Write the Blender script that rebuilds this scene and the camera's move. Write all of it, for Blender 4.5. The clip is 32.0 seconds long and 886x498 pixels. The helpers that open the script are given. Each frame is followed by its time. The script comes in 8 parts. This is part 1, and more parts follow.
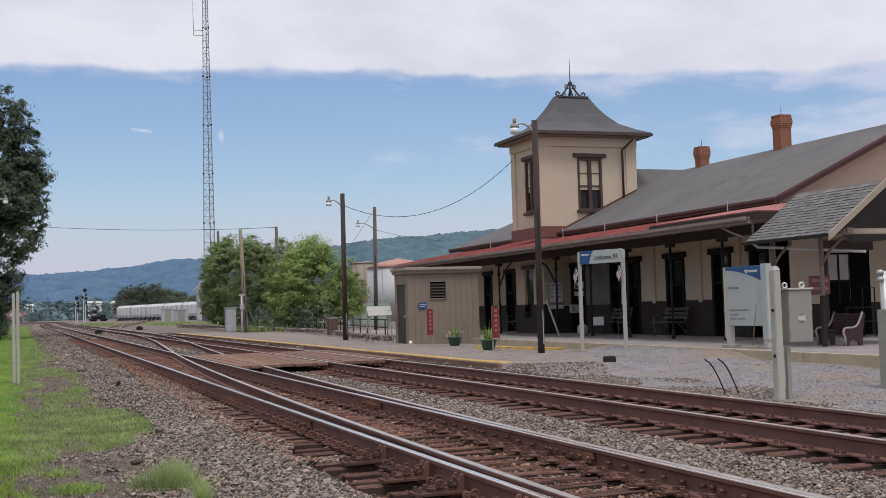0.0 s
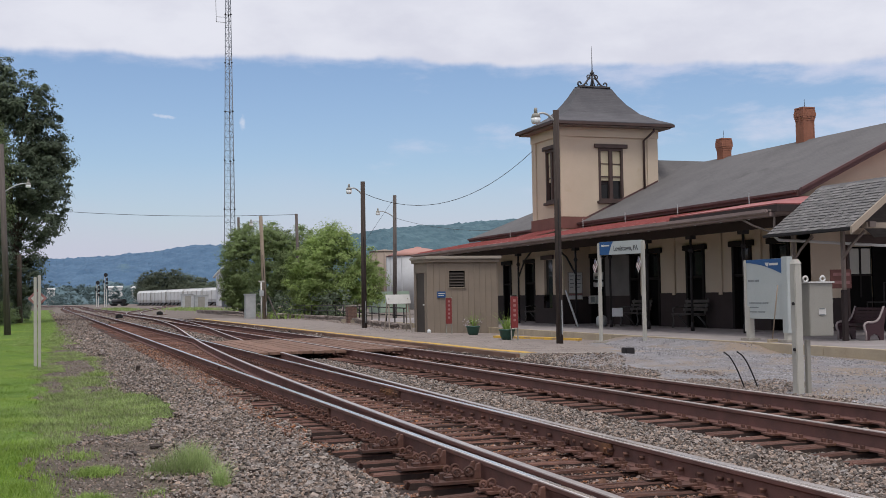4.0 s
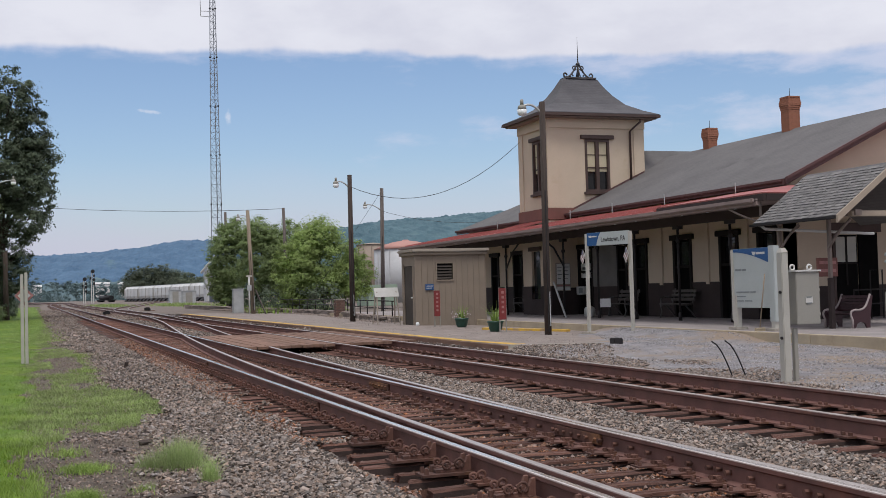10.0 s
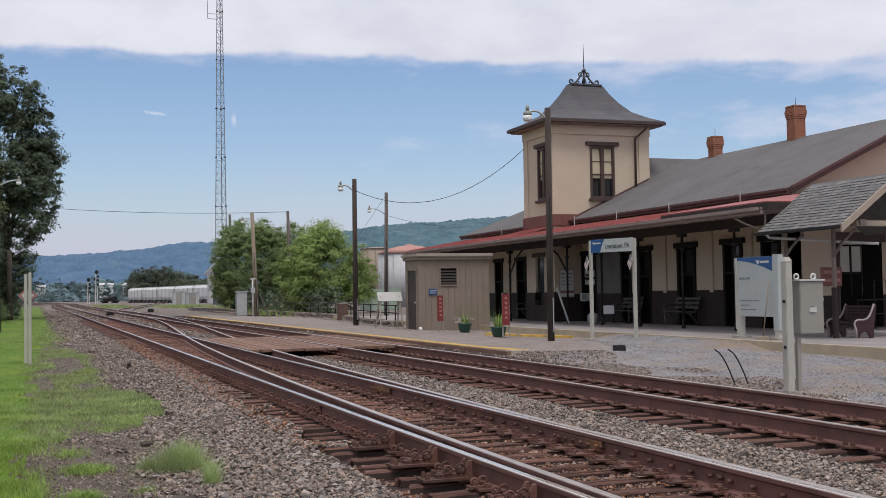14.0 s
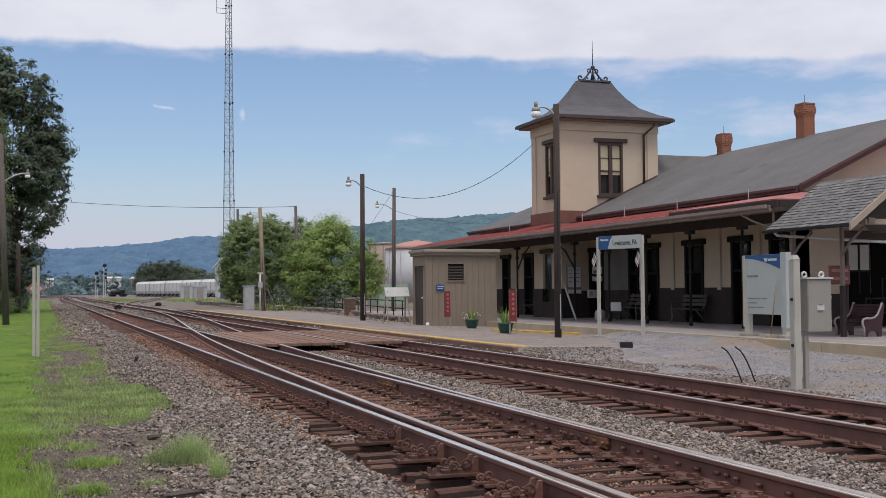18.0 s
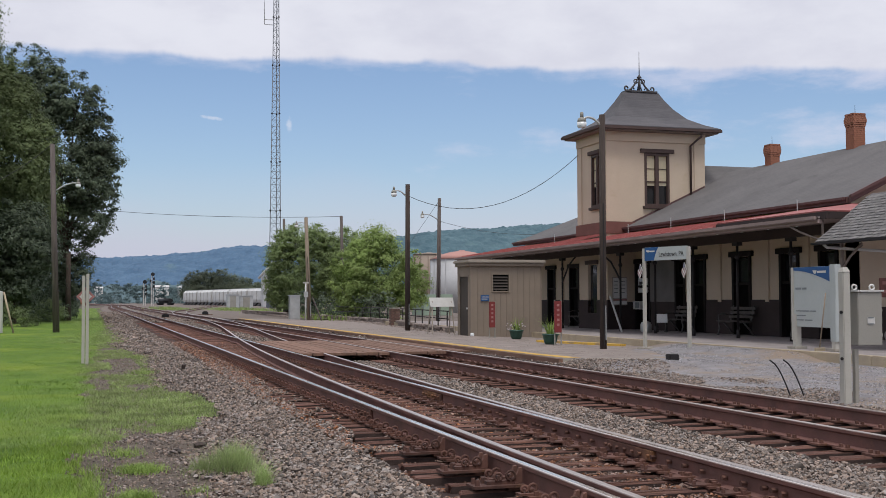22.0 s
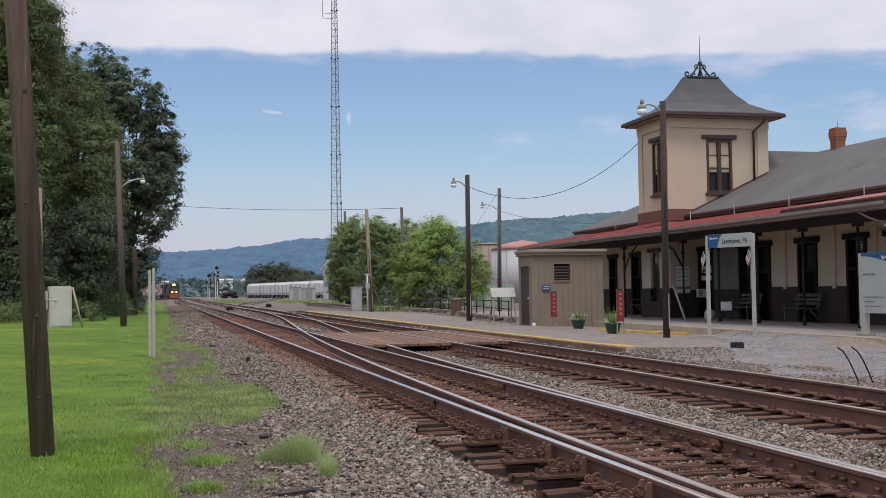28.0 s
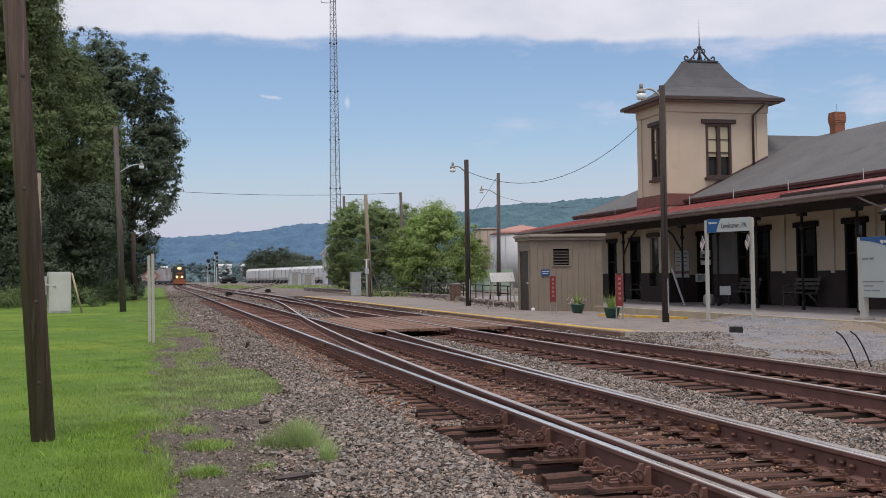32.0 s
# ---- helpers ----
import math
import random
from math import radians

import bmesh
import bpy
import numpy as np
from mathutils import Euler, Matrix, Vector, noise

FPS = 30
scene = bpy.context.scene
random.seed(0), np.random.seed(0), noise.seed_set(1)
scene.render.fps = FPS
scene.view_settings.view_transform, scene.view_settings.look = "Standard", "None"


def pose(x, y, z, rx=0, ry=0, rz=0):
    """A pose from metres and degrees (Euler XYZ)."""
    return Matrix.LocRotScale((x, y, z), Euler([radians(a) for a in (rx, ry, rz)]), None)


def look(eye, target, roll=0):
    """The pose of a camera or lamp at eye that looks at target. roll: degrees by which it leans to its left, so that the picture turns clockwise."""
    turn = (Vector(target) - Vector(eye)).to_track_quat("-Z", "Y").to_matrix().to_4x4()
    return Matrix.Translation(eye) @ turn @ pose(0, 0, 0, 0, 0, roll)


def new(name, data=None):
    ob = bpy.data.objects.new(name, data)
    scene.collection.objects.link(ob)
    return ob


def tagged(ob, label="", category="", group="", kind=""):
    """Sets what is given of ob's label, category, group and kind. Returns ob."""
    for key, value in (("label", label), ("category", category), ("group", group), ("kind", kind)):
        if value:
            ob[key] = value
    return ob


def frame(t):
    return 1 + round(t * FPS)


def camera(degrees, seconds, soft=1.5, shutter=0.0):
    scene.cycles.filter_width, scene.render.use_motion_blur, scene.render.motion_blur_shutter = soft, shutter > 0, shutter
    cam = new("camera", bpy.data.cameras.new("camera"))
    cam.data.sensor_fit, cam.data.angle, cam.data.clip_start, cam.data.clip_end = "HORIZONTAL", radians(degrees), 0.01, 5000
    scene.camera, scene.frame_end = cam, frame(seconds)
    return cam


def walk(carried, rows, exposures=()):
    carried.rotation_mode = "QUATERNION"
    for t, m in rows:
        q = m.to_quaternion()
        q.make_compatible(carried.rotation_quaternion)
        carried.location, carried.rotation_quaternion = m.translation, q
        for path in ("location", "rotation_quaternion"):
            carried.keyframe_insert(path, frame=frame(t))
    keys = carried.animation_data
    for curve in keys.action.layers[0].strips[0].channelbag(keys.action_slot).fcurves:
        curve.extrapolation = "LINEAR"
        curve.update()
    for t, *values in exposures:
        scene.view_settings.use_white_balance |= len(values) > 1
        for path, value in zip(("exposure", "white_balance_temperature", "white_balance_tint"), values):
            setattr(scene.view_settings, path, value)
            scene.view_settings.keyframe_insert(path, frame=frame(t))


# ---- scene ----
F_DEG = 42.2
EYE = (0.0, 0.0, 1.424)
cam = camera(F_DEG, 32.0, soft=0.6)
PATH = [
    (0, -20.06, 2.87, 1.66), (0.5, -19.94, 2.80, 1.94), (1, -19.86, 2.69, 1.08), (1.5, -19.85, 2.74, 0.58),
    (2, -19.47, 2.61, 1.44), (2.5, -19.29, 2.40, 0.87), (3, -19.35, 2.37, 0.80), (3.5, -19.06, 2.36, 0.91),
    (5.5, -19.67, 2.21, 1.24), (6, -19.84, 2.20, 1.46), (6.5, -19.90, 2.17, 1.55), (7, -19.86, 1.96, 1.50),
    (7.5, -19.81, 1.84, 1.49), (8, -19.81, 1.77, 1.50), (8.5, -19.81, 1.74, 1.30), (9, -19.76, 1.81, 1.21),
    (9.5, -19.73, 1.93, 1.32), (10, -19.71, 1.96, 1.57), (10.5, -19.72, 2.20, 1.46), (11, -19.61, 2.18, 1.13),
    (11.5, -19.65, 2.07, 1.19), (12, -19.69, 2.03, 1.23), (12.5, -19.76, 2.13, 1.20), (13, -19.82, 2.16, 1.23),
    (13.5, -19.70, 2.18, 0.97), (14, -19.54, 2.21, 0.88), (14.5, -19.55, 2.07, 1.07), (16.5, -19.77, 2.04, 0.54),
    (17, -19.60, 1.99, 0.92), (17.5, -19.42, 1.98, 1.08), (18, -19.18, 2.00, 0.50), (18.5, -18.22, 2.13, 0.58),
    (19, -18.04, 2.13, 0.71), (19.5, -18.21, 2.06, 0.43), (20, -18.00, 2.22, -0.78), (20.5, -17.53, 2.59, 0.10),
    (21, -17.41, 2.76, 0.29), (21.5, -17.12, 2.66, 0.27), (22, -16.95, 2.53, 0.15), (22.5, -16.90, 2.47, 0.09),
    (23, -16.97, 2.54, 0.31), (23.5, -17.27, 2.60, 0.36), (24, -17.26, 2.62, 0.12), (24.5, -17.15, 2.66, 0.46),
    (25, -16.49, 2.67, 0.47), (25.5, -15.89, 2.69, 0.32), (27.5, -14.03, 2.07, 0.97), (28, -13.90, 2.08, 0.80),
    (28.5, -13.81, 2.08, 0.83), (29, -13.90, 1.98, 0.71), (29.5, -14.00, 1.91, 0.62), (30, -13.98, 1.98, 0.76),
    (30.5, -13.99, 1.99, 0.67), (31, -14.06, 1.83, 0.68), (31.5, -14.15, 1.54, 0.63), (32, -13.94, 1.33, 0.89),
]
walk(cam, [(t, pose(*EYE, 90 + p, r, y)) for t, y, p, r in PATH], exposures=[(0, 0.17), (32, 0.17)])

# ---- light ----
SUN_EL, SUN_AZ = radians(66), radians(195)
world = bpy.data.worlds.new("sky")
scene.world = world
world.use_nodes = True


def sky_nodes():
    nt = world.node_tree
    n, l = nt.nodes, nt.links
    n.clear()
    out = n.new("ShaderNodeOutputWorld")
    bg = n.new("ShaderNodeBackground")
    sky = n.new("ShaderNodeTexSky")
    sky.sky_type = "NISHITA"
    sky.sun_disc = False
    sky.sun_elevation, sky.sun_rotation = SUN_EL, SUN_AZ
    sky.air_density, sky.dust_density, sky.ozone_density = 1.0, 1.0, 1.6
    co = n.new("ShaderNodeTexCoord")
    sep = n.new("ShaderNodeSeparateXYZ")
    l.new(co.outputs["Generated"], sep.inputs[0])

    def mth(op, a, b=None, c=None):
        m = n.new("ShaderNodeMath")
        m.operation = op
        for i, v in enumerate((a, b, c)):
            if v is None:
                continue
            if isinstance(v, (int, float)):
                m.inputs[i].default_value = v
            else:
                l.new(v, m.inputs[i])
        return m.outputs[0]

    elev = mth("MULTIPLY", mth("ARCSINE", sep.outputs["Z"]), 57.2958)
    azim = mth("MULTIPLY", mth("ARCTAN2", sep.outputs["X"], sep.outputs["Y"]), 57.2958)

    def fbm(sx, sy, scale, detail, rough=0.55, off=0.0):
        cb = n.new("ShaderNodeCombineXYZ")
        l.new(mth("MULTIPLY", azim, sx), cb.inputs[0])
        l.new(mth("MULTIPLY", elev, sy), cb.inputs[1])
        cb.inputs[2].default_value = off
        t = n.new("ShaderNodeTexNoise")
        t.inputs["Scale"].default_value = scale
        t.inputs["Detail"].default_value = detail
        t.inputs["Roughness"].default_value = rough
        l.new(cb.outputs[0], t.inputs["Vector"])
        return t.outputs["Fac"]

    def ramp(v, lo, hi):
        m = n.new("ShaderNodeMapRange")
        m.interpolation_type = "SMOOTHSTEP"
        l.new(v, m.inputs[0])
        m.inputs[1].default_value, m.inputs[2].default_value = lo, hi
        return m.outputs[0]

    def mix(f, a, b):
        m = n.new("ShaderNodeMix")
        m.data_type = "RGBA"
        if isinstance(f, float):
            m.inputs[0].default_value = f
        else:
            l.new(f, m.inputs[0])
        for i, v in ((6, a), (7, b)):
            if isinstance(v, tuple):
                m.inputs[i].default_value = (*v, 1)
            else:
                l.new(v, m.inputs[i])
        return m.outputs[2]

    # a bank of cloud over the whole upper sky, its lower edge some 11 degrees up
    edge = mth("ADD", mth("MULTIPLY", fbm(1, 0.5, 0.2, 5, 0.55), 1.5), mth("MULTIPLY", mth("MAXIMUM", azim, 13.0), -0.043))
    bank = ramp(mth("SUBTRACT", elev, edge), 11.5, 11.86)
    # thinner wisps under it, drawn out sideways
    wisp = ramp(mth("ADD", fbm(0.5, 1.6, 0.28, 6, 0.6, 3.0), mth("MULTIPLY", azim, 0.009)), 0.745, 0.98)
    wisp = mth("MULTIPLY", wisp, ramp(elev, 2.0, 8.0))
    wisp = mth("MULTIPLY", wisp, 0.6)
    # soft pale layer toward the horizon
    low = mth("SUBTRACT", 1.0, ramp(mth("ADD", elev, mth("MULTIPLY", fbm(0.6, 1.5, 0.2, 4, 0.5, 7.0), 3.0)), 2.0, 8.5))
    shade = fbm(0.7, 1.5, 0.22, 5, 0.55, 11.0)
    cloud = mix(ramp(shade, 0.3, 0.7), CLOUD_DARK, CLOUD_LIGHT)
    nish = n.new("ShaderNodeVectorMath")
    nish.operation = "MULTIPLY"
    l.new(sky.outputs[0], nish.inputs[0])
    nish.inputs[1].default_value = SKY_GAIN
    c = mix(mth("MULTIPLY", low, 0.85), nish.outputs[0], CLOUD_LOW)
    c = mix(wisp, c, CLOUD_WISP)
    # torn lower fringe of the bank, and two scraps of cloud under it
    torn = mth("MULTIPLY_ADD", fbm(0.9, 2.6, 0.4, 6, 0.6, 5.0), 2.2, -1.1)
    fringe = ramp(mth("ADD", mth("SUBTRACT", elev, edge), torn), 11.0, 12.1)
    c = mix(mth("MULTIPLY", fringe, 0.5), c, CLOUD_WISP)
    for a, e, w, h, tilt in ((5.5, 8.9, 0.75, 0.13, -0.12), (9.3, 8.65, 0.22, 0.5, 0.0)):
        dx = mth("SUBTRACT", azim, a)
        dy = mth("DIVIDE", mth("SUBTRACT", mth("SUBTRACT", elev, e), mth("MULTIPLY", dx, tilt)), h)
        r = mth("ADD", mth("POWER", mth("DIVIDE", dx, w), 2.0), mth("POWER", dy, 2.0))
        scrap = ramp(mth("SUBTRACT", mth("MULTIPLY", fbm(3.0, 4.0, 1.0, 5, 0.6, a), 1.7), r), 0.2, 1.1)
        c = mix(mth("MULTIPLY", scrap, 0.5), c, CLOUD_LIGHT)
    c = mix(bank, c, cloud)
    l.new(c, bg.inputs["Color"])
    bg.inputs["Strength"].default_value = SKY_STRENGTH
    l.new(bg.outputs[0], out.inputs[0])


SKY_STRENGTH = 0.1
SKY_GAIN = (1.0, 1.03, 1.13)
CLOUD_LIGHT = (6.9, 7.0, 7.75)
CLOUD_DARK = (5.9, 6.0, 6.9)
CLOUD_LOW = (5.05, 5.05, 6.4)
CLOUD_WISP = (6.1, 6.2, 7.4)
sky_nodes()
sun = new("sun", bpy.data.lights.new("sun", "SUN"))
sun.data.energy = 1.7
sun.data.angle = radians(18)
sun.data.color = (1.0, 0.96, 0.9)
sun.matrix_world = look((0, 0, 0), (-math.sin(SUN_AZ) * math.cos(SUN_EL), -math.cos(SUN_AZ) * math.cos(SUN_EL), -math.sin(SUN_EL)))
sun.location = (0, -30, 60)


# ---- materials ----
def material(name, base, rough=0.8, metal=0.0, other=None, scale=6.0, amount=0.35, fine=60.0, bump=0.15, spread=0.0,
             stain=None, stain_at=(0.6, 0.72), stain_scale=1.2, squash=(1, 1, 1), spec=0.4, alpha=None, each=0.0):
    """Painted or raw surface: base colour drifting to another, a fine grain, stains, and relief."""
    m = bpy.data.materials.new(name)
    m.use_nodes = True
    n, l = m.node_tree.nodes, m.node_tree.links
    b = n["Principled BSDF"]
    b.inputs["Roughness"].default_value = rough
    b.inputs["Metallic"].default_value = metal
    b.inputs["Specular IOR Level"].default_value = spec
    co = n.new("ShaderNodeTexCoord")
    mp = n.new("ShaderNodeMapping")
    mp.inputs["Scale"].default_value = squash
    l.new(co.outputs["Object"], mp.inputs[0])
    other = other or tuple(c * (1 - amount) for c in base)

    def tex(s, d=4.0, r=0.6):
        t = n.new("ShaderNodeTexNoise")
        t.inputs["Scale"].default_value, t.inputs["Detail"].default_value, t.inputs["Roughness"].default_value = s, d, r
        l.new(mp.outputs[0], t.inputs["Vector"])
        return t.outputs["Fac"]

    def mix(f, a, bb):
        x = n.new("ShaderNodeMix")
        x.data_type = "RGBA"
        l.new(f, x.inputs[0])
        for i, v in ((6, a), (7, bb)):
            if isinstance(v, tuple):
                x.inputs[i].default_value = (*v, 1)
            else:
                l.new(v, x.inputs[i])
        return x.outputs[2]

    def rng(f, lo, hi):
        x = n.new("ShaderNodeMapRange")
        l.new(f, x.inputs[0])
        x.inputs[1].default_value, x.inputs[2].default_value = lo, hi
        return x.outputs[0]

    c = mix(rng(tex(scale), 0.32, 0.68), base, other)
    g = tex(fine, 3.0, 0.7)
    dark = tuple(v * 0.72 for v in base)
    c = mix(rng(g, 0.52, 0.85), c, dark)
    if stain:
        c = mix(rng(tex(stain_scale, 6.0, 0.65), *stain_at), c, stain)
    if spread:
        oi = n.new("ShaderNodeObjectInfo")
        geo = n.new("ShaderNodeNewGeometry")
        add = n.new("ShaderNodeMath")
        add.operation = "ADD"
        l.new(oi.outputs["Random"], add.inputs[0])
        l.new(geo.outputs["Random Per Island"], add.inputs[1])
        hs = n.new("ShaderNodeHueSaturation")
        v = n.new("ShaderNodeMapRange")
        l.new(add.outputs[0], v.inputs[0])
        v.inputs[2].default_value = 2.0
        v.inputs[3].default_value, v.inputs[4].default_value = 1 - spread, 1 + spread
        l.new(v.outputs[0], hs.inputs["Value"])
        l.new(c, hs.inputs["Color"])
        c = hs.outputs[0]
    if each:
        geo = n.new("ShaderNodeNewGeometry")
        v = n.new("ShaderNodeMapRange")
        l.new(geo.outputs["Random Per Island"], v.inputs[0])
        v.inputs[3].default_value, v.inputs[4].default_value = 1 - each, 1 + each
        h2 = n.new("ShaderNodeMath")
        h2.operation = "MULTIPLY_ADD"
        fr = n.new("ShaderNodeMath")
        fr.operation = "FRACT"
        mu = n.new("ShaderNodeMath")
        mu.operation = "MULTIPLY"
        l.new(geo.outputs["Random Per Island"], mu.inputs[0])
        mu.inputs[1].default_value = 17.0
        l.new(mu.outputs[0], fr.inputs[0])
        l.new(fr.outputs[0], h2.inputs[0])
        h2.inputs[1].default_value, h2.inputs[2].default_value = 0.9, 0.5
        hs = n.new("ShaderNodeHueSaturation")
        l.new(v.outputs[0], hs.inputs["Value"])
        l.new(h2.outputs[0], hs.inputs["Saturation"])
        l.new(c, hs.inputs["Color"])
        c = hs.outputs[0]
    l.new(c, b.inputs["Base Color"])
    if bump:
        bp = n.new("ShaderNodeBump")
        bp.inputs["Strength"].default_value = bump
        bp.inputs["Distance"].default_value = 0.02
        l.new(g, bp.inputs["Height"])
        l.new(bp.outputs[0], b.inputs["Normal"])
    if alpha is not None:
        b.inputs["Alpha"].default_value = alpha
    return m


def glow(name, colour, strength):
    m = bpy.data.materials.new(name)
    m.use_nodes = True
    b = m.node_tree.nodes["Principled BSDF"]
    b.inputs["Base Color"].default_value = (*colour, 1)
    b.inputs["Emission Color"].default_value = (*colour, 1)
    b.inputs["Emission Strength"].default_value = strength
    return m


def leaf_material(name, base, other, trans=0.25, patch=0.0):
    m = bpy.data.materials.new(name)
    m.use_nodes = True
    n, l = m.node_tree.nodes, m.node_tree.links
    b = n["Principled BSDF"]
    b.inputs["Roughness"].default_value = 0.55
    b.inputs["Specular IOR Level"].default_value = 0.3
    geo = n.new("ShaderNodeNewGeometry")
    x = n.new("ShaderNodeMix")
    x.data_type = "RGBA"
    l.new(geo.outputs["Random Per Island"], x.inputs[0])
    x.inputs[6].default_value, x.inputs[7].default_value = (*base, 1), (*other, 1)
    c = x.outputs[2]
    if patch:
        co = n.new("ShaderNodeTexCoord")
        t = n.new("ShaderNodeTexNoise")
        t.inputs["Scale"].default_value, t.inputs["Detail"].default_value = patch, 5.0
        l.new(co.outputs["Object"], t.inputs["Vector"])
        mr = n.new("ShaderNodeMapRange")
        l.new(t.outputs["Fac"], mr.inputs[0])
        mr.inputs[1].default_value, mr.inputs[2].default_value = 0.35, 0.65
        mr.inputs[3].default_value, mr.inputs[4].default_value = 0.62, 1.15
        hs = n.new("ShaderNodeHueSaturation")
        l.new(mr.outputs[0], hs.inputs["Value"])
        l.new(c, hs.inputs["Color"])
        c = hs.outputs[0]
    l.new(c, b.inputs["Base Color"])
    tr = n.new("ShaderNodeBsdfTranslucent")
    l.new(c, tr.inputs[0])
    ms = n.new("ShaderNodeMixShader")
    ms.inputs[0].default_value = trans
    l.new(b.outputs[0], ms.inputs[1])
    l.new(tr.outputs[0], ms.inputs[2])
    l.new(ms.outputs[0], n["Material Output"].inputs[0])
    return m


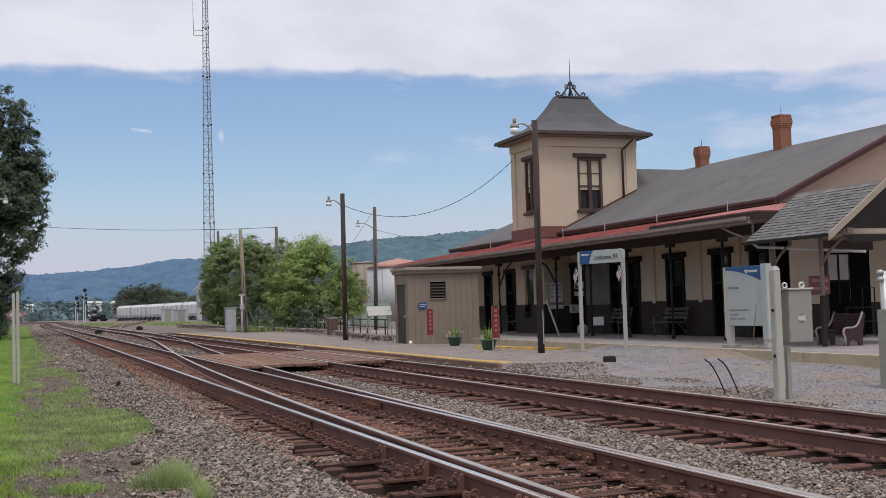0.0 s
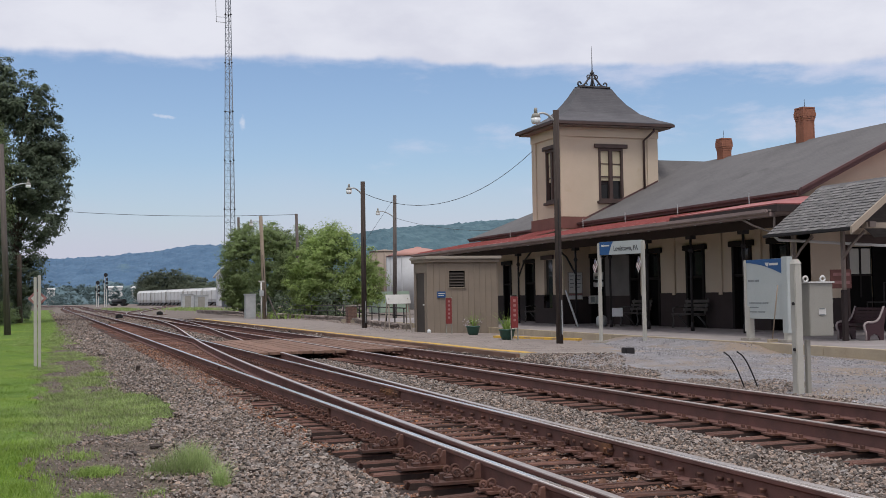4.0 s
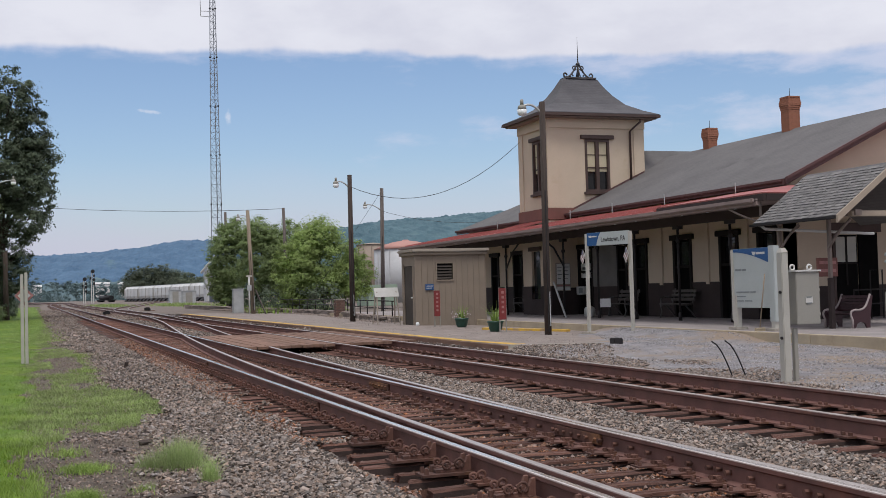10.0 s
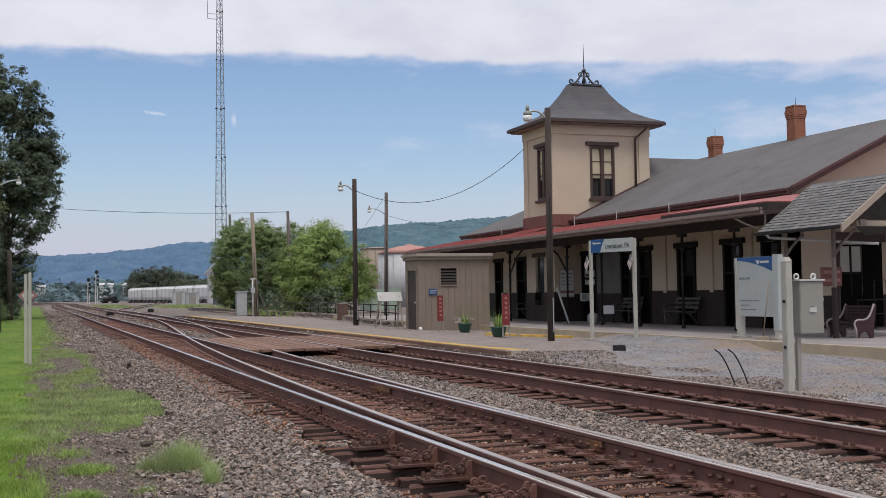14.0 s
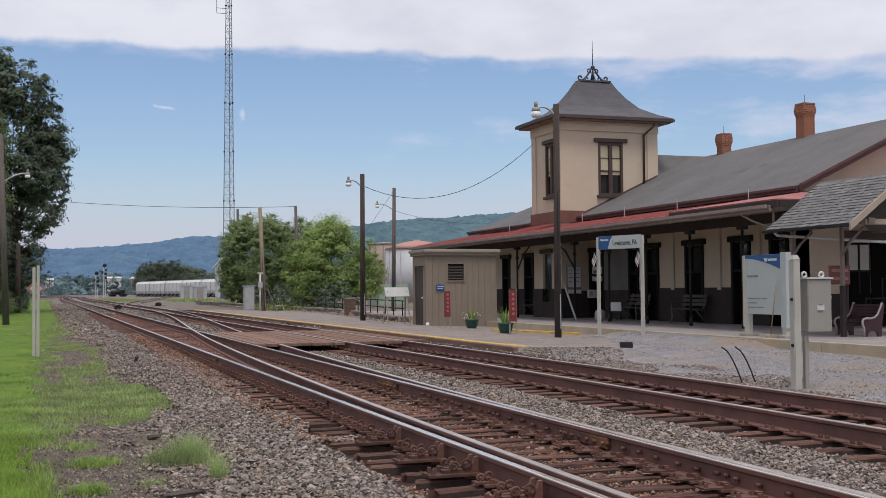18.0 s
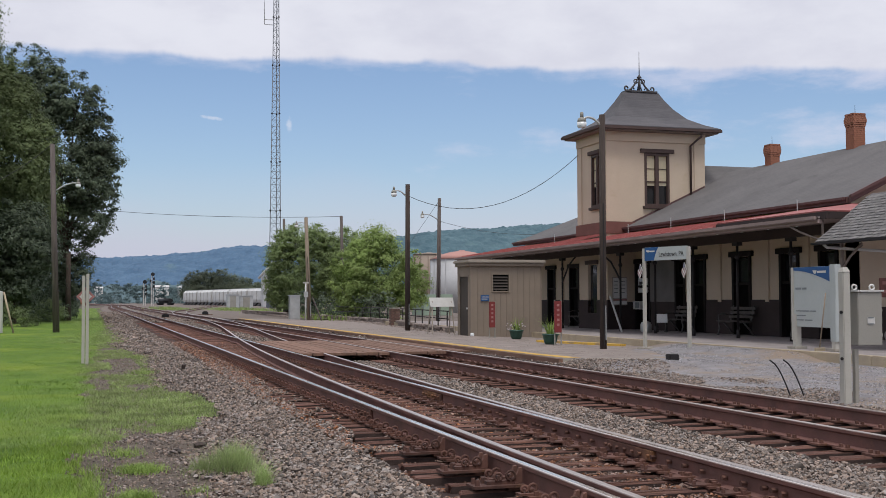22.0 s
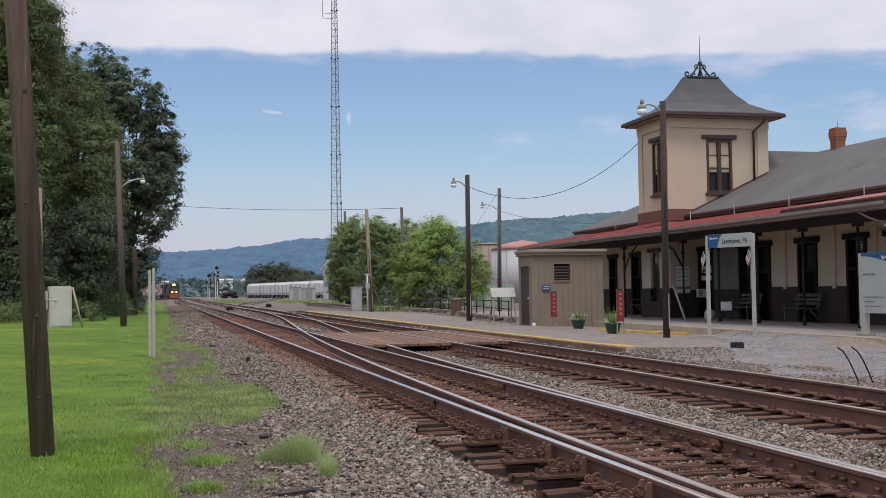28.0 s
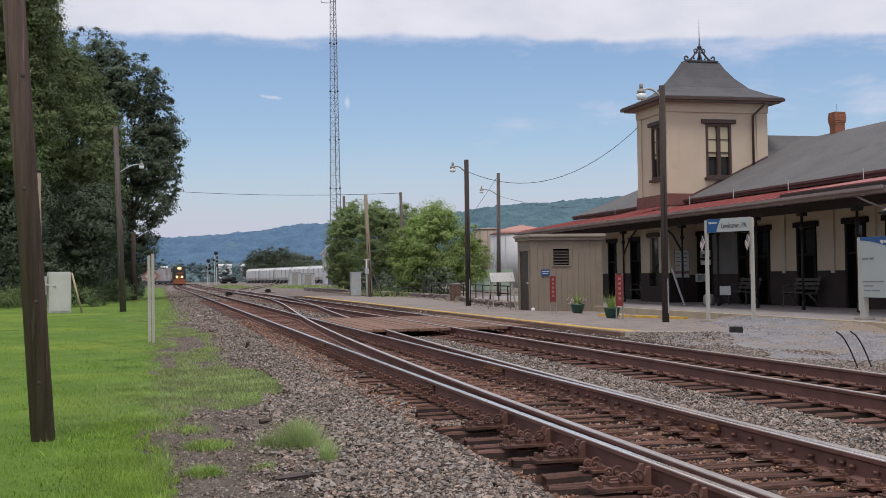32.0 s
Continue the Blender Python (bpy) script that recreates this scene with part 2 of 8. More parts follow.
M = {
    "rail": material("rail_rust", (0.21, 0.101, 0.084), 0.72, 0.1, (0.13, 0.07, 0.06), 3, stain=(0.265, 0.115, 0.078), fine=90),
    "railhead": material("rail_polished_head", (1.0, 0.885, 0.775), 0.2, 1.0, (0.93, 0.81, 0.7), 4, fine=120, bump=0.02),
    "railhead_dull": material("rail_dull_head", (0.68, 0.6, 0.54), 0.36, 1.0, (0.52, 0.45, 0.4), 4, fine=120, bump=0.04),
    "railhead_worn": material("rail_worn_shoulder", (0.34, 0.27, 0.245), 0.5, 0.6, (0.24, 0.18, 0.16), 5, fine=120, bump=0.05),
    "rust": material("rusty_iron", (0.165, 0.08, 0.06), 0.8, 0.15, (0.09, 0.046, 0.037), 9, stain=(0.34, 0.165, 0.07), stain_at=(0.52, 0.68), fine=80, spread=0.5),
    "tie": material("tie_timber", (0.235, 0.118, 0.09), 0.92, 0, (0.11, 0.056, 0.044), 4, stain=(0.36, 0.18, 0.115), stain_at=(0.57, 0.74), fine=40, bump=0.7, spread=0.6, squash=(1, 6, 1)),
    "old_tie": material("dark_creosoted_tie", (0.125, 0.076, 0.062), 0.92, 0, (0.07, 0.045, 0.038), 3, stain=(0.2, 0.115, 0.085), stain_at=(0.58, 0.76), fine=30, bump=0.7, spread=0.5, squash=(1, 6, 1)),
    # Near-black base paints the shade in the gaps between loose stones.
    "ballast": material("ballast_gap_shade", (0.06, 0.048, 0.041), 0.95, 0, (0.03, 0.025, 0.022), 16, stain=(0.065, 0.042, 0.033), stain_scale=0.7, fine=30, bump=1.0),
    "stone": material("ballast_stone", (0.3, 0.243, 0.208), 0.92, 0, (0.16, 0.126, 0.107), 14, fine=70, each=0.7, bump=0.3),
    "gravel": material("grey_gravel", (0.315, 0.298, 0.308), 0.95, 0, (0.2, 0.188, 0.194), 2.6, stain=(0.29, 0.225, 0.175), stain_at=(0.48, 0.6), stain_scale=0.45, fine=60, bump=1.0),
    "earth": material("earth", (0.16, 0.127, 0.1), 0.95, 0, (0.085, 0.067, 0.053), 5, stain=(0.21, 0.175, 0.148), stain_scale=2.5, fine=60, bump=1.0),
    "lawn": material("lawn_soil", (0.125, 0.21, 0.019), 0.95, 0, (0.07, 0.14, 0.012), 1.1, stain=(0.19, 0.255, 0.025), stain_at=(0.5, 0.66), stain_scale=0.25, fine=22, bump=1.0),
    # Base darkened with the shade of the tie gaps; the rust stain is separate.
    "bed": material("rusty_shade_toned_bed", (0.06, 0.036, 0.03), 0.95, 0, (0.025, 0.015, 0.013), 9, stain=(0.21, 0.098, 0.065), stain_scale=0.8, fine=26, bump=1.0),
    "rust_stone": material("rusty_ballast_stone", (0.305, 0.178, 0.128), 0.92, 0, (0.155, 0.084, 0.06), 14, fine=70, each=0.7, bump=0.3),
    "deck": material("worn_platform_concrete", (0.32, 0.285, 0.277), 0.9, 0, (0.23, 0.205, 0.2), 1.2, stain=(0.2, 0.175, 0.168), stain_scale=0.5, fine=45, bump=0.25),
    "soffit": material("brown_soffit_boards", (0.33, 0.265, 0.25), 0.85, 0, (0.26, 0.205, 0.193), 1.5, fine=40, bump=0.1),
    "asphalt": material("platform_asphalt", (0.285, 0.24, 0.215), 0.93, 0, (0.19, 0.158, 0.142), 2.2, stain=(0.35, 0.29, 0.255), stain_scale=0.8, fine=55, bump=0.35),
    "concrete": material("concrete", (0.42, 0.385, 0.33), 0.9, 0, (0.33, 0.3, 0.26), 2.2, stain=(0.27, 0.24, 0.2), fine=45, bump=0.25),
    "kerbstone": material("kerb_concrete", (0.46, 0.38, 0.27), 0.9, 0, (0.36, 0.3, 0.22), 1.8, stain=(0.28, 0.22, 0.16), fine=45, bump=0.3),
    "yellow": material("yellow_line_paint", (0.64, 0.39, 0.05), 0.75, 0, (0.5, 0.31, 0.07), 3, stain=(0.28, 0.21, 0.15), stain_at=(0.53, 0.64), stain_scale=2.5, fine=60),
    "cream": material("cream_stucco", (0.6, 0.49, 0.38), 0.88, 0, (0.54, 0.437, 0.335), 0.8, stain=(0.5, 0.395, 0.285), stain_scale=0.7, fine=70, bump=0.12),
    "brown": material("brown_trim_paint", (0.085, 0.052, 0.045), 0.6, 0, (0.06, 0.038, 0.034), 2, fine=50, bump=0.06),
    "wainscot": material("dark_wainscot", (0.046, 0.031, 0.03), 0.8, 0, (0.033, 0.023, 0.022), 1.5, fine=50, bump=0.1),
    "tower_base": material("tower_base_boards", (0.2, 0.085, 0.07), 0.75, 0, (0.15, 0.065, 0.055), 2, fine=50, bump=0.15),
    "red_roof": material("red_metal_roof", (0.37, 0.115, 0.105), 0.6, 0.05, (0.3, 0.095, 0.088), 0.8, stain=(0.23, 0.075, 0.07), stain_scale=0.6, fine=40, bump=0.08),
    "shingle": material("porch_shingle", (0.2, 0.19, 0.185), 0.9, 0, (0.13, 0.125, 0.125), 5, fine=45, bump=0.3, spread=0.4),
    "brick": material("chimney_brick", (0.345, 0.145, 0.09), 0.9, 0, (0.25, 0.105, 0.07), 5, stain=(0.17, 0.085, 0.065), fine=40, bump=0.2, spread=0.1),
    "mortar": material("mortar", (0.3, 0.14, 0.095), 0.95, fine=60, bump=0.3),
    "glass": material("dark_window_glass", (0.012, 0.013, 0.015), 0.06, 0, (0.02, 0.02, 0.022), 2, fine=10, bump=0.0, spec=0.8),
    "blind": material("pale_window_blind", (0.62, 0.54, 0.38), 0.8, 0, (0.55, 0.48, 0.33), 2, fine=30),
    # Near-black fill that paints the unlit insides behind doors, windows and vents.
    "void": material("interior_shade", (0.006, 0.0055, 0.0055), 0.9, fine=20, bump=0, spec=0.1),
    # Shed taupe with recess shade put into it, for the door and slats.
    "shed_dark": material("shaded_shed_door", (0.062, 0.05, 0.042), 0.7, 0, (0.048, 0.04, 0.034), 1.2, fine=50, bump=0.08),
    "faded_mark": material("faded_pink_mark", (0.42, 0.2, 0.19), 0.7, fine=50, bump=0),
    "shed": material("taupe_shed_panel", (0.26, 0.21, 0.165), 0.7, 0, (0.22, 0.178, 0.14), 1.2, stain=(0.18, 0.147, 0.117), stain_scale=0.9, fine=50, bump=0.08),
    "shed_trim": material("pale_taupe_trim", (0.36, 0.31, 0.26), 0.65, 0, (0.3, 0.26, 0.22), 1.6, fine=50, bump=0.06),
    "pole": material("weathered_pole_timber", (0.2, 0.135, 0.115), 0.92, 0, (0.1, 0.068, 0.06), 2.5, stain=(0.27, 0.2, 0.175), stain_scale=3, fine=30, bump=0.6, squash=(6, 6, 0.4)),
    "pole_pale": material("pale_pole_timber", (0.3, 0.24, 0.18), 0.92, 0, (0.2, 0.16, 0.12), 2.5, fine=30, bump=0.5, squash=(5, 5, 0.5)),
    "galv": material("galvanised_steel", (0.52, 0.53, 0.53), 0.5, 0.5, (0.42, 0.43, 0.43), 3, fine=60, bump=0.05),
    "cabinet": material("grey_cabinet_paint", (0.33, 0.315, 0.28), 0.6, 0.1, (0.28, 0.268, 0.24), 1.6, stain=(0.23, 0.215, 0.185), fine=50, bump=0.05),
    "white": material("white_paint", (0.6, 0.59, 0.57), 0.6, 0, (0.52, 0.51, 0.49), 2, stain=(0.4, 0.385, 0.35), fine=50, bump=0.05),
    "signgrey": material("sign_grey_enamel", (0.43, 0.46, 0.455), 0.45, 0, (0.39, 0.42, 0.415), 1.4, fine=50, bump=0.02),
    "signpost": material("sign_post_cream", (0.47, 0.45, 0.405), 0.55, 0, (0.4, 0.385, 0.345), 1.8, fine=50, bump=0.04),
    "blue": material("sign_blue_enamel", (0.02, 0.09, 0.25), 0.45, 0, (0.018, 0.075, 0.21), 2, fine=50, bump=0.02),
    "ink": material("dark_ink", (0.085, 0.085, 0.085), 0.6, fine=50, bump=0),
    "inkgrey": material("grey_ink", (0.22, 0.24, 0.25), 0.6, fine=50, bump=0),
    "redsign": material("red_sign_paint", (0.22, 0.03, 0.03), 0.6, 0, (0.17, 0.028, 0.027), 2, stain=(0.22, 0.06, 0.055), fine=50, bump=0.04),
    "bench": material("maroon_bench_paint", (0.052, 0.021, 0.026), 0.55, 0, (0.038, 0.015, 0.019), 2, fine=50, bump=0.08),
    "bench_edge": material("worn_bench_rim", (0.42, 0.36, 0.35), 0.65, 0, (0.3, 0.24, 0.235), 4, fine=50),
    "pot": material("green_glazed_pot", (0.03, 0.085, 0.062), 0.4, 0, (0.024, 0.066, 0.05), 4, fine=40, bump=0.05),
    "black": material("black_rubber", (0.015, 0.015, 0.016), 0.6, fine=50, bump=0.05),
    "plank": material("crossing_plank", (0.24, 0.14, 0.1), 0.92, 0, (0.16, 0.095, 0.07), 1.5, stain=(0.3, 0.2, 0.155), fine=40, bump=0.4, spread=0.25,
                      squash=(6, 1, 1)),
    "fieldstone": material("wall_stone", (0.3, 0.25, 0.222), 0.95, 0, (0.19, 0.155, 0.136), 3, fine=40, bump=0.6, spread=0.4),
    "mortar_grey": material("crumbling_mortar", (0.2, 0.17, 0.15), 0.95, 0, (0.1, 0.085, 0.075), 6, fine=50, bump=0.5),
    "pier_brick": material("pier_brick", (0.2, 0.12, 0.095), 0.9, 0, (0.12, 0.075, 0.062), 5, fine=40, bump=0.2, spread=0.4),
    # Frame brown darkened with the deep shade of the doorways.
    "opening": material("shade_dark_woodwork", (0.014, 0.01, 0.0095), 0.7, 0, (0.01, 0.008, 0.0075), 2, fine=50, bump=0.05, spec=0.2),
    "housing": material("slate_blue_housing", (0.1, 0.115, 0.13), 0.6, 0.1, (0.08, 0.09, 0.105), 1, fine=10),
    "dull_red": material("dull_red_board", (0.2, 0.08, 0.068), 0.7, 0, (0.155, 0.065, 0.056), 2, fine=50, bump=0.03),
    "iron": material("dark_ironwork", (0.03, 0.026, 0.027), 0.6, 0.3, (0.02, 0.018, 0.019), 3, fine=50, bump=0.06),
    "finial": material("grey_iron_cresting", (0.1, 0.095, 0.1), 0.6, 0.3, (0.07, 0.066, 0.07), 3, fine=50),
    "wagon": material("pale_hopper_paint", (0.66, 0.66, 0.65), 0.6, 0.05, (0.54, 0.54, 0.53), 0.35, stain=(0.4, 0.38, 0.36), stain_scale=0.4, fine=8, bump=0.05),
    "tank": material("white_silo_steel", (0.52, 0.52, 0.53), 0.55, 0.1, (0.44, 0.44, 0.45), 0.5, fine=8),
    "tank_red": material("faded_red_dome", (0.47, 0.25, 0.21), 0.7, 0, (0.4, 0.21, 0.18), 0.5, fine=8),
    "tank_tan": material("tan_silo_steel", (0.33, 0.26, 0.21), 0.7, 0, (0.27, 0.215, 0.175), 0.5, fine=8),
    "green_wall": material("green_painted_panel", (0.3, 0.38, 0.3), 0.7, 0, (0.25, 0.32, 0.25), 1, fine=20),
    "loco": material("locomotive_dark_green", (0.035, 0.05, 0.045), 0.5, 0.1, (0.03, 0.04, 0.037), 1, fine=10),
    "loco_orange": material("locomotive_orange_nose", (0.3, 0.1, 0.04), 0.5, 0, (0.22, 0.075, 0.032), 1, fine=10),
    "container": material("pale_container", (0.42, 0.37, 0.36), 0.6, 0.1, (0.3, 0.26, 0.26), 0.4, fine=6, spread=0.4),
    # Ridges and far woods carry the distance haze in their base colours.
    "hill": material("haze_tinted_ridge", (0.094, 0.168, 0.262), 1.0, 0, (0.06, 0.118, 0.2), 0.03, stain=(0.125, 0.2, 0.215), stain_scale=0.008, fine=0.15, bump=0.0),
    "wood_far": material("haze_tinted_woods", (0.115, 0.17, 0.19), 1.0, 0, (0.085, 0.138, 0.158), 0.05, fine=0.3, bump=0.0),
    "hill_near": material("haze_tinted_near_ridge", (0.098, 0.168, 0.196), 1.0, 0, (0.05, 0.1, 0.128), 0.03, stain=(0.1, 0.165, 0.172), stain_scale=0.02, fine=0.16, bump=0.0),
    "lot_stone": material("grey_lot_stone", (0.38, 0.37, 0.385), 0.95, 0, (0.2, 0.19, 0.198), 20, fine=70, each=0.6, bump=0.2),
    "leaf_olive": leaf_material("leaf_olive", (0.145, 0.195, 0.08), (0.21, 0.265, 0.115), 0.38, 0.25),
    "leaf_clump": leaf_material("leaf_distant_clump", (0.11, 0.145, 0.1), (0.16, 0.185, 0.115), 0.3, 0.06),
    "rough_grass": leaf_material("rough_grass_blade", (0.22, 0.315, 0.085), (0.38, 0.47, 0.18), 0.35, 1.6),
    "fascia": material("brown_grey_fascia", (0.3, 0.225, 0.208), 0.7, 0, (0.22, 0.165, 0.153), 1.6, stain=(0.28, 0.21, 0.19), fine=50, bump=0.06),
    "dark_pole": material("dark_pole_timber", (0.075, 0.055, 0.048), 0.92, 0, (0.042, 0.032, 0.028), 2.5, stain=(0.11, 0.085, 0.075), stain_scale=3, fine=30, bump=0.5, squash=(5, 5, 0.5)),
    "faded_stripe": material("faded_flag_stripe", (0.36, 0.22, 0.22), 0.7, fine=50, bump=0),
    "faded_field": material("faded_flag_field", (0.2, 0.2, 0.27), 0.7, fine=50, bump=0),
    "splinter": material("dark_rotten_wood", (0.11, 0.085, 0.075), 0.95, 0, (0.03, 0.022, 0.02), 9, fine=40, bump=0.6),
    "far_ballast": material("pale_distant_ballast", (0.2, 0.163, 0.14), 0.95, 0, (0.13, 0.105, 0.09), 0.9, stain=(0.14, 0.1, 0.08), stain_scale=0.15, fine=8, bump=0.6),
    "maroon": material("maroon_trim_paint", (0.12, 0.062, 0.06), 0.6, 0, (0.09, 0.046, 0.045), 2, fine=50, bump=0.06),
    # Cream of the porch boards with their shade mixed into the colour.
    "shaded_tan": material("shade_toned_cream_board", (0.38, 0.31, 0.245), 0.8, 0, (0.32, 0.26, 0.205), 1.6, stain=(0.27, 0.21, 0.16), fine=50, bump=0.08),
    "grey_pole": material("grey_pole_timber", (0.15, 0.125, 0.115), 0.92, 0, (0.085, 0.07, 0.065), 2.5, stain=(0.21, 0.18, 0.165), stain_scale=3, fine=30, bump=0.5, squash=(6, 6, 0.4)),
    # Post paint darkened with the porch's shade, plus its own stains.
    "porch_paint": material("shade_toned_taupe", (0.25, 0.2, 0.175), 0.8, 0, (0.19, 0.15, 0.13), 1.8, stain=(0.15, 0.115, 0.1), fine=50, bump=0.1),
    "feather": leaf_material("feathery_weed", (0.33, 0.44, 0.16), (0.47, 0.56, 0.26), 0.5, 1.6),
    "mast_steel": material("weathered_mast_steel", (0.27, 0.29, 0.32), 0.55, 0.3, (0.2, 0.215, 0.24), 1.0, fine=20, bump=0.0),
    # Far leaves are paled toward blue with painted haze.
    "leaf_hazy": leaf_material("haze_tinted_leaf", (0.115, 0.175, 0.185), (0.135, 0.2, 0.2), 0.3, 0.05),
    "paper": material("white_paper", (0.78, 0.77, 0.76), 0.7, 0, (0.7, 0.69, 0.68), 3, fine=40, bump=0.0),
    "worn_slat": material("weathered_bench_slat", (0.1, 0.086, 0.08), 0.6, 0, (0.06, 0.052, 0.048), 4, fine=50, bump=0.15),
    "galv_dull": material("dull_cast_iron", (0.14, 0.135, 0.13), 0.55, 0.2, (0.09, 0.087, 0.084), 4, fine=50, bump=0.08),
    "panel_grey": material("plain_grey_slab", (0.2, 0.185, 0.178), 0.85, 0, (0.15, 0.138, 0.132), 1.5, fine=45, bump=0.1),
    "tuft": leaf_material("tuft_blade", (0.15, 0.275, 0.032), (0.24, 0.36, 0.062), 0.45, 0.9),
    "fringe": leaf_material("fringe_blade", (0.24, 0.38, 0.05), (0.36, 0.49, 0.11), 0.5, 1.2),
    # Tie side colour with the shade of the gaps between ties put into it.
    "tie_gap_shade": material("shade_toned_tie_side", (0.062, 0.039, 0.033), 0.85, 0, (0.032, 0.021, 0.018), 5, stain=(0.12, 0.062, 0.046), stain_at=(0.6, 0.75), fine=40, bump=0.5, squash=(1, 6, 1)),
    "cable": material("cable", (0.06, 0.06, 0.065), 0.7, fine=40, bump=0),
    "bark": material("bark", (0.1, 0.075, 0.06), 0.95, 0, (0.06, 0.045, 0.036), 4, fine=25, bump=0.6, squash=(4, 4, 0.6)),
    "lamp_glass": material("lamp_lens", (0.75, 0.77, 0.78), 0.25, 0, (0.7, 0.72, 0.73), 3, fine=40, bump=0),
    "headlight": glow("headlight", (1.0, 0.52, 0.2), 2.0),
    "leaf_dark": leaf_material("leaf_dark", (0.082, 0.114, 0.074), (0.13, 0.165, 0.1), 0.28, 0.3),
    "leaf_mid": leaf_material("leaf_mid", (0.19, 0.26, 0.1), (0.28, 0.36, 0.145), 0.38, 0.3),
    "leaf_bright": leaf_material("leaf_bright", (0.27, 0.37, 0.11), (0.38, 0.48, 0.17), 0.42, 0.4),
    "grass": leaf_material("grass_blade", (0.165, 0.285, 0.026), (0.26, 0.375, 0.05), 0.45, 0.9),
    "weed": leaf_material("weed_blade", (0.19, 0.3, 0.055), (0.33, 0.44, 0.12), 0.3, 0.8),
    "flower": material("pale_flower", (0.7, 0.62, 0.66), 0.7, fine=40, bump=0),
}


def roofing(name, base, other, course, width):
    """Asphalt shingles laid in level courses: the course follows the height, the joints run along it."""
    m = material(name, base, 0.9, 0, other, 0.6, stain=tuple(c * 0.8 for c in other), stain_scale=0.5, fine=14, bump=0.5)
    n, l = m.node_tree.nodes, m.node_tree.links
    b = n["Principled BSDF"]
    co = n.new("ShaderNodeTexCoord")
    sep = n.new("ShaderNodeSeparateXYZ")
    l.new(co.outputs["Object"], sep.inputs[0])
    add = n.new("ShaderNodeMath")
    l.new(sep.outputs["X"], add.inputs[0])
    l.new(sep.outputs["Y"], add.inputs[1])
    cb = n.new("ShaderNodeCombineXYZ")
    l.new(add.outputs[0], cb.inputs[0])
    l.new(sep.outputs["Z"], cb.inputs[1])
    br = n.new("ShaderNodeTexBrick")
    l.new(cb.outputs[0], br.inputs["Vector"])
    br.inputs["Scale"].default_value = 1.0
    br.inputs["Brick Width"].default_value, br.inputs["Row Height"].default_value = width, course
    br.inputs["Mortar Size"].default_value = course * 0.09
    br.inputs["Color1"].default_value, br.inputs["Color2"].default_value = (0.95, 0.95, 0.95, 1), (1.05, 1.05, 1.05, 1)
    br.inputs["Mortar"].default_value = (0.86, 0.86, 0.86, 1)
    mul = n.new("ShaderNodeMix")
    mul.data_type, mul.blend_type = "RGBA", "MULTIPLY"
    mul.inputs[0].default_value = 1.0
    src = b.inputs["Base Color"].links[0].from_socket
    l.new(src, mul.inputs[6])
    l.new(br.outputs["Color"], mul.inputs[7])
    l.new(mul.outputs[2], b.inputs["Base Color"])
    return m


M["slate"] = roofing("grey_roof_shingle", (0.15, 0.142, 0.142), (0.115, 0.109, 0.11), 0.062, 0.3)
M["tower_slate"] = roofing("tower_roof_shingle", (0.125, 0.12, 0.128), (0.085, 0.082, 0.09), 0.075, 0.26)


# ---- building blocks ----
def box(bm, x0, x1, y0, y1, z0, z1, mi=0):
    v = [bm.verts.new(p) for p in ((x0, y0, z0), (x1, y0, z0), (x1, y1, z0), (x0, y1, z0), (x0, y0, z1), (x1, y0, z1), (x1, y1, z1), (x0, y1, z1))]
    for q in ((0, 3, 2, 1), (4, 5, 6, 7), (0, 1, 5, 4), (1, 2, 6, 5), (2, 3, 7, 6), (3, 0, 4, 7)):
        bm.faces.new([v[i] for i in q]).material_index = mi
    return v


def boxed(x0, x1, y0, y1, z0, z1, bevel=0.0):
    bm = bmesh.new()
    box(bm, x0, x1, y0, y1, z0, z1)
    if bevel:
        bmesh.ops.bevel(bm, geom=list(bm.edges), offset=bevel, segments=2, affect="EDGES")
    return bm


def rod(bm, p, q, r0, r1=None, seg=8, cap=True):
    """A round bar from p to q."""
    p, q = Vector(p), Vector(q)
    r1 = r0 if r1 is None else r1
    d = (q - p).normalized()
    a = d.orthogonal().normalized()
    b = d.cross(a)
    rings = []
    for c, r in ((p, r0), (q, r1)):
        rings.append([bm.verts.new(c + (a * math.cos(2 * math.pi * i / seg) + b * math.sin(2 * math.pi * i / seg)) * r) for i in range(seg)])
    for i in range(seg):
        j = (i + 1) % seg
        bm.faces.new((rings[0][i], rings[0][j], rings[1][j], rings[1][i])).smooth = seg > 6
    if cap:
        bm.faces.new(rings[0][::-1])
        bm.faces.new(rings[1])


def pipe(bm, pts, r, seg=6):
    """One bent round bar through the points."""
    pts = [Vector(p) for p in pts]
    n = len(pts)
    side = (pts[1] - pts[0]).orthogonal().normalized()
    rings = []
    for i, p in enumerate(pts):
        d = (pts[min(i + 1, n - 1)] - pts[max(i - 1, 0)]).normalized()
        side = (side - d * side.dot(d)).normalized()
        up = d.cross(side)
        rings.append([bm.verts.new(p + (side * math.cos(2 * math.pi * k / seg) + up * math.sin(2 * math.pi * k / seg)) * r) for k in range(seg)])
    for p, q in zip(rings[:-1], rings[1:]):
        for k in range(seg):
            j = (k + 1) % seg
            bm.faces.new((p[k], p[j], q[j], q[k])).smooth = True
    bm.faces.new(rings[0][::-1])
    bm.faces.new(rings[-1])


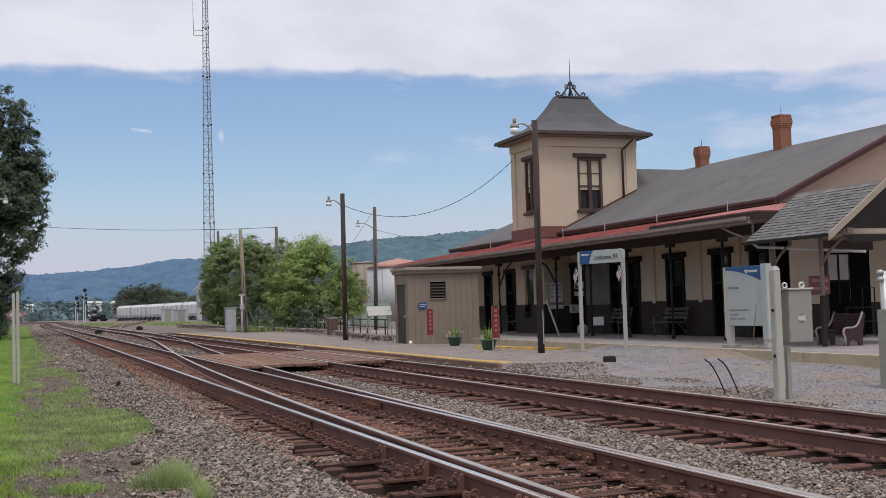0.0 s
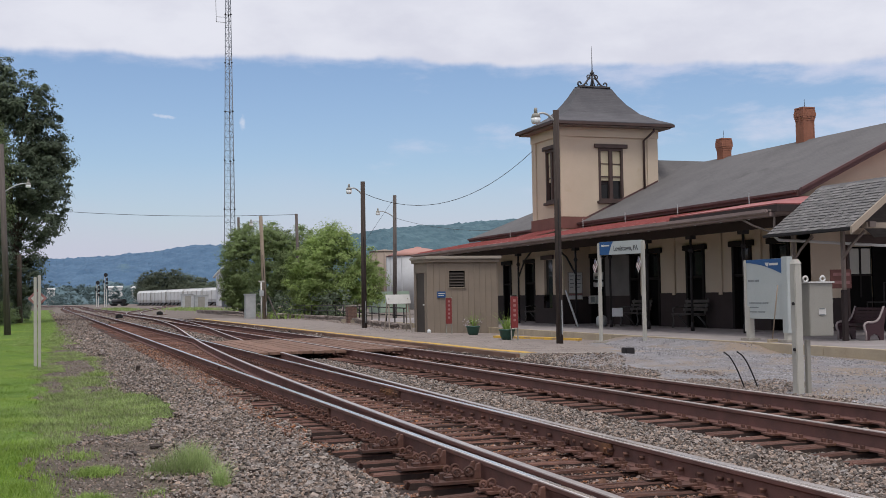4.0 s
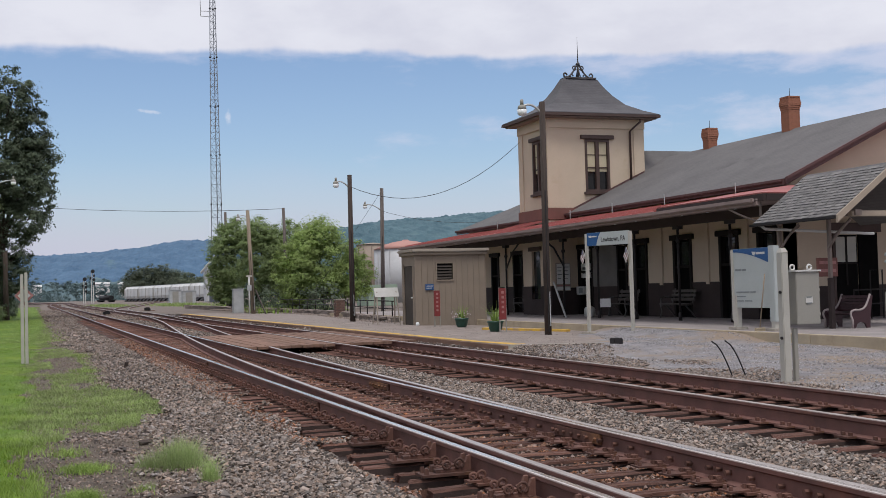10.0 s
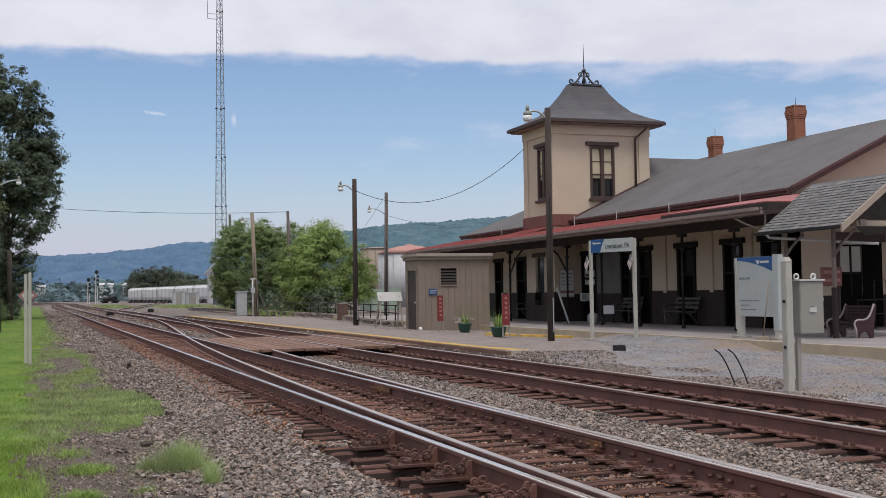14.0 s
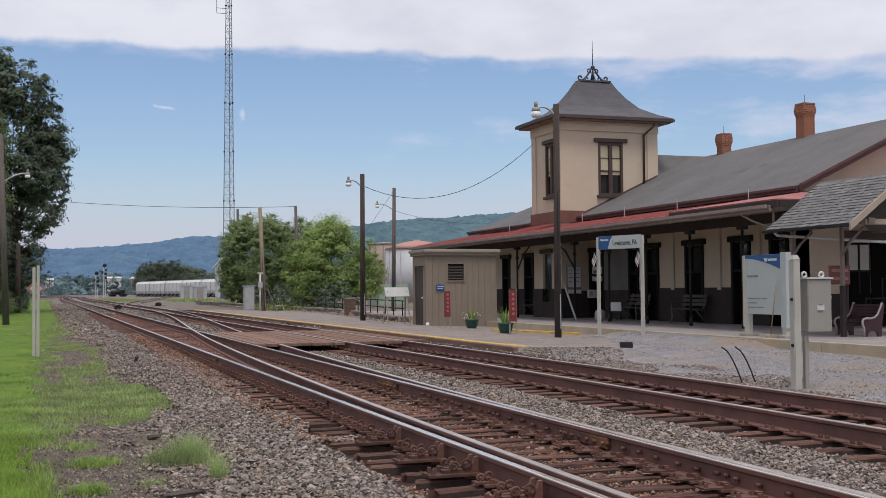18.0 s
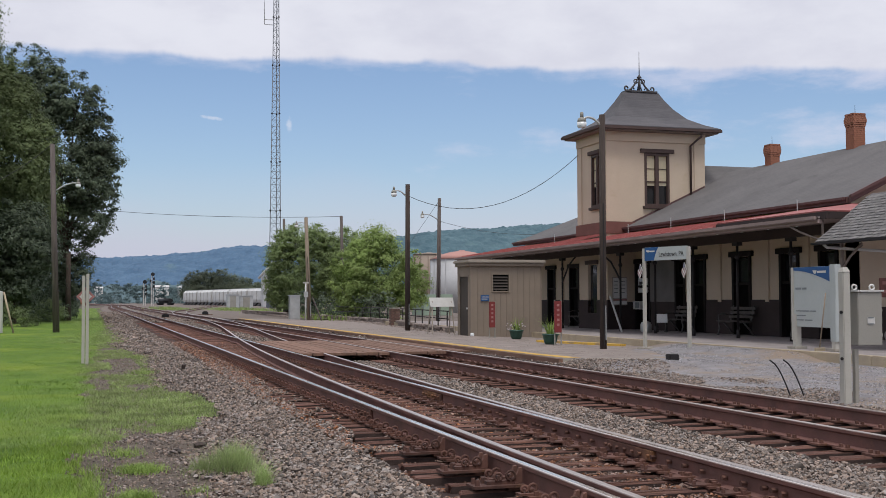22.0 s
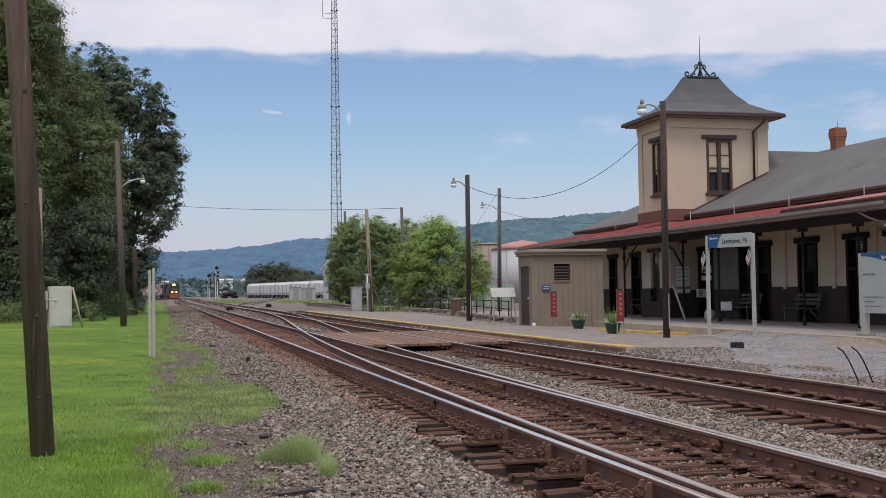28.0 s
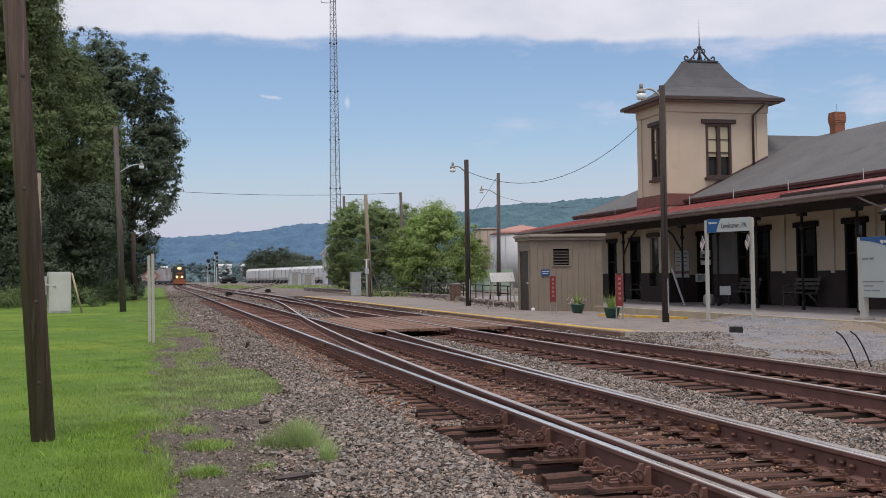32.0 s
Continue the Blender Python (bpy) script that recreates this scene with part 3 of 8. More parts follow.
def turned(bm, profile, centre=(0, 0), seg=20):
    """A body of revolution about the upright through centre; profile: (radius, z)."""
    rings = []
    for r, z in profile:
        rings.append([bm.verts.new((centre[0] + r * math.cos(2 * math.pi * i / seg), centre[1] + r * math.sin(2 * math.pi * i / seg), z)) for i in range(seg)])
    for a, b in zip(rings[:-1], rings[1:]):
        for i in range(seg):
            j = (i + 1) % seg
            bm.faces.new((a[i], a[j], b[j], b[i])).smooth = True
    bm.faces.new(rings[0][::-1])
    bm.faces.new(rings[-1])


def slab(bm, corners, thick, mi=0):
    """A sheet through the corners (counter-clockwise seen from its face), thickened behind."""
    c = [Vector(p) for p in corners]
    nrm = (c[1] - c[0]).cross(c[2] - c[0]).normalized()
    top = [bm.verts.new(p) for p in c]
    low = [bm.verts.new(p - nrm * thick) for p in c]
    bm.faces.new(top).material_index = mi
    bm.faces.new(low[::-1]).material_index = mi
    for i in range(len(c)):
        j = (i + 1) % len(c)
        bm.faces.new((top[j], top[i], low[i], low[j])).material_index = mi


def finish(name, bm, mats):
    me = bpy.data.meshes.new(name)
    bm.to_mesh(me)
    bm.free()
    for m in mats if isinstance(mats, (list, tuple)) else [mats]:
        me.materials.append(M[m] if isinstance(m, str) else m)
    return me


def part(name, bm, mat, parent, label=""):
    ob = new(name, finish(name, bm, mat))
    ob.parent = parent
    return tagged(ob, label)


def pieces(name, bm, mat, parent, label=""):
    """Each separate piece of the bmesh becomes a part of its own."""
    todo, out = dict.fromkeys(bm.verts), []
    while todo:
        isle, edge = {}, [todo.popitem()[0]]
        while edge:
            v = edge.pop()
            isle[v] = None
            for e in v.link_edges:
                w = e.other_vert(v)
                if w in todo:
                    del todo[w]
                    edge.append(w)
        one, at = bmesh.new(), {}
        for v in isle:
            at[v] = one.verts.new(v.co)
        for f in dict.fromkeys(f for v in isle for f in v.link_faces):
            one.faces.new([at[v] for v in f.verts])
        out.append(part(name, one, mat, parent, label))
    bm.free()
    return out


def share(name, me, parent, m):
    """One more part on a mesh that others share."""
    ob = new(name, me)
    ob.parent = parent
    ob.matrix_basis = m
    return ob


def thing(name, at, label, category, group="", kind=""):
    ob = new(name)
    ob.empty_display_size = 0.2
    ob.matrix_basis = at if isinstance(at, Matrix) else pose(*at)
    return tagged(ob, label, category, group, kind)


def solid(name, bm, mat, label, category="", group="", kind="", at=None):
    ob = new(name, finish(name, bm, mat))
    if at is not None:
        ob.matrix_basis = at if isinstance(at, Matrix) else pose(*at)
    return tagged(ob, label, category, group, kind)


def arrays(name, verts, faces, mat, smooth=False):
    me = bpy.data.meshes.new(name)
    me.from_pydata(verts, [], faces)
    me.materials.append(M[mat])
    if smooth:
        me.polygons.foreach_set("use_smooth", [True] * len(me.polygons))
    me.update()
    return me


def wall_plate(bm, axis, at, thick, a0, a1, z0, z1, holes):
    """An upright wall with rectangular holes (a0, a1, z0, z1) that go through it. axis 'y': it runs along y at x=at .. at+thick."""
    av = sorted({a0, a1, *[h[0] for h in holes], *[h[1] for h in holes]})
    zv = sorted({z0, z1, *[h[2] for h in holes], *[h[3] for h in holes]})
    for a, b in zip(av[:-1], av[1:]):
        run = None
        for c, d in zip(zv[:-1], zv[1:]):
            inside = any(h[0] < (a + b) / 2 < h[1] and h[2] < (c + d) / 2 < h[3] for h in holes)
            if not inside:
                run = (run[0], d) if run else (c, d)
            if (inside or d == zv[-1]) and run:
                if axis == "y":
                    box(bm, at, at + thick, a, b, run[0], run[1])
                else:
                    box(bm, a, b, at, at + thick, run[0], run[1])
                run = None


# ---- ground and setting ----
RAIL_TOP = 0.18
NEAR = (3.157, 4.592)
FAR = (6.905, 8.343)


def bend(y):
    """The line swings left far beyond the station."""
    x = 1.4 * math.exp(-((y - 305.0) / 55.0) ** 2)
    return x - ((y - 330.0) ** 2) / 1500.0 if y > 330 else x


def cross(y):
    """Offset of the crossover from the near track."""
    a, b, r = 0.7, 39.7, 530.0
    s = (b - a) / r
    if y < a:
        return 0.0
    if y < b:
        return (y - a) ** 2 / (2 * r)
    mid = b + (1.875 - (b - a) ** 2 / (2 * r)) / s
    if y < mid:
        return (b - a) ** 2 / (2 * r) + s * (y - b)
    return 3.75 - cross(2 * mid - y)


def siding(y):
    """Offset of the yard lead from the far track."""
    a = 92.0
    if y < a:
        return 0.0
    if y < 150:
        return (y - a) ** 2 / 900.0
    return 3.738 + (y - 150) * 0.1289


def sheet(name, xs, ys, height, mat, label, kind="structure"):
    verts, faces = [], []
    for y in ys:
        for x in xs:
            verts.append((x, y, height(x, y)))
    w = len(xs)
    for j in range(len(ys) - 1):
        for i in range(w - 1):
            a = j * w + i
            faces.append((a, a + 1, a + 1 + w, a + w))
    ob = new(name, arrays(name, verts, faces, mat, True))
    return tagged(ob, label, name, "", kind)


def spread(lo, hi, step):
    return list(np.arange(lo, hi + 1e-6, step))


def smooth(u):
    u = max(0.0, min(1.0, u))
    return u * u * (3 - 2 * u)


def bed(x, y):
    """Height of ballast and soil near the tracks."""
    z = 0.012 * noise.noise((x * 1.7, y * 1.7, 0)) + 0.015 * noise.noise((x * 0.4, y * 0.4, 5)) - 0.01
    if 2.45 < x < 5.25:
        z -= 0.04 if x > 3.0 else 0.068 - 0.063 * smooth((y - 18.0) / 7.0)
    elif 6.2 < x < 8.6:
        z -= 0.06
    if x < 2.3:
        z -= 0.06 * smooth((2.3 - x) / 1.4)
    if x > 8.5:
        z += (0.09 + 0.08 * smooth((y - 17) / 3)) * smooth((x - 8.48) / 0.35)
    return z


def along(y, knots):
    """A smooth line through a few (y, x) knots."""
    if y <= knots[0][0]:
        return knots[0][1]
    for (a, p), (b, q) in zip(knots[:-1], knots[1:]):
        if y < b:
            return p + (q - p) * smooth((y - a) / (b - a))
    return knots[-1][1]


def verge(y):
    """Where the mown grass gives way to soil and stones."""
    v = along(y, [(6, 0.1), (8.6, 0.06), (11.2, -0.14), (13, 0.0), (17, 0.1), (24, 0.1), (40, 0.3), (70, 0.8)])
    k = smooth((y - 12) / 3)
    return v + (0.12 + 0.3 * k) * noise.noise((0.0, y * 0.6, 4)) + (0.1 + 0.16 * k) * noise.noise((3.0, y * 1.7, 4)) - 0.1 * k


def rough_edge(y):
    """How far rough grass reaches out into the stones."""
    v = along(y, [(12.4, -0.1), (13.1, 0.55), (14, 1.2), (15.6, 1.74), (18.2, 1.7), (19.6, 1.15), (23, 1.1), (32, 1.25), (38, 0.7), (60, 0.9)])
    return v + 0.16 * noise.noise((1.0, y * 1.3, 6)) + 0.08 * noise.noise((2.0, y * 4.0, 6))


def lawn_z(x, y):
    return -0.05 + 0.02 * noise.noise((x * 0.5, y * 0.5, 2)) - 0.12 * smooth((x - verge(y) + 0.15) / 0.3)


far_lines = [-4000, -1500, -600, -250, -110]
ground = sheet("ground", far_lines + spread(-60, 60, 6) + [110, 250, 600, 1500, 4000],
               [-300, -80, -20] + spread(0, 120, 6) + [150, 200, 300, 420, 600, 1000, 2000, 4200],
               lambda x, y: -0.16 if y < 700 else -3.0, "earth", "bare earth and low growth of the valley floor")
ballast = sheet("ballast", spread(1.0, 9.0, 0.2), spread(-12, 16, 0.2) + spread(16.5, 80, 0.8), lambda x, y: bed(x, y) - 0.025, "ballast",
                "rust-stained ballast sheet under the tracks, dark with painted gap shade")
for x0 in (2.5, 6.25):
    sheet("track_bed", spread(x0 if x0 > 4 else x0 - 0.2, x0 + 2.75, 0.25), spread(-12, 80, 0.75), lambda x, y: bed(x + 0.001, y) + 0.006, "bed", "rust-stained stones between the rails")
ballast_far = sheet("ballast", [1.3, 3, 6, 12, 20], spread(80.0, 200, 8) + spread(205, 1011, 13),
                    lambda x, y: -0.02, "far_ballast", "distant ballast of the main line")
for v in ballast_far.data.vertices:
    if v.co.x < 2:
        v.co.x += 0.5 * noise.noise((0.0, v.co.y * 0.21, 33))
    v.co.x += bend(v.co.y) + (max(0, siding(v.co.y)) * 0.9 if v.co.x > 10 else 0)
sheet("verge", spread(-2.4, 1.8, 0.3), spread(-10, 40, 0.3) + spread(41, 341, 3),
                   lambda x, y: -0.075 + 0.02 * noise.noise((x * 2.1, y * 2.1, 3)), "earth", "bare stony soil between lawn and ballast")
lawn = sheet("lawn", spread(-30, -2.5, 0.75) + spread(-2.25, 1.2, 0.15), spread(-10, 3.5, 1.5) + spread(4, 20, 0.2) + spread(20.75, 105, 0.75) + [115, 130, 150, 180, 220],
             lawn_z, "lawn", "mown bright green lawn beside the track")
def platform_z(x):
    return 0.25 if x < 10.5 else 0.25 - 0.13 * min(1.0, (x - 10.5) / 3.8)


def lot_z(x, y):
    """Gravel that rises to the platform at its end and to the deck's edge beside the signs."""
    base = 0.075 + 0.015 * noise.noise((x * 0.8, y * 0.8, 9))
    k = smooth((y - 19.5 + 0.54 * (x - 8.95)) / 1.5) * smooth((x - 8.7) / 0.4)
    z = base * (1 - k) + (platform_z(x) - 0.005) * k
    up = smooth((x - 13.5) / 0.95) * smooth((y - 20.3) / 1.2) * smooth((28.5 - y) / 1.5)
    return z + (0.285 - z) * up


lot = sheet("gravel_lot", spread(8.9, 14.5, 0.28) + [16.0, 25.0, 40.0], spread(-12, 27.4, 0.4),
            lot_z , "gravel", "grey gravel lot beside the platform")


def platform():
    bm = bmesh.new()
    ob = thing("platform", (0, 0, 0), "low asphalt station platform with a yellow edge line", "platform", kind="structure")
    xs = [8.95, 9.3, 10.5, 11.4, 12.4, 13.4, 14.6, 16.5]
    ys = [20.4, 23, 25, 27, 30, 34, 38, 44, 52, 60, 68, 74]
    near = {8.95: 21.25, 9.3: 21.05, 10.5: 20.42, 11.4: 21.9, 12.4: 25.2, 13.4: 26.9, 14.6: 28.2, 16.5: 36}
    grid = [[bm.verts.new((x, max(y, near[x]) if j else near[x], platform_z(x))) for x in xs] for j, y in enumerate(ys)]
    for j in range(len(ys) - 1):
        for i in range(len(xs) - 1):
            q = [grid[j][i], grid[j][i + 1], grid[j + 1][i + 1], grid[j + 1][i]]
            if (q[3].co - q[0].co).length > 1e-4 or (q[2].co - q[1].co).length > 1e-4:
                bm.faces.new(q)
    bmesh.ops.remove_doubles(bm, verts=list(bm.verts), dist=1e-4)
    part("deck", bm, "asphalt", ob)
    part("edging", boxed(8.86, 8.945, 21.2, 74, -0.05, 0.245), "plank", ob, "brown timber edging of the platform")
    bm = bmesh.new()
    slab(bm, [(8.95, 21.2, 0.258), (10.62, 20.3, 0.258), (10.68, 20.4, 0.258), (9.01, 21.32, 0.258)], 0.26)
    part("end_edging", bm, "concrete", ob, "thin concrete edging at the platform end")
    bm = bmesh.new()
    slab(bm, [(8.97, 23.2, 0.255), (9.21, 23.2, 0.255), (9.21, 74, 0.255), (8.97, 74, 0.255)], 0.004)
    slab(bm, [(9.12, 21.35, 0.256), (9.44, 21.45, 0.256), (9.21, 23.199, 0.256), (8.97, 23.199, 0.256)], 0.004)
    part("edge_line", bm, "yellow", ob, "worn yellow painted edge line")
    bm = bmesh.new()
    za, zb = platform_z(12.3) + 0.06, platform_z(13.8) + 0.06
    slab(bm, [(12.3, 31.1, za), (13.79, 28.6, zb), (13.99, 28.72, zb), (12.5, 31.24, za)], 0.07)
    part("step_line", bm, "yellow", ob, "yellow painted line by the step")


platform()
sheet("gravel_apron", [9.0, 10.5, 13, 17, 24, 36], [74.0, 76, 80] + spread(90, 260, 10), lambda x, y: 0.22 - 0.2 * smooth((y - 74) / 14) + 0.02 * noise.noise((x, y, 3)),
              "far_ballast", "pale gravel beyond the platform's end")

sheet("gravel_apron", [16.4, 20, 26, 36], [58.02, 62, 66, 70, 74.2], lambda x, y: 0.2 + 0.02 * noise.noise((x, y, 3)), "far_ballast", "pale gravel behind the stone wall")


def station_platform():
    ob = thing("station_platform", (0, 0, 0), "raised concrete platform under the station canopy with a tan kerb", "platform", kind="structure")
    part("deck", boxed(14.7, 34, 4, 58, -0.1, 0.3), "deck", ob)
    me = finish("kerb_block", boxed(14.5, 14.698, 0.006, 2.994, -0.1, 0.31, 0.012), "kerbstone")
    for i in range(18):
        share("kerb_block", me, ob, pose(0, 4 + i * 3.0, 0))


station_platform()


def low_wall():
    """Rough stone wall behind the platform, with a rail on it."""
    ob = thing("stone_wall", (0, 0, 0), "low rough stone wall along the back of the platform", "wall", kind="structure")
    rnd = random.Random(5)
    meshes = []
    for k in range(9):
        bm = boxed(0, 0.4, -0.5, 0.5, 0, 1, 0.05)
        for v in bm.verts:
            v.co += Vector((rnd.uniform(-0.03, 0.03), rnd.uniform(-0.03, 0.03), rnd.uniform(-0.06, 0.06)))
        meshes.append(finish("wall_stone", bm, "fieldstone"))

    def wx(y):
        return 13.0 + (min(y, 62.0) - 43.0) * 0.126

    for course, (z, h, lo, hi) in enumerate(((0.02, 0.15, 0.3, 0.75), (0.16, 0.13, 0.25, 0.6), (0.29, 0.09, 0.6, 1.3))):
        y = 42.0 + 0.2 * course
        while y < 124:
            w = rnd.uniform(lo, hi) * (1 if y < 76 else 2.5)
            yaw = -math.degrees(math.atan2(wx(y + 1) - wx(y), 1)) + rnd.uniform(-4, 4)
            if course < 2 or rnd.random() < 0.93:
                share("wall_stone", rnd.choice(meshes), ob, pose(wx(y) + rnd.uniform(-0.025, 0.025) - (0.04 if course == 2 else 0), y + w / 2, z, 0, rnd.uniform(-2, 2), yaw) @ Matrix.Diagonal((1, w, h * rnd.uniform(0.85, 1.25), 1)))
            y += w
    for y0, y1 in ((42, 62), (62, 124)):
        bm = bmesh.new()
        slab(bm, [(wx(y0) + 0.06, y0, 0.35), (wx(y0) + 0.42, y0, 0.35), (wx(y1) + 0.42, y1, 0.35), (wx(y1) + 0.06, y1, 0.35)], 0.36)
        part("core", bm, "mortar_grey", ob)
    rail = thing("iron_railing", (0, 0, 0), "thin dark pipe railing on the stone wall", "railing")
    for z in (0.68, 0.98):
        bm = bmesh.new()
        pipe(bm, [(wx(42) + 0.2, 42, z), (wx(62) + 0.2, 62, z), (wx(76) + 0.2, 76, z)], 0.022)
        part("rail", bm, "iron", rail)
    for i in range(15):
        y = 42.6 + i * 2.1
        bm = bmesh.new()
        rod(bm, (wx(y) + 0.2, y, 0.38), (wx(y) + 0.2, y, 1.0), 0.025)
        part("post", bm, "iron", rail)
    pier = thing("wall_pier", (14.6, 56.3, 0.05), "squat brown brick pier at the end of the railing", "pier")
    part("core", boxed(-0.18, 0.18, -0.18, 0.18, 0, 0.92), "mortar_grey", pier)
    me = finish("brick", boxed(-0.1, 0.1, -0.06, 0.0, 0.004, 0.07, 0.006), "pier_brick")
    for k in range(12):
        for side in range(4):
            for off in (-0.105, 0.105):
                share("brick", me, pier, pose(0, 0, k * 0.076, 0, 0, 90 * side) @ Matrix.Translation((off + (0.03 if k % 2 else -0.03), -0.18, 0)))
    part("cap", boxed(-0.25, 0.25, -0.25, 0.25, 0.921, 0.98, 0.02), "concrete", pier)


low_wall()


# ---- tracks ----
PROFILE = [(-0.07, -0.18), (0.07, -0.18), (0.07, -0.165), (0.012, -0.15), (0.009, -0.05), (0.036, -0.035), (0.037, -0.008), (0.03, -0.002), (0.019, 0.0),
           (-0.021, 0.0), (-0.031, -0.002), (-0.037, -0.008), (-0.036, -0.035), (-0.009, -0.05), (-0.012, -0.15), (-0.07, -0.165)]


def rail_bm(xf, ys, drop=0.0):
    bm = bmesh.new()
    rings = []
    for k, y in enumerate(ys):
        x = xf(y)
        rings.append([bm.verts.new((x + a, y, RAIL_TOP + b - drop)) for a, b in PROFILE])
    n = len(PROFILE)
    for r, s in zip(rings[:-1], rings[1:]):
        for i in range(n):
            j = (i + 1) % n
            f = bm.faces.new((r[i], r[j], s[j], s[i]))
            f.material_index = 1 if 7 <= i <= 9 else 2 if i in (6, 10) else 0
    bm.faces.new(rings[0])
    bm.faces.new(rings[-1][::-1])
    bmesh.ops.recalc_face_normals(bm, faces=list(bm.faces))
    return bm


def tie_mesh(length, rnd):
    """A worn timber: hollowed, split along its top and ragged at the ends."""
    n = 9
    rows = []
    bm = bmesh.new()
    edge = [(-0.1, -0.15), (-0.1, -0.014), (-0.086, 0.0), (-0.03, 0.0), (-0.012, -0.012), (0.004, 0.0), (0.085, 0.0), (0.1, -0.014), (0.1, -0.15)]
    crack = [rnd.uniform(0.2, 1.4) for _ in range(n + 1)]
    off = rnd.uniform(-0.04, 0.05)
    for i in range(n + 1):
        x = -length / 2 + length * i / n
        end = 0.035 if i in (0, n) else 0.0
        row = []
        for k, (y, z) in enumerate(edge):
            dz = -0.02 * crack[i] if k == 4 else rnd.uniform(-0.009, 0.003)
            row.append(bm.verts.new((x + rnd.uniform(-1, 1) * end, y + (off if 2 < k < 6 else 0) + rnd.uniform(-0.008, 0.008), z + dz)))
        rows.append(row)
    for r, s in zip(rows[:-1], rows[1:]):
        for k in range(8):
            # Side faces get the shade-darkened colour, top and ends keep plain timber.
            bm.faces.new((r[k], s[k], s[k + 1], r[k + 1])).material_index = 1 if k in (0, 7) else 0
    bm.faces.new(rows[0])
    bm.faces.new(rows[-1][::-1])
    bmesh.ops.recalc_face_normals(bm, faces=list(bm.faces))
    return finish("tie", bm, ["tie", "tie_gap_shade"])


def plate_mesh():
    """A tie plate with its spikes; it lies under a rail's foot."""
    bm = bmesh.new()
    box(bm, -0.17, 0.17, -0.09, 0.09, 0.0, 0.018)
    for x in (-0.1, 0.1):
        for y in (-0.05, 0.05):
            box(bm, x - 0.015, x + 0.015, y - 0.015, y + 0.015, 0.0185, 0.05)
    return finish("tie_plate", bm, "rust")


def tracks():
    rnd = random.Random(3)
    near = thing("railway_track", (0, 0, 0), "main line track with shiny rails on rust-stained timber ties", "railway track", "tracks")
    far = thing("railway_track", (0, 0, 0), "duller platform-side track on brown timber ties", "railway track", "tracks")
    turn = thing("railway_crossover", (0, 0, 0), "crossover rails that leave the main line for the platform track", "railway track", "tracks")
    lead = thing("railway_siding", (0, 0, 0), "rusty yard siding that swings away to the parked wagons", "railway track", "tracks")
    ys = spread(-12, 180, 6) + spread(190, 1000, 15)
    for x in NEAR:
        part("rail", rail_bm(lambda y: x + bend(y), ys), ["rail", "railhead", "railhead_worn"], near, "rail with a polished head")
    for x in FAR:
        part("rail", rail_bm(lambda y: x + bend(y), ys), ["rail", "railhead_dull", "railhead_worn"], far, "rail with a dull head")
    cy = spread(-6, 98, 2)
    for x, s, least in ((NEAR[0], 0.13, 0.13), (NEAR[1], 0.0, 0.078)):
        part("rail", rail_bm(lambda y: x + max(least, s + cross(y)), cy, 0.004), ["rail", "railhead_dull", "railhead_worn"], turn, "diverging rail with a dull head")
    sy = spread(92, 150, 4) + spread(156, 400, 12)
    for x in FAR:
        part("rail", rail_bm(lambda y: x + siding(y), sy, 0.004), ["rail", "railhead_dull", "railhead_worn"], lead)
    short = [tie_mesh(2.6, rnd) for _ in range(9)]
    rnd2 = random.Random(77)
    plate = plate_mesh()
    for tr, rails in ((near, NEAR), (far, FAR)):
        mid = sum(rails) / 2
        y, k = -4.87, 0
        step = 0.396 if tr is near else 0.43
        while k < 205:
            dx = rnd.uniform(-0.09, 0.09)
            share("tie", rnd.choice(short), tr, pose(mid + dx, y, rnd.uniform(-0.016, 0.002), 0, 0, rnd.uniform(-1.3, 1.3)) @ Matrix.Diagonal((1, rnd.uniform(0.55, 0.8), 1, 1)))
            if y < 34:
                for x in rails:
                    share("tie_plate", plate, tr, pose(x, y, 0.0))
            k += 1
            y = -4.87 + step * k + rnd.uniform(-0.02, 0.02)
        verts, faces = [], []
        while y < 420:
            b = bend(y)
            o = len(verts)
            for z in (-0.1, 0.0):
                verts += [(mid - 1.3 + b, y - 0.11, z), (mid + 1.3 + b, y - 0.11, z), (mid + 1.3 + b, y + 0.11, z), (mid - 1.3 + b, y + 0.11, z)]
            faces += [tuple(o + i for i in q) for q in ((4, 5, 6, 7), (0, 1, 5, 4), (1, 2, 6, 5), (2, 3, 7, 6), (3, 0, 4, 7))]
            y += 0.52
        ob = new("tie", arrays("far_ties", verts, faces, "old_tie"))
        ob.parent = tr
        ob["kind"] = "stuff"
    # rail braces on the outer side of the near stock rail
    bm = bmesh.new()
    box(bm, -0.42, -0.02, -0.095, 0.095, 0.022, 0.042)
    box(bm, -0.3, -0.06, -0.034, 0.034, 0.0425, 0.066)
    for y in (-0.04, 0.075):
        slab(bm, [(-0.26, y, 0.043), (-0.02, y, 0.043), (-0.02, y, 0.16), (-0.045, y, 0.155), (-0.06, y, 0.115), (-0.09, y, 0.085), (-0.15, y, 0.07), (-0.25, y, 0.066)], 0.036)
    for x, y in ((-0.38, -0.05), (-0.38, 0.05), (-0.3, 0.06)):
        rod(bm, (x, y, 0.042), (x, y, 0.085), 0.019, 0.016, 6)
    for x, r in ((-0.115, 0.036), (-0.215, 0.03)):
        pipe(bm, [(x + r * math.cos(t), -0.045, 0.068 + r + r * math.sin(t)) for t in np.linspace(-1.2, 4.5, 11)], 0.0095, 6)
        rod(bm, (x, -0.05, 0.066 + r), (x, 0.05, 0.066 + r), 0.014, 0.014, 6)
    brace = finish("rail_brace", bm, "rust")
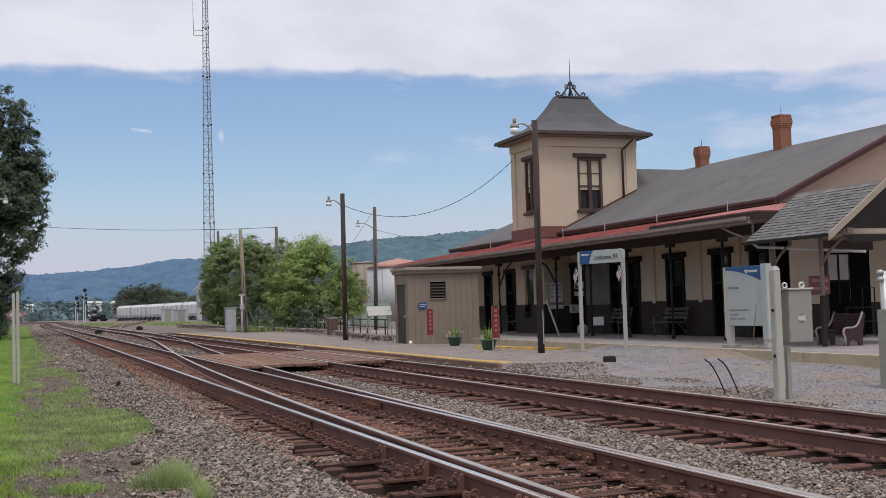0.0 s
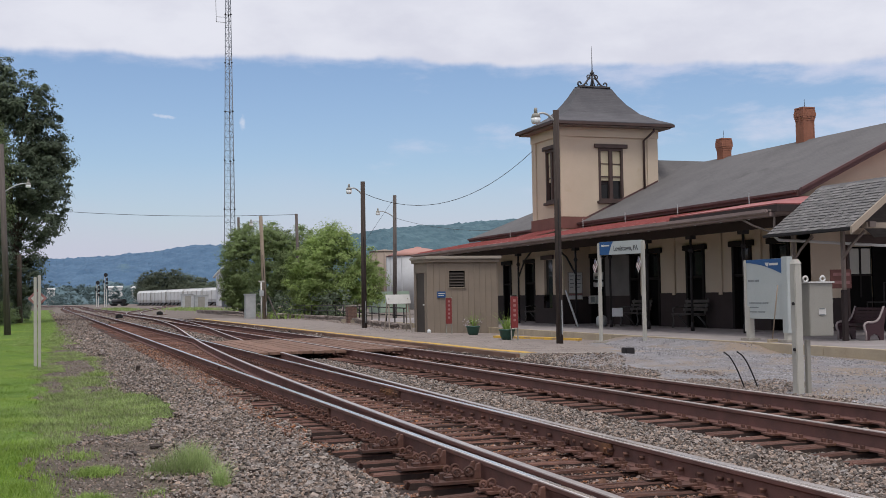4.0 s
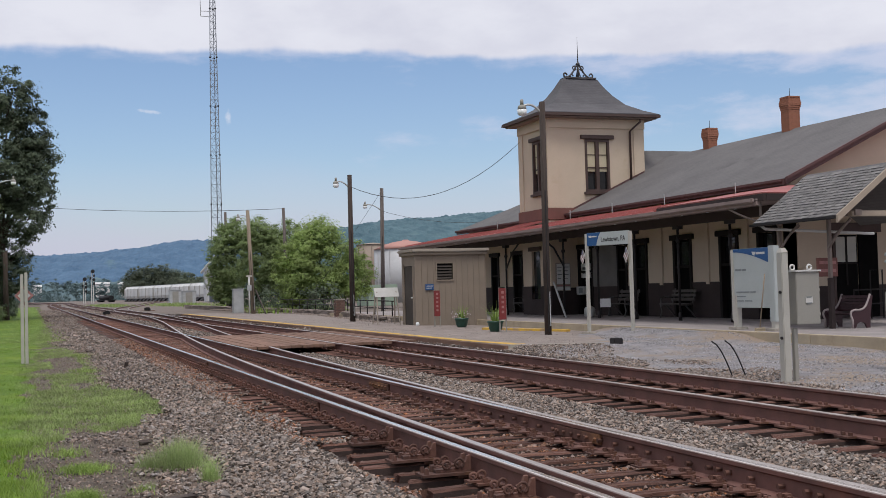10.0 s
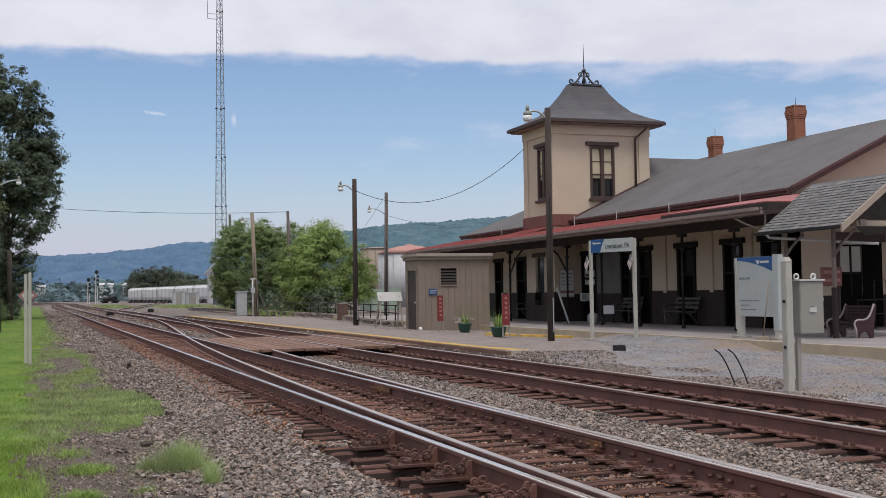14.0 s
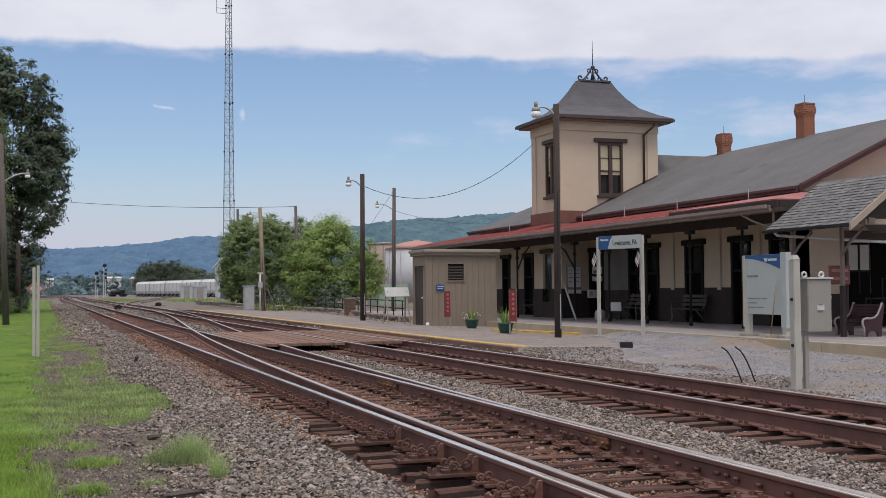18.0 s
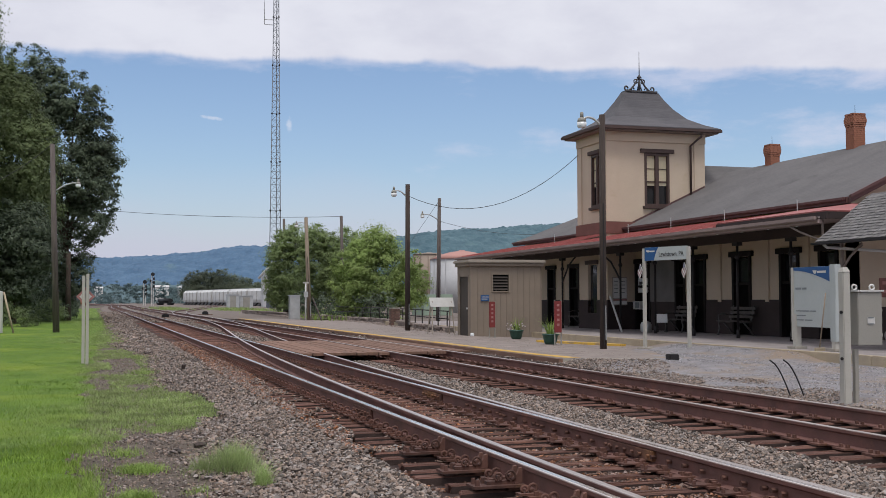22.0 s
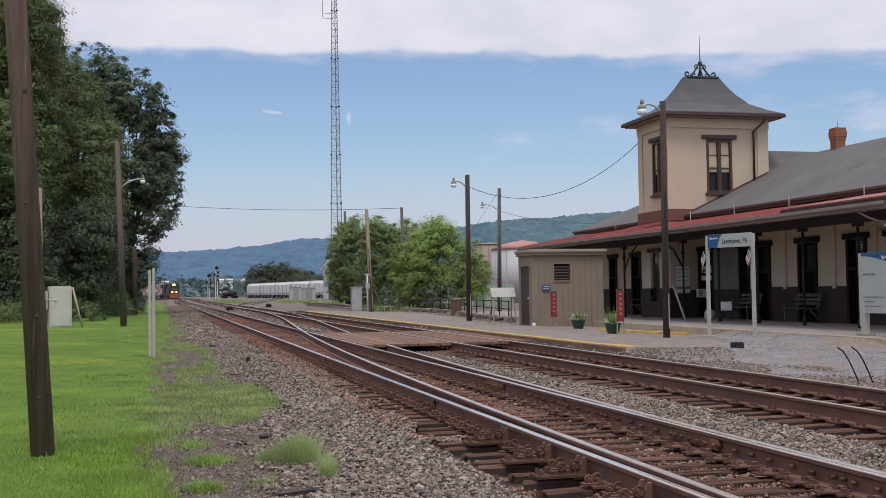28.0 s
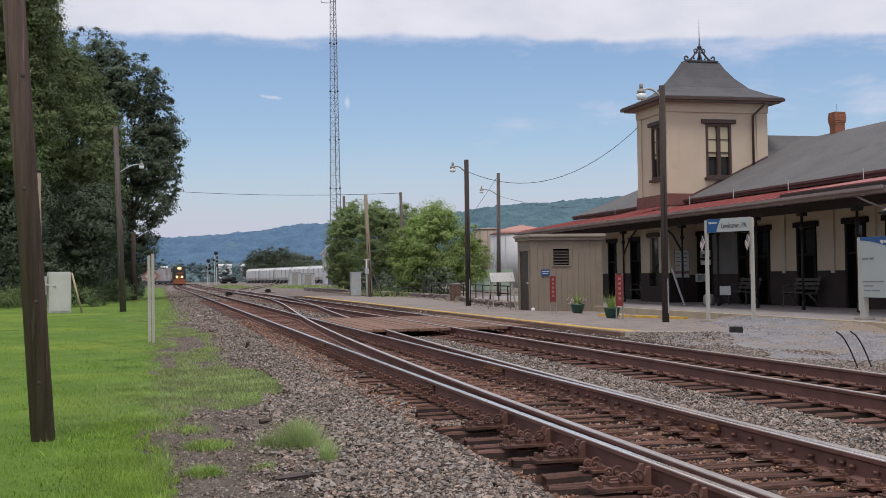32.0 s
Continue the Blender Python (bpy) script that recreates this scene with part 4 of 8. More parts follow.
    bm = bmesh.new()
    box(bm, -0.22, -0.05, -0.05, 0.05, 0.019, 0.034)
    for x, r in ((-0.17, 0.024), (-0.105, 0.03)):
        p = [(x + r * math.cos(t), 0.0, 0.036 + r + r * math.sin(t)) for t in np.linspace(-1.2, 4.3, 9)]
        pipe(bm, p, 0.011, 5)
    clip = finish("rail_clip", bm, "rust")
    bm = bmesh.new()
    box(bm, -0.28, -0.045, -0.07, 0.07, 0.019, 0.032)
    for x, y in ((-0.25, 0.035), (-0.25, -0.035), (-0.12, 0.0)):
        rod(bm, (x, y, 0.032), (x, y, 0.062), 0.016, 0.014, 6)
    box(bm, -0.1, -0.05, -0.03, 0.03, 0.033, 0.055)
    chair = finish("rail_chair", bm, "rust")
    for i in range(20, 90):
        y = -4.87 + i * 0.396
        if y < 10.4 and i % 5 in (0, 3):
            share("rail_brace", brace, near, pose(NEAR[0] - 0.03, y, 0.0))
        else:
            share("rail_clip", clip, near, pose(NEAR[0], y, 0.0))
        share("rail_chair", chair, near, pose(NEAR[1], y, 0.0, 0, 0, rnd2.uniform(-3, 3)))
    rnd3 = random.Random(61)
    # bolts through the web of the inner rail
    bm = bmesh.new()
    rod(bm, (-0.06, 0, 0), (-0.01, 0, 0), 0.021, 0.017, 6)
    nut = finish("web_bolt", bm, "rust")
    y = 5.4
    while y < 14:
        share("web_bolt", nut, near, pose(NEAR[1], y, 0.085 + rnd3.uniform(-0.006, 0.006)))
        y += rnd3.choice((0.12, 0.27, 0.27, 0.33))
    # joint bars
    for x, y in ((NEAR[1], 9.3), (NEAR[1], 15.5), (NEAR[0], 13.6), (FAR[0], 27.5), (NEAR[0], 22.6)):
        bm = boxed(x - 0.045, x - 0.012, y - 0.45, y + 0.45, 0.045, 0.135, 0.005)
        for k in range(6):
            rod(bm, (x - 0.07, y - 0.38 + k * 0.152, 0.09), (x - 0.04, y - 0.38 + k * 0.152, 0.09), 0.017, 0.017, 6)
        part("joint_bar", bm, "rust", near if x in NEAR else far)


tracks()


def crossing():
    ob = thing("board_crossing", (0, 0, 0), "weathered brown plank crossing laid between the tracks", "crossing", kind="structure")
    rnd = random.Random(8)
    for x0, x1 in ((4.68, 6.8), (7.02, 8.23), (8.43, 8.84)):
        n = max(1, round((x1 - x0) / 0.26))
        w = (x1 - x0) / n
        for i in range(n):
            dz = rnd.uniform(-0.006, 0.006)
            part("plank", boxed(x0 + i * w + 0.006, x0 + (i + 1) * w - 0.006, 26.7 + rnd.uniform(-0.05, 0.05), 35.1 + rnd.uniform(-0.2, 0.2), 0.11, 0.178 + dz, 0.008), "plank", ob)


crossing()


# ---- the station ----
XW = 19.5          # wall on the track side
TX0, TX1, TY0, TY1 = 18.35, 22.42, 39.15, 41.75   # tower
GABLE_Y = 26.3
RIDGE_X, RIDGE_Z = 24.0, 6.43
EAVE_Z = 4.12
DOORS = [(27.3, 0.75), (29.17, 0.85), (31.75, 0.95), (34.45, 0.85), (35.7, 0.6), (38.52, 1.1), (44.85, 0.9), (47.4, 0.75)]


def opening(parent, y, w, z0, z1, kind):
    """A tall door or window in the track-side wall, with its dark frame, lintel and panes."""
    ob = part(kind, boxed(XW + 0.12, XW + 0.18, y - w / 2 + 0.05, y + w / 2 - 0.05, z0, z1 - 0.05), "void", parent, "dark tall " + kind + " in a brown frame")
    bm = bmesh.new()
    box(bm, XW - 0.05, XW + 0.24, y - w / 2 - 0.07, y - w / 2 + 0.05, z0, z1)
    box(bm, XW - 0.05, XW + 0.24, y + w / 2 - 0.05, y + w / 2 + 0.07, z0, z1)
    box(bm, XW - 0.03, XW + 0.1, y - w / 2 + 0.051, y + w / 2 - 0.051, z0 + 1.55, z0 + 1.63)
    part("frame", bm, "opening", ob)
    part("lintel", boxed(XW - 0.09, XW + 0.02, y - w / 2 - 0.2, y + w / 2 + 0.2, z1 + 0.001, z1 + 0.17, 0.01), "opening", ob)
    part("pane", boxed(XW + 0.09, XW + 0.11, y - w / 2 + 0.06, y + w / 2 - 0.06, z0 + 1.635, z1 - 0.06), "glass", ob)


def station():
    ob = thing("station_building", (0, 0, 0), "old cream railway station with grey roofs and a lookout tower", "station")
    holes = [(y - w / 2, y + w / 2, 0.31, 2.75) for y, w in DOORS]
    bm = bmesh.new()
    wall_plate(bm, "y", XW, 0.25, GABLE_Y, TY0, 1.2, 4.0, [(a, b, 1.15, d) for a, b, c, d in holes if a < TY0])
    pieces("wall", bm, "cream", ob, "cream stucco wall under the canopy")
    bm = bmesh.new()
    wall_plate(bm, "y", XW - 0.03, 0.28, GABLE_Y, TY0, 0.3, 1.2, [(a, b, c, 1.4) for a, b, c, d in holes if a < TY0])
    pieces("wainscot", bm, "wainscot", ob, "dark brown lower wall")
    bm = bmesh.new()
    wall_plate(bm, "y", XW, 0.25, TY1, 50.4, 1.2, 4.0, [(a, b, 1.15, d) for a, b, c, d in holes if a > TY1])
    pieces("wall", bm, "cream", ob)
    bm = bmesh.new()
    wall_plate(bm, "y", XW - 0.03, 0.28, TY1, 50.4, 0.3, 1.2, [(a, b, c, 1.4) for a, b, c, d in holes if a > TY1])
    pieces("wainscot", bm, "wainscot", ob)
    for y, w in DOORS:
        opening(ob, y, w, 0.31, 2.75, "door")
    # pilaster strips between the openings
    for y in (28.25, 30.3, 33.05, 35.15, 43.4, 46.1, 48.8):
        part("pilaster", boxed(XW - 0.06, XW - 0.001, y - 0.09, y + 0.09, 1.33, 3.6), "cream", ob)
    # Thin grey slab laid over the wall to make this stretch darker.
    part("wall_panel", boxed(XW - 0.05, XW - 0.002, 36.05, 37.9, 1.33, 3.3, 0.01), "panel_grey", ob, "flat grey patch set over the wall")
    # gable end and the closed back
    bm = bmesh.new()
    v = [bm.verts.new(p) for p in ((XW, GABLE_Y, 0.3), (28.5, GABLE_Y, 0.3), (28.5, GABLE_Y, 4.0), (RIDGE_X, GABLE_Y, 6.2), (XW, GABLE_Y, 4.0))]
    f = bm.faces.new(v)
    ext = bmesh.ops.extrude_face_region(bm, geom=[f])
    bmesh.ops.translate(bm, verts=[e for e in ext["geom"] if isinstance(e, bmesh.types.BMVert)], vec=(0, 0.25, 0))
    bmesh.ops.recalc_face_normals(bm, faces=list(bm.faces))
    part("gable_wall", bm, "cream", ob, "cream gable end wall")
    part("gable_wainscot", boxed(XW - 0.03, 28.5, GABLE_Y - 0.03, GABLE_Y - 0.002, 0.3, 1.2), "wainscot", ob)
    part("back_wall", boxed(28.25, 28.5, GABLE_Y + 0.25, 50.4, 0.3, 4.0), "cream", ob)
    part("north_wall", boxed(XW, 28.5, 50.4, 50.65, 0.3, 4.0), "cream", ob)
    # Floor painted near-black so that the room reads as unlit.
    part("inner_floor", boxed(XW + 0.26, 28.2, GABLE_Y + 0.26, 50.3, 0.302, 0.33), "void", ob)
    # main roof: two slopes, hipped at the far end
    ex, bx = XW - 0.45, 28.95
    y0, y1 = GABLE_Y - 0.5, 50.9
    bm = bmesh.new()
    slab(bm, [(ex, y0, EAVE_Z), (RIDGE_X, y0, RIDGE_Z), (RIDGE_X, y1 - 4.5, RIDGE_Z), (ex, y1, EAVE_Z)], 0.14)
    part("roof_slope", bm, "slate", ob, "grey shingled roof slope")
    bm = bmesh.new()
    slab(bm, [(bx, y0, 4.12), (bx, y1, EAVE_Z), (RIDGE_X, y1 - 4.5, RIDGE_Z), (RIDGE_X, y0, RIDGE_Z)], 0.14)
    part("roof_slope", bm, "slate", ob)
    bm = bmesh.new()
    slab(bm, [(ex, y1, EAVE_Z), (RIDGE_X, y1 - 4.5, RIDGE_Z), (bx, y1, EAVE_Z)], 0.14)
    part("roof_hip", bm, "slate", ob)
    part("eave_fascia", boxed(ex - 0.06, ex + 0.02, y0, TY0 - 0.02, EAVE_Z - 0.18, EAVE_Z - 0.01), "maroon", ob, "maroon-brown eave fascia")
    part("eave_fascia", boxed(ex - 0.06, ex + 0.02, TY1 + 0.02, y1, EAVE_Z - 0.18, EAVE_Z - 0.01), "maroon", ob)
    bm = bmesh.new()
    d = 0.17
    slab(bm, [(ex, y0 - 0.03, EAVE_Z - d), (RIDGE_X, y0 - 0.03, RIDGE_Z - d), (RIDGE_X, y0 - 0.03, RIDGE_Z + 0.03), (ex, y0 - 0.03, EAVE_Z + 0.03)], -0.06)
    slab(bm, [(RIDGE_X, y0 - 0.03, RIDGE_Z - d), (bx, y0 - 0.03, EAVE_Z - d), (bx, y0 - 0.03, EAVE_Z + 0.03), (RIDGE_X, y0 - 0.03, RIDGE_Z + 0.03)], -0.06)
    part("rake_board", bm, "maroon", ob, "maroon-brown board along the gable")
    # stepped crown moulding along the rake and a gutter along the eave
    for drop, rise, proud in ((0.03, 0.045, 0.075), (0.085, -0.025, 0.05)):
        bm = bmesh.new()
        yy = y0 - 0.03 - proud
        slab(bm, [(ex - 0.02, yy, EAVE_Z - drop), (RIDGE_X, yy, RIDGE_Z - drop), (RIDGE_X, yy, RIDGE_Z + rise), (ex - 0.02, yy, EAVE_Z + rise)], -(proud - 0.002))
        part("rake_moulding", bm, "maroon", ob)
    for a, b in ((y0, TY0 - 0.02), (TY1 + 0.02, y1)):
        part("gutter", boxed(ex - 0.15, ex - 0.062, a, b, EAVE_Z - 0.1, EAVE_Z - 0.015, 0.02), "maroon", ob)
    # cross roof behind the tower
    bm = bmesh.new()
    cz, cy, hw = 6.62, (TY0 + TY1) / 2, 2.6
    lo = cz - hw * 0.85
    slab(bm, [(22.35, cy - hw, lo), (22.35, cy, cz), (25.7, cy, cz), (25.7, cy - hw, lo)], 0.12)
    slab(bm, [(22.35, cy + hw, lo), (25.7, cy + hw, lo), (25.7, cy, cz), (22.35, cy, cz)], 0.12)
    part("cross_roof", bm, "slate", ob)
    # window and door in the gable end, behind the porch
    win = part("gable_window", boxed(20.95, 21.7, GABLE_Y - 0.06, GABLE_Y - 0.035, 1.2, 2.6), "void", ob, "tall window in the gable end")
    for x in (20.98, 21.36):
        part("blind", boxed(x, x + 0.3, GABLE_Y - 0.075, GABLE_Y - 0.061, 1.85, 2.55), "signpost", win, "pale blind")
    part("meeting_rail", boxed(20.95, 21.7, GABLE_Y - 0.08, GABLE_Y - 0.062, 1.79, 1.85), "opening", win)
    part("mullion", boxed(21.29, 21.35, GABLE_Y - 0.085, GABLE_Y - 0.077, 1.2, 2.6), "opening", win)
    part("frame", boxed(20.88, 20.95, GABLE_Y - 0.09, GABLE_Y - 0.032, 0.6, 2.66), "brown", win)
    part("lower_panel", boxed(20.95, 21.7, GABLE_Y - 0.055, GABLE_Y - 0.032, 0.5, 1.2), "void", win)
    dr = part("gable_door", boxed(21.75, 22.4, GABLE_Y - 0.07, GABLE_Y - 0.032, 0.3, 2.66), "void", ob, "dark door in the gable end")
    part("lintel", boxed(20.8, 22.5, GABLE_Y - 0.13, GABLE_Y - 0.032, 2.67, 2.94), "brown", dr)
    tower(ob)
    return ob


def tower_window(parent, axis, at, c, w, z0, z1):
    """A pair of tall sashes with pale blinds above. axis 'x': in a wall that runs along x."""
    def b(a0, a1, d0, d1, e0, e1, bev=0.0):
        return boxed(a0, a1, at + d0, at + d1, e0, e1, bev) if axis == "x" else boxed(at + d0, at + d1, a0, a1, e0, e1, bev)
    win = part("window", b(c - w / 2, c + w / 2, 0.1, 0.13, z0, z1), "glass", parent, "tall double window with pale blinds")
    bm = bmesh.new()
    for a0, a1, e0, e1 in ((c - w / 2, c - w / 2 + 0.09, z0, z1), (c + w / 2 - 0.09, c + w / 2, z0, z1), (c - 0.07, c + 0.07, z0, z1),
                           (c - w / 2 + 0.091, c - 0.071, z1 - 0.1, z1), (c + 0.071, c + w / 2 - 0.091, z1 - 0.1, z1),
                           (c - w / 2 + 0.091, c - 0.071, z0, z0 + 0.09), (c + 0.071, c + w / 2 - 0.091, z0, z0 + 0.09)):
        if axis == "x":
            box(bm, a0, a1, at - 0.03, at + 0.095, e0, e1)
        else:
            box(bm, at - 0.03, at + 0.095, a0, a1, e0, e1)
    part("frame", bm, "brown", win)
    zm = z0 + (z1 - z0) * 0.45
    for s in (-1, 1):
        a0, a1 = sorted((c + s * 0.072, c + s * (w / 2 - 0.092)))
        part("blind", b(a0, a1, 0.07, 0.095, zm - 0.12, z1 - 0.101), "blind", win, "pale yellow blind drawn half down")
        part("sash_bar", b(a0, a1, 0.03, 0.068, zm, zm + 0.05), "brown", win)
        part("sash_bar", b(a0, a1, 0.05, 0.068, zm + 0.5, zm + 0.53), "brown", win)
    part("lintel", b(c - w / 2 - 0.18, c + w / 2 + 0.18, -0.1, 0.0, z1 + 0.001, z1 + 0.15, 0.01), "brown", win)
    part("sill", b(c - w / 2 - 0.08, c + w / 2 + 0.08, -0.12, 0.1, z0 - 0.1, z0 - 0.001, 0.01), "brown", win)


def tower(ob):
    zb, zt = 4.33, 7.72
    wx, wy = 20.43, 39.98
    w0, w1 = 4.94, 6.96
    bm = bmesh.new()
    wall_plate(bm, "x", TY0, 0.2, TX0, TX1, zb, zt, [(wx - 0.52, wx + 0.52, w0, w1)])
    pieces("tower_wall", bm, "cream", ob, "cream tower wall")
    bm = bmesh.new()
    wall_plate(bm, "y", TX0, 0.2, TY0 + 0.201, TY1, zb, zt, [(wy - 0.52, wy + 0.52, w0, w1)])
    pieces("tower_wall", bm, "cream", ob)
    part("tower_wall", boxed(TX1 - 0.2, TX1, TY0 + 0.201, TY1, zb, zt), "cream", ob)
    part("tower_wall", boxed(TX0 + 0.201, TX1 - 0.201, TY1 - 0.2, TY1, zb, zt), "cream", ob)
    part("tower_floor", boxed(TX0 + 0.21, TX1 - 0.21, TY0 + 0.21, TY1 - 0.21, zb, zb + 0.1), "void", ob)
    # corner strips, string course and base
    for x0, x1 in ((TX0 - 0.04, TX0 + 0.42), (TX1 - 0.42, TX1 + 0.04)):
        part("corner_strip", boxed(x0, x1, TY0 - 0.045, TY0 - 0.001, zb, zt - 0.35, 0.008), "cream", ob)
    for y0, y1 in ((TY0 + 0.0, TY0 + 0.36), (TY1 - 0.36, TY1 + 0.04)):
        part("corner_strip", boxed(TX0 - 0.045, TX0 - 0.001, y0, y1, zb, zt - 0.35, 0.008), "cream", ob)
    bm = bmesh.new()
    box(bm, TX0 - 0.06, TX1 + 0.06, TY0 - 0.07, TY0 - 0.001, zt - 0.349, zt)
    box(bm, TX0 - 0.07, TX0 - 0.001, TY0, TY1 + 0.06, zt - 0.349, zt)
    part("frieze", bm, "cream", ob)
    bm = bmesh.new()
    box(bm, TX0 - 0.09, TX1, TY0 - 0.09, TY0 - 0.002, zb - 0.43, zb - 0.002)
    box(bm, TX0 - 0.09, TX0 - 0.002, TY0, TY1 + 0.08, zb - 0.43, zb - 0.002)
    part("tower_base", bm, "tower_base", ob, "dull red boards at the foot of the tower")
    tower_window(ob, "x", TY0, wx, 1.04, w0, w1)
    tower_window(ob, "y", TX0, wy, 1.04, w0, w1)
    # flashing where the main roof meets the tower
    ra = (RIDGE_Z - EAVE_Z) / (RIDGE_X - XW + 0.45)
    xa, xb = XW - 0.43, TX1 + 0.02
    za, zc = EAVE_Z + (xa - XW + 0.45) * ra, EAVE_Z + (xb - XW + 0.45) * ra
    bm = bmesh.new()
    slab(bm, [(xa, TY0 - 0.05, za - 0.05), (xb, TY0 - 0.05, zc - 0.05), (xb, TY0 - 0.05, zc + 0.07), (xa, TY0 - 0.05, za + 0.07)], 0.04)
    part("flashing", bm, "maroon", ob, "dark flashing between roof and tower")
    # flared roof
    cx, cy = (TX0 + TX1) / 2, (TY0 + TY1) / 2
    hx, hy = (TX1 - TX0) / 2, (TY1 - TY0) / 2
    bm = bmesh.new()
    rings = []
    tops = []
    for z, k in ((0.0, 1.0), (0.03, 1.0), (0.22, 0.74), (0.5, 0.46), (0.92, 0.24), (1.28, 0.1), (1.6, 0.0)):
        tops.append((z, 0.72 + (hx + 0.5 - 0.72) * k, 0.2 + (hy + 0.5 - 0.2) * k))
    for z, ax, ay in tops:
        rings.append([bm.verts.new((cx + sx * ax, cy + sy * ay, zt + 0.16 + z)) for sx, sy in ((-1, -1), (1, -1), (1, 1), (-1, 1))])
    for r, s in zip(rings[:-1], rings[1:]):
        for i in range(4):
            j = (i + 1) % 4
            bm.faces.new((r[i], r[j], s[j], s[i]))
    bm.faces.new(rings[-1])
    bm.faces.new(rings[0][::-1])
    part("tower_roof", bm, "tower_slate", ob, "flared grey shingle tower roof")
    bm = bmesh.new()
    ax, ay = hx + 0.53, hy + 0.53
    box(bm, cx - ax, cx + ax, cy - ay, cy + ay, zt + 0.055, zt + 0.155)
    part("tower_eave", bm, "brown", ob, "dark brown tower eave")
    part("tower_soffit", boxed(cx - ax + 0.12, cx + ax - 0.12, cy - ay + 0.12, cy + ay - 0.12, zt + 0.002, zt + 0.053), "porch_paint", ob)
    ztop = zt + 0.16 + 1.6
    bm = bmesh.new()
    box(bm, cx - 0.66, cx + 0.66, cy - 0.25, cy + 0.25, ztop + 0.002, ztop + 0.06)
    # scrolled iron cresting and the spike
    for s in (-1, 1):
        pts = []
        for i in range(15):
            a = i / 14
            pts.append((cx + s * (0.06 + 0.5 * a), cy, ztop + 0.08 + 0.5 * (1 - a) ** 2))
        pipe(bm, pts, 0.036)
        pts = [(cx + s * (0.56 + 0.07 * math.cos(t)), cy, ztop + 0.17 + 0.08 * math.sin(t)) for t in np.linspace(-2.4, 3.2, 12)]
        pipe(bm, pts, 0.034)
        pts = [(cx + s * (0.28 + 0.06 * math.cos(t)), cy, ztop + 0.14 + 0.06 * math.sin(t)) for t in np.linspace(-2.4, 3.2, 10)]
        pipe(bm, pts, 0.028)
        pts = [(cx + s * (0.15 + 0.08 * math.cos(t)), cy, ztop + 0.46 + 0.08 * math.sin(t)) for t in np.linspace(-2.8, 2.2, 10)]
        pipe(bm, pts, 0.026)
        pipe(bm, [(cx, cy + s * 0.2, ztop + 0.06), (cx, cy + s * 0.08, ztop + 0.3), (cx, cy, ztop + 0.58)], 0.025)
    rod(bm, (cx, cy, ztop), (cx, cy, ztop + 0.72), 0.05, 0.035)
    rod(bm, (cx, cy, ztop + 0.7), (cx, cy, ztop + 1.68), 0.022, 0.005)
    turned(bm, [(0.02, ztop + 0.56), (0.1, ztop + 0.62), (0.02, ztop + 0.7)], (cx, cy), 10)
    part("roof_cresting", bm, "finial", ob, "scrolled iron cresting with a tall spike")
    bm = bmesh.new()
    pipe(bm, [(TX1 - 0.3, TY0 - 0.4, zt), (TX1 - 0.3, TY0 - 0.4, zt - 0.1), (TX1 - 0.6, TY0 - 0.1, zt - 0.45), (TX1 - 0.6, TY0 - 0.1, 5.14)], 0.045)
    part("downpipe", bm, "brown", ob, "dark brown downpipe")
    # the bay below
    holes = [(TY0 + 0.95, TY0 + 1.75, 0.9, 2.75)]
    bm = bmesh.new()
    wall_plate(bm, "y", TX0, 0.2, TY0 + 0.001, TY1, 1.2, zb - 0.44, [(a, b, 1.15, d) for a, b, c, d in holes])
    wall_plate(bm, "x", TY0, 0.2, TX0 + 0.201, XW + 0.2, 1.2, zb - 0.44, [])
    wall_plate(bm, "x", TY1 - 0.2, 0.2, TX0 + 0.201, XW + 0.2, 1.2, zb - 0.44, [])
    pieces("bay_wall", bm, "cream", ob)
    bm = bmesh.new()
    wall_plate(bm, "y", TX0 - 0.03, 0.23, TY0 - 0.03, TY1, 0.3, 1.318, [(a, b, 0.9, 1.4) for a, b, c, d in holes])
    wall_plate(bm, "x", TY0 - 0.03, 0.2, TX0 + 0.201, XW, 0.3, 1.318, [])
    pieces("bay_wainscot", bm, "wainscot", ob)
    part("bay_window", boxed(TX0 + 0.1, TX0 + 0.13, TY0 + 0.95, TY0 + 1.75, 0.9, 2.75), "glass", ob, "dark bay window")
    part("bay_lintel", boxed(TX0 - 0.08, TX0 - 0.001, TY0 + 0.8, TY0 + 1.9, 2.76, 2.92), "brown", ob)


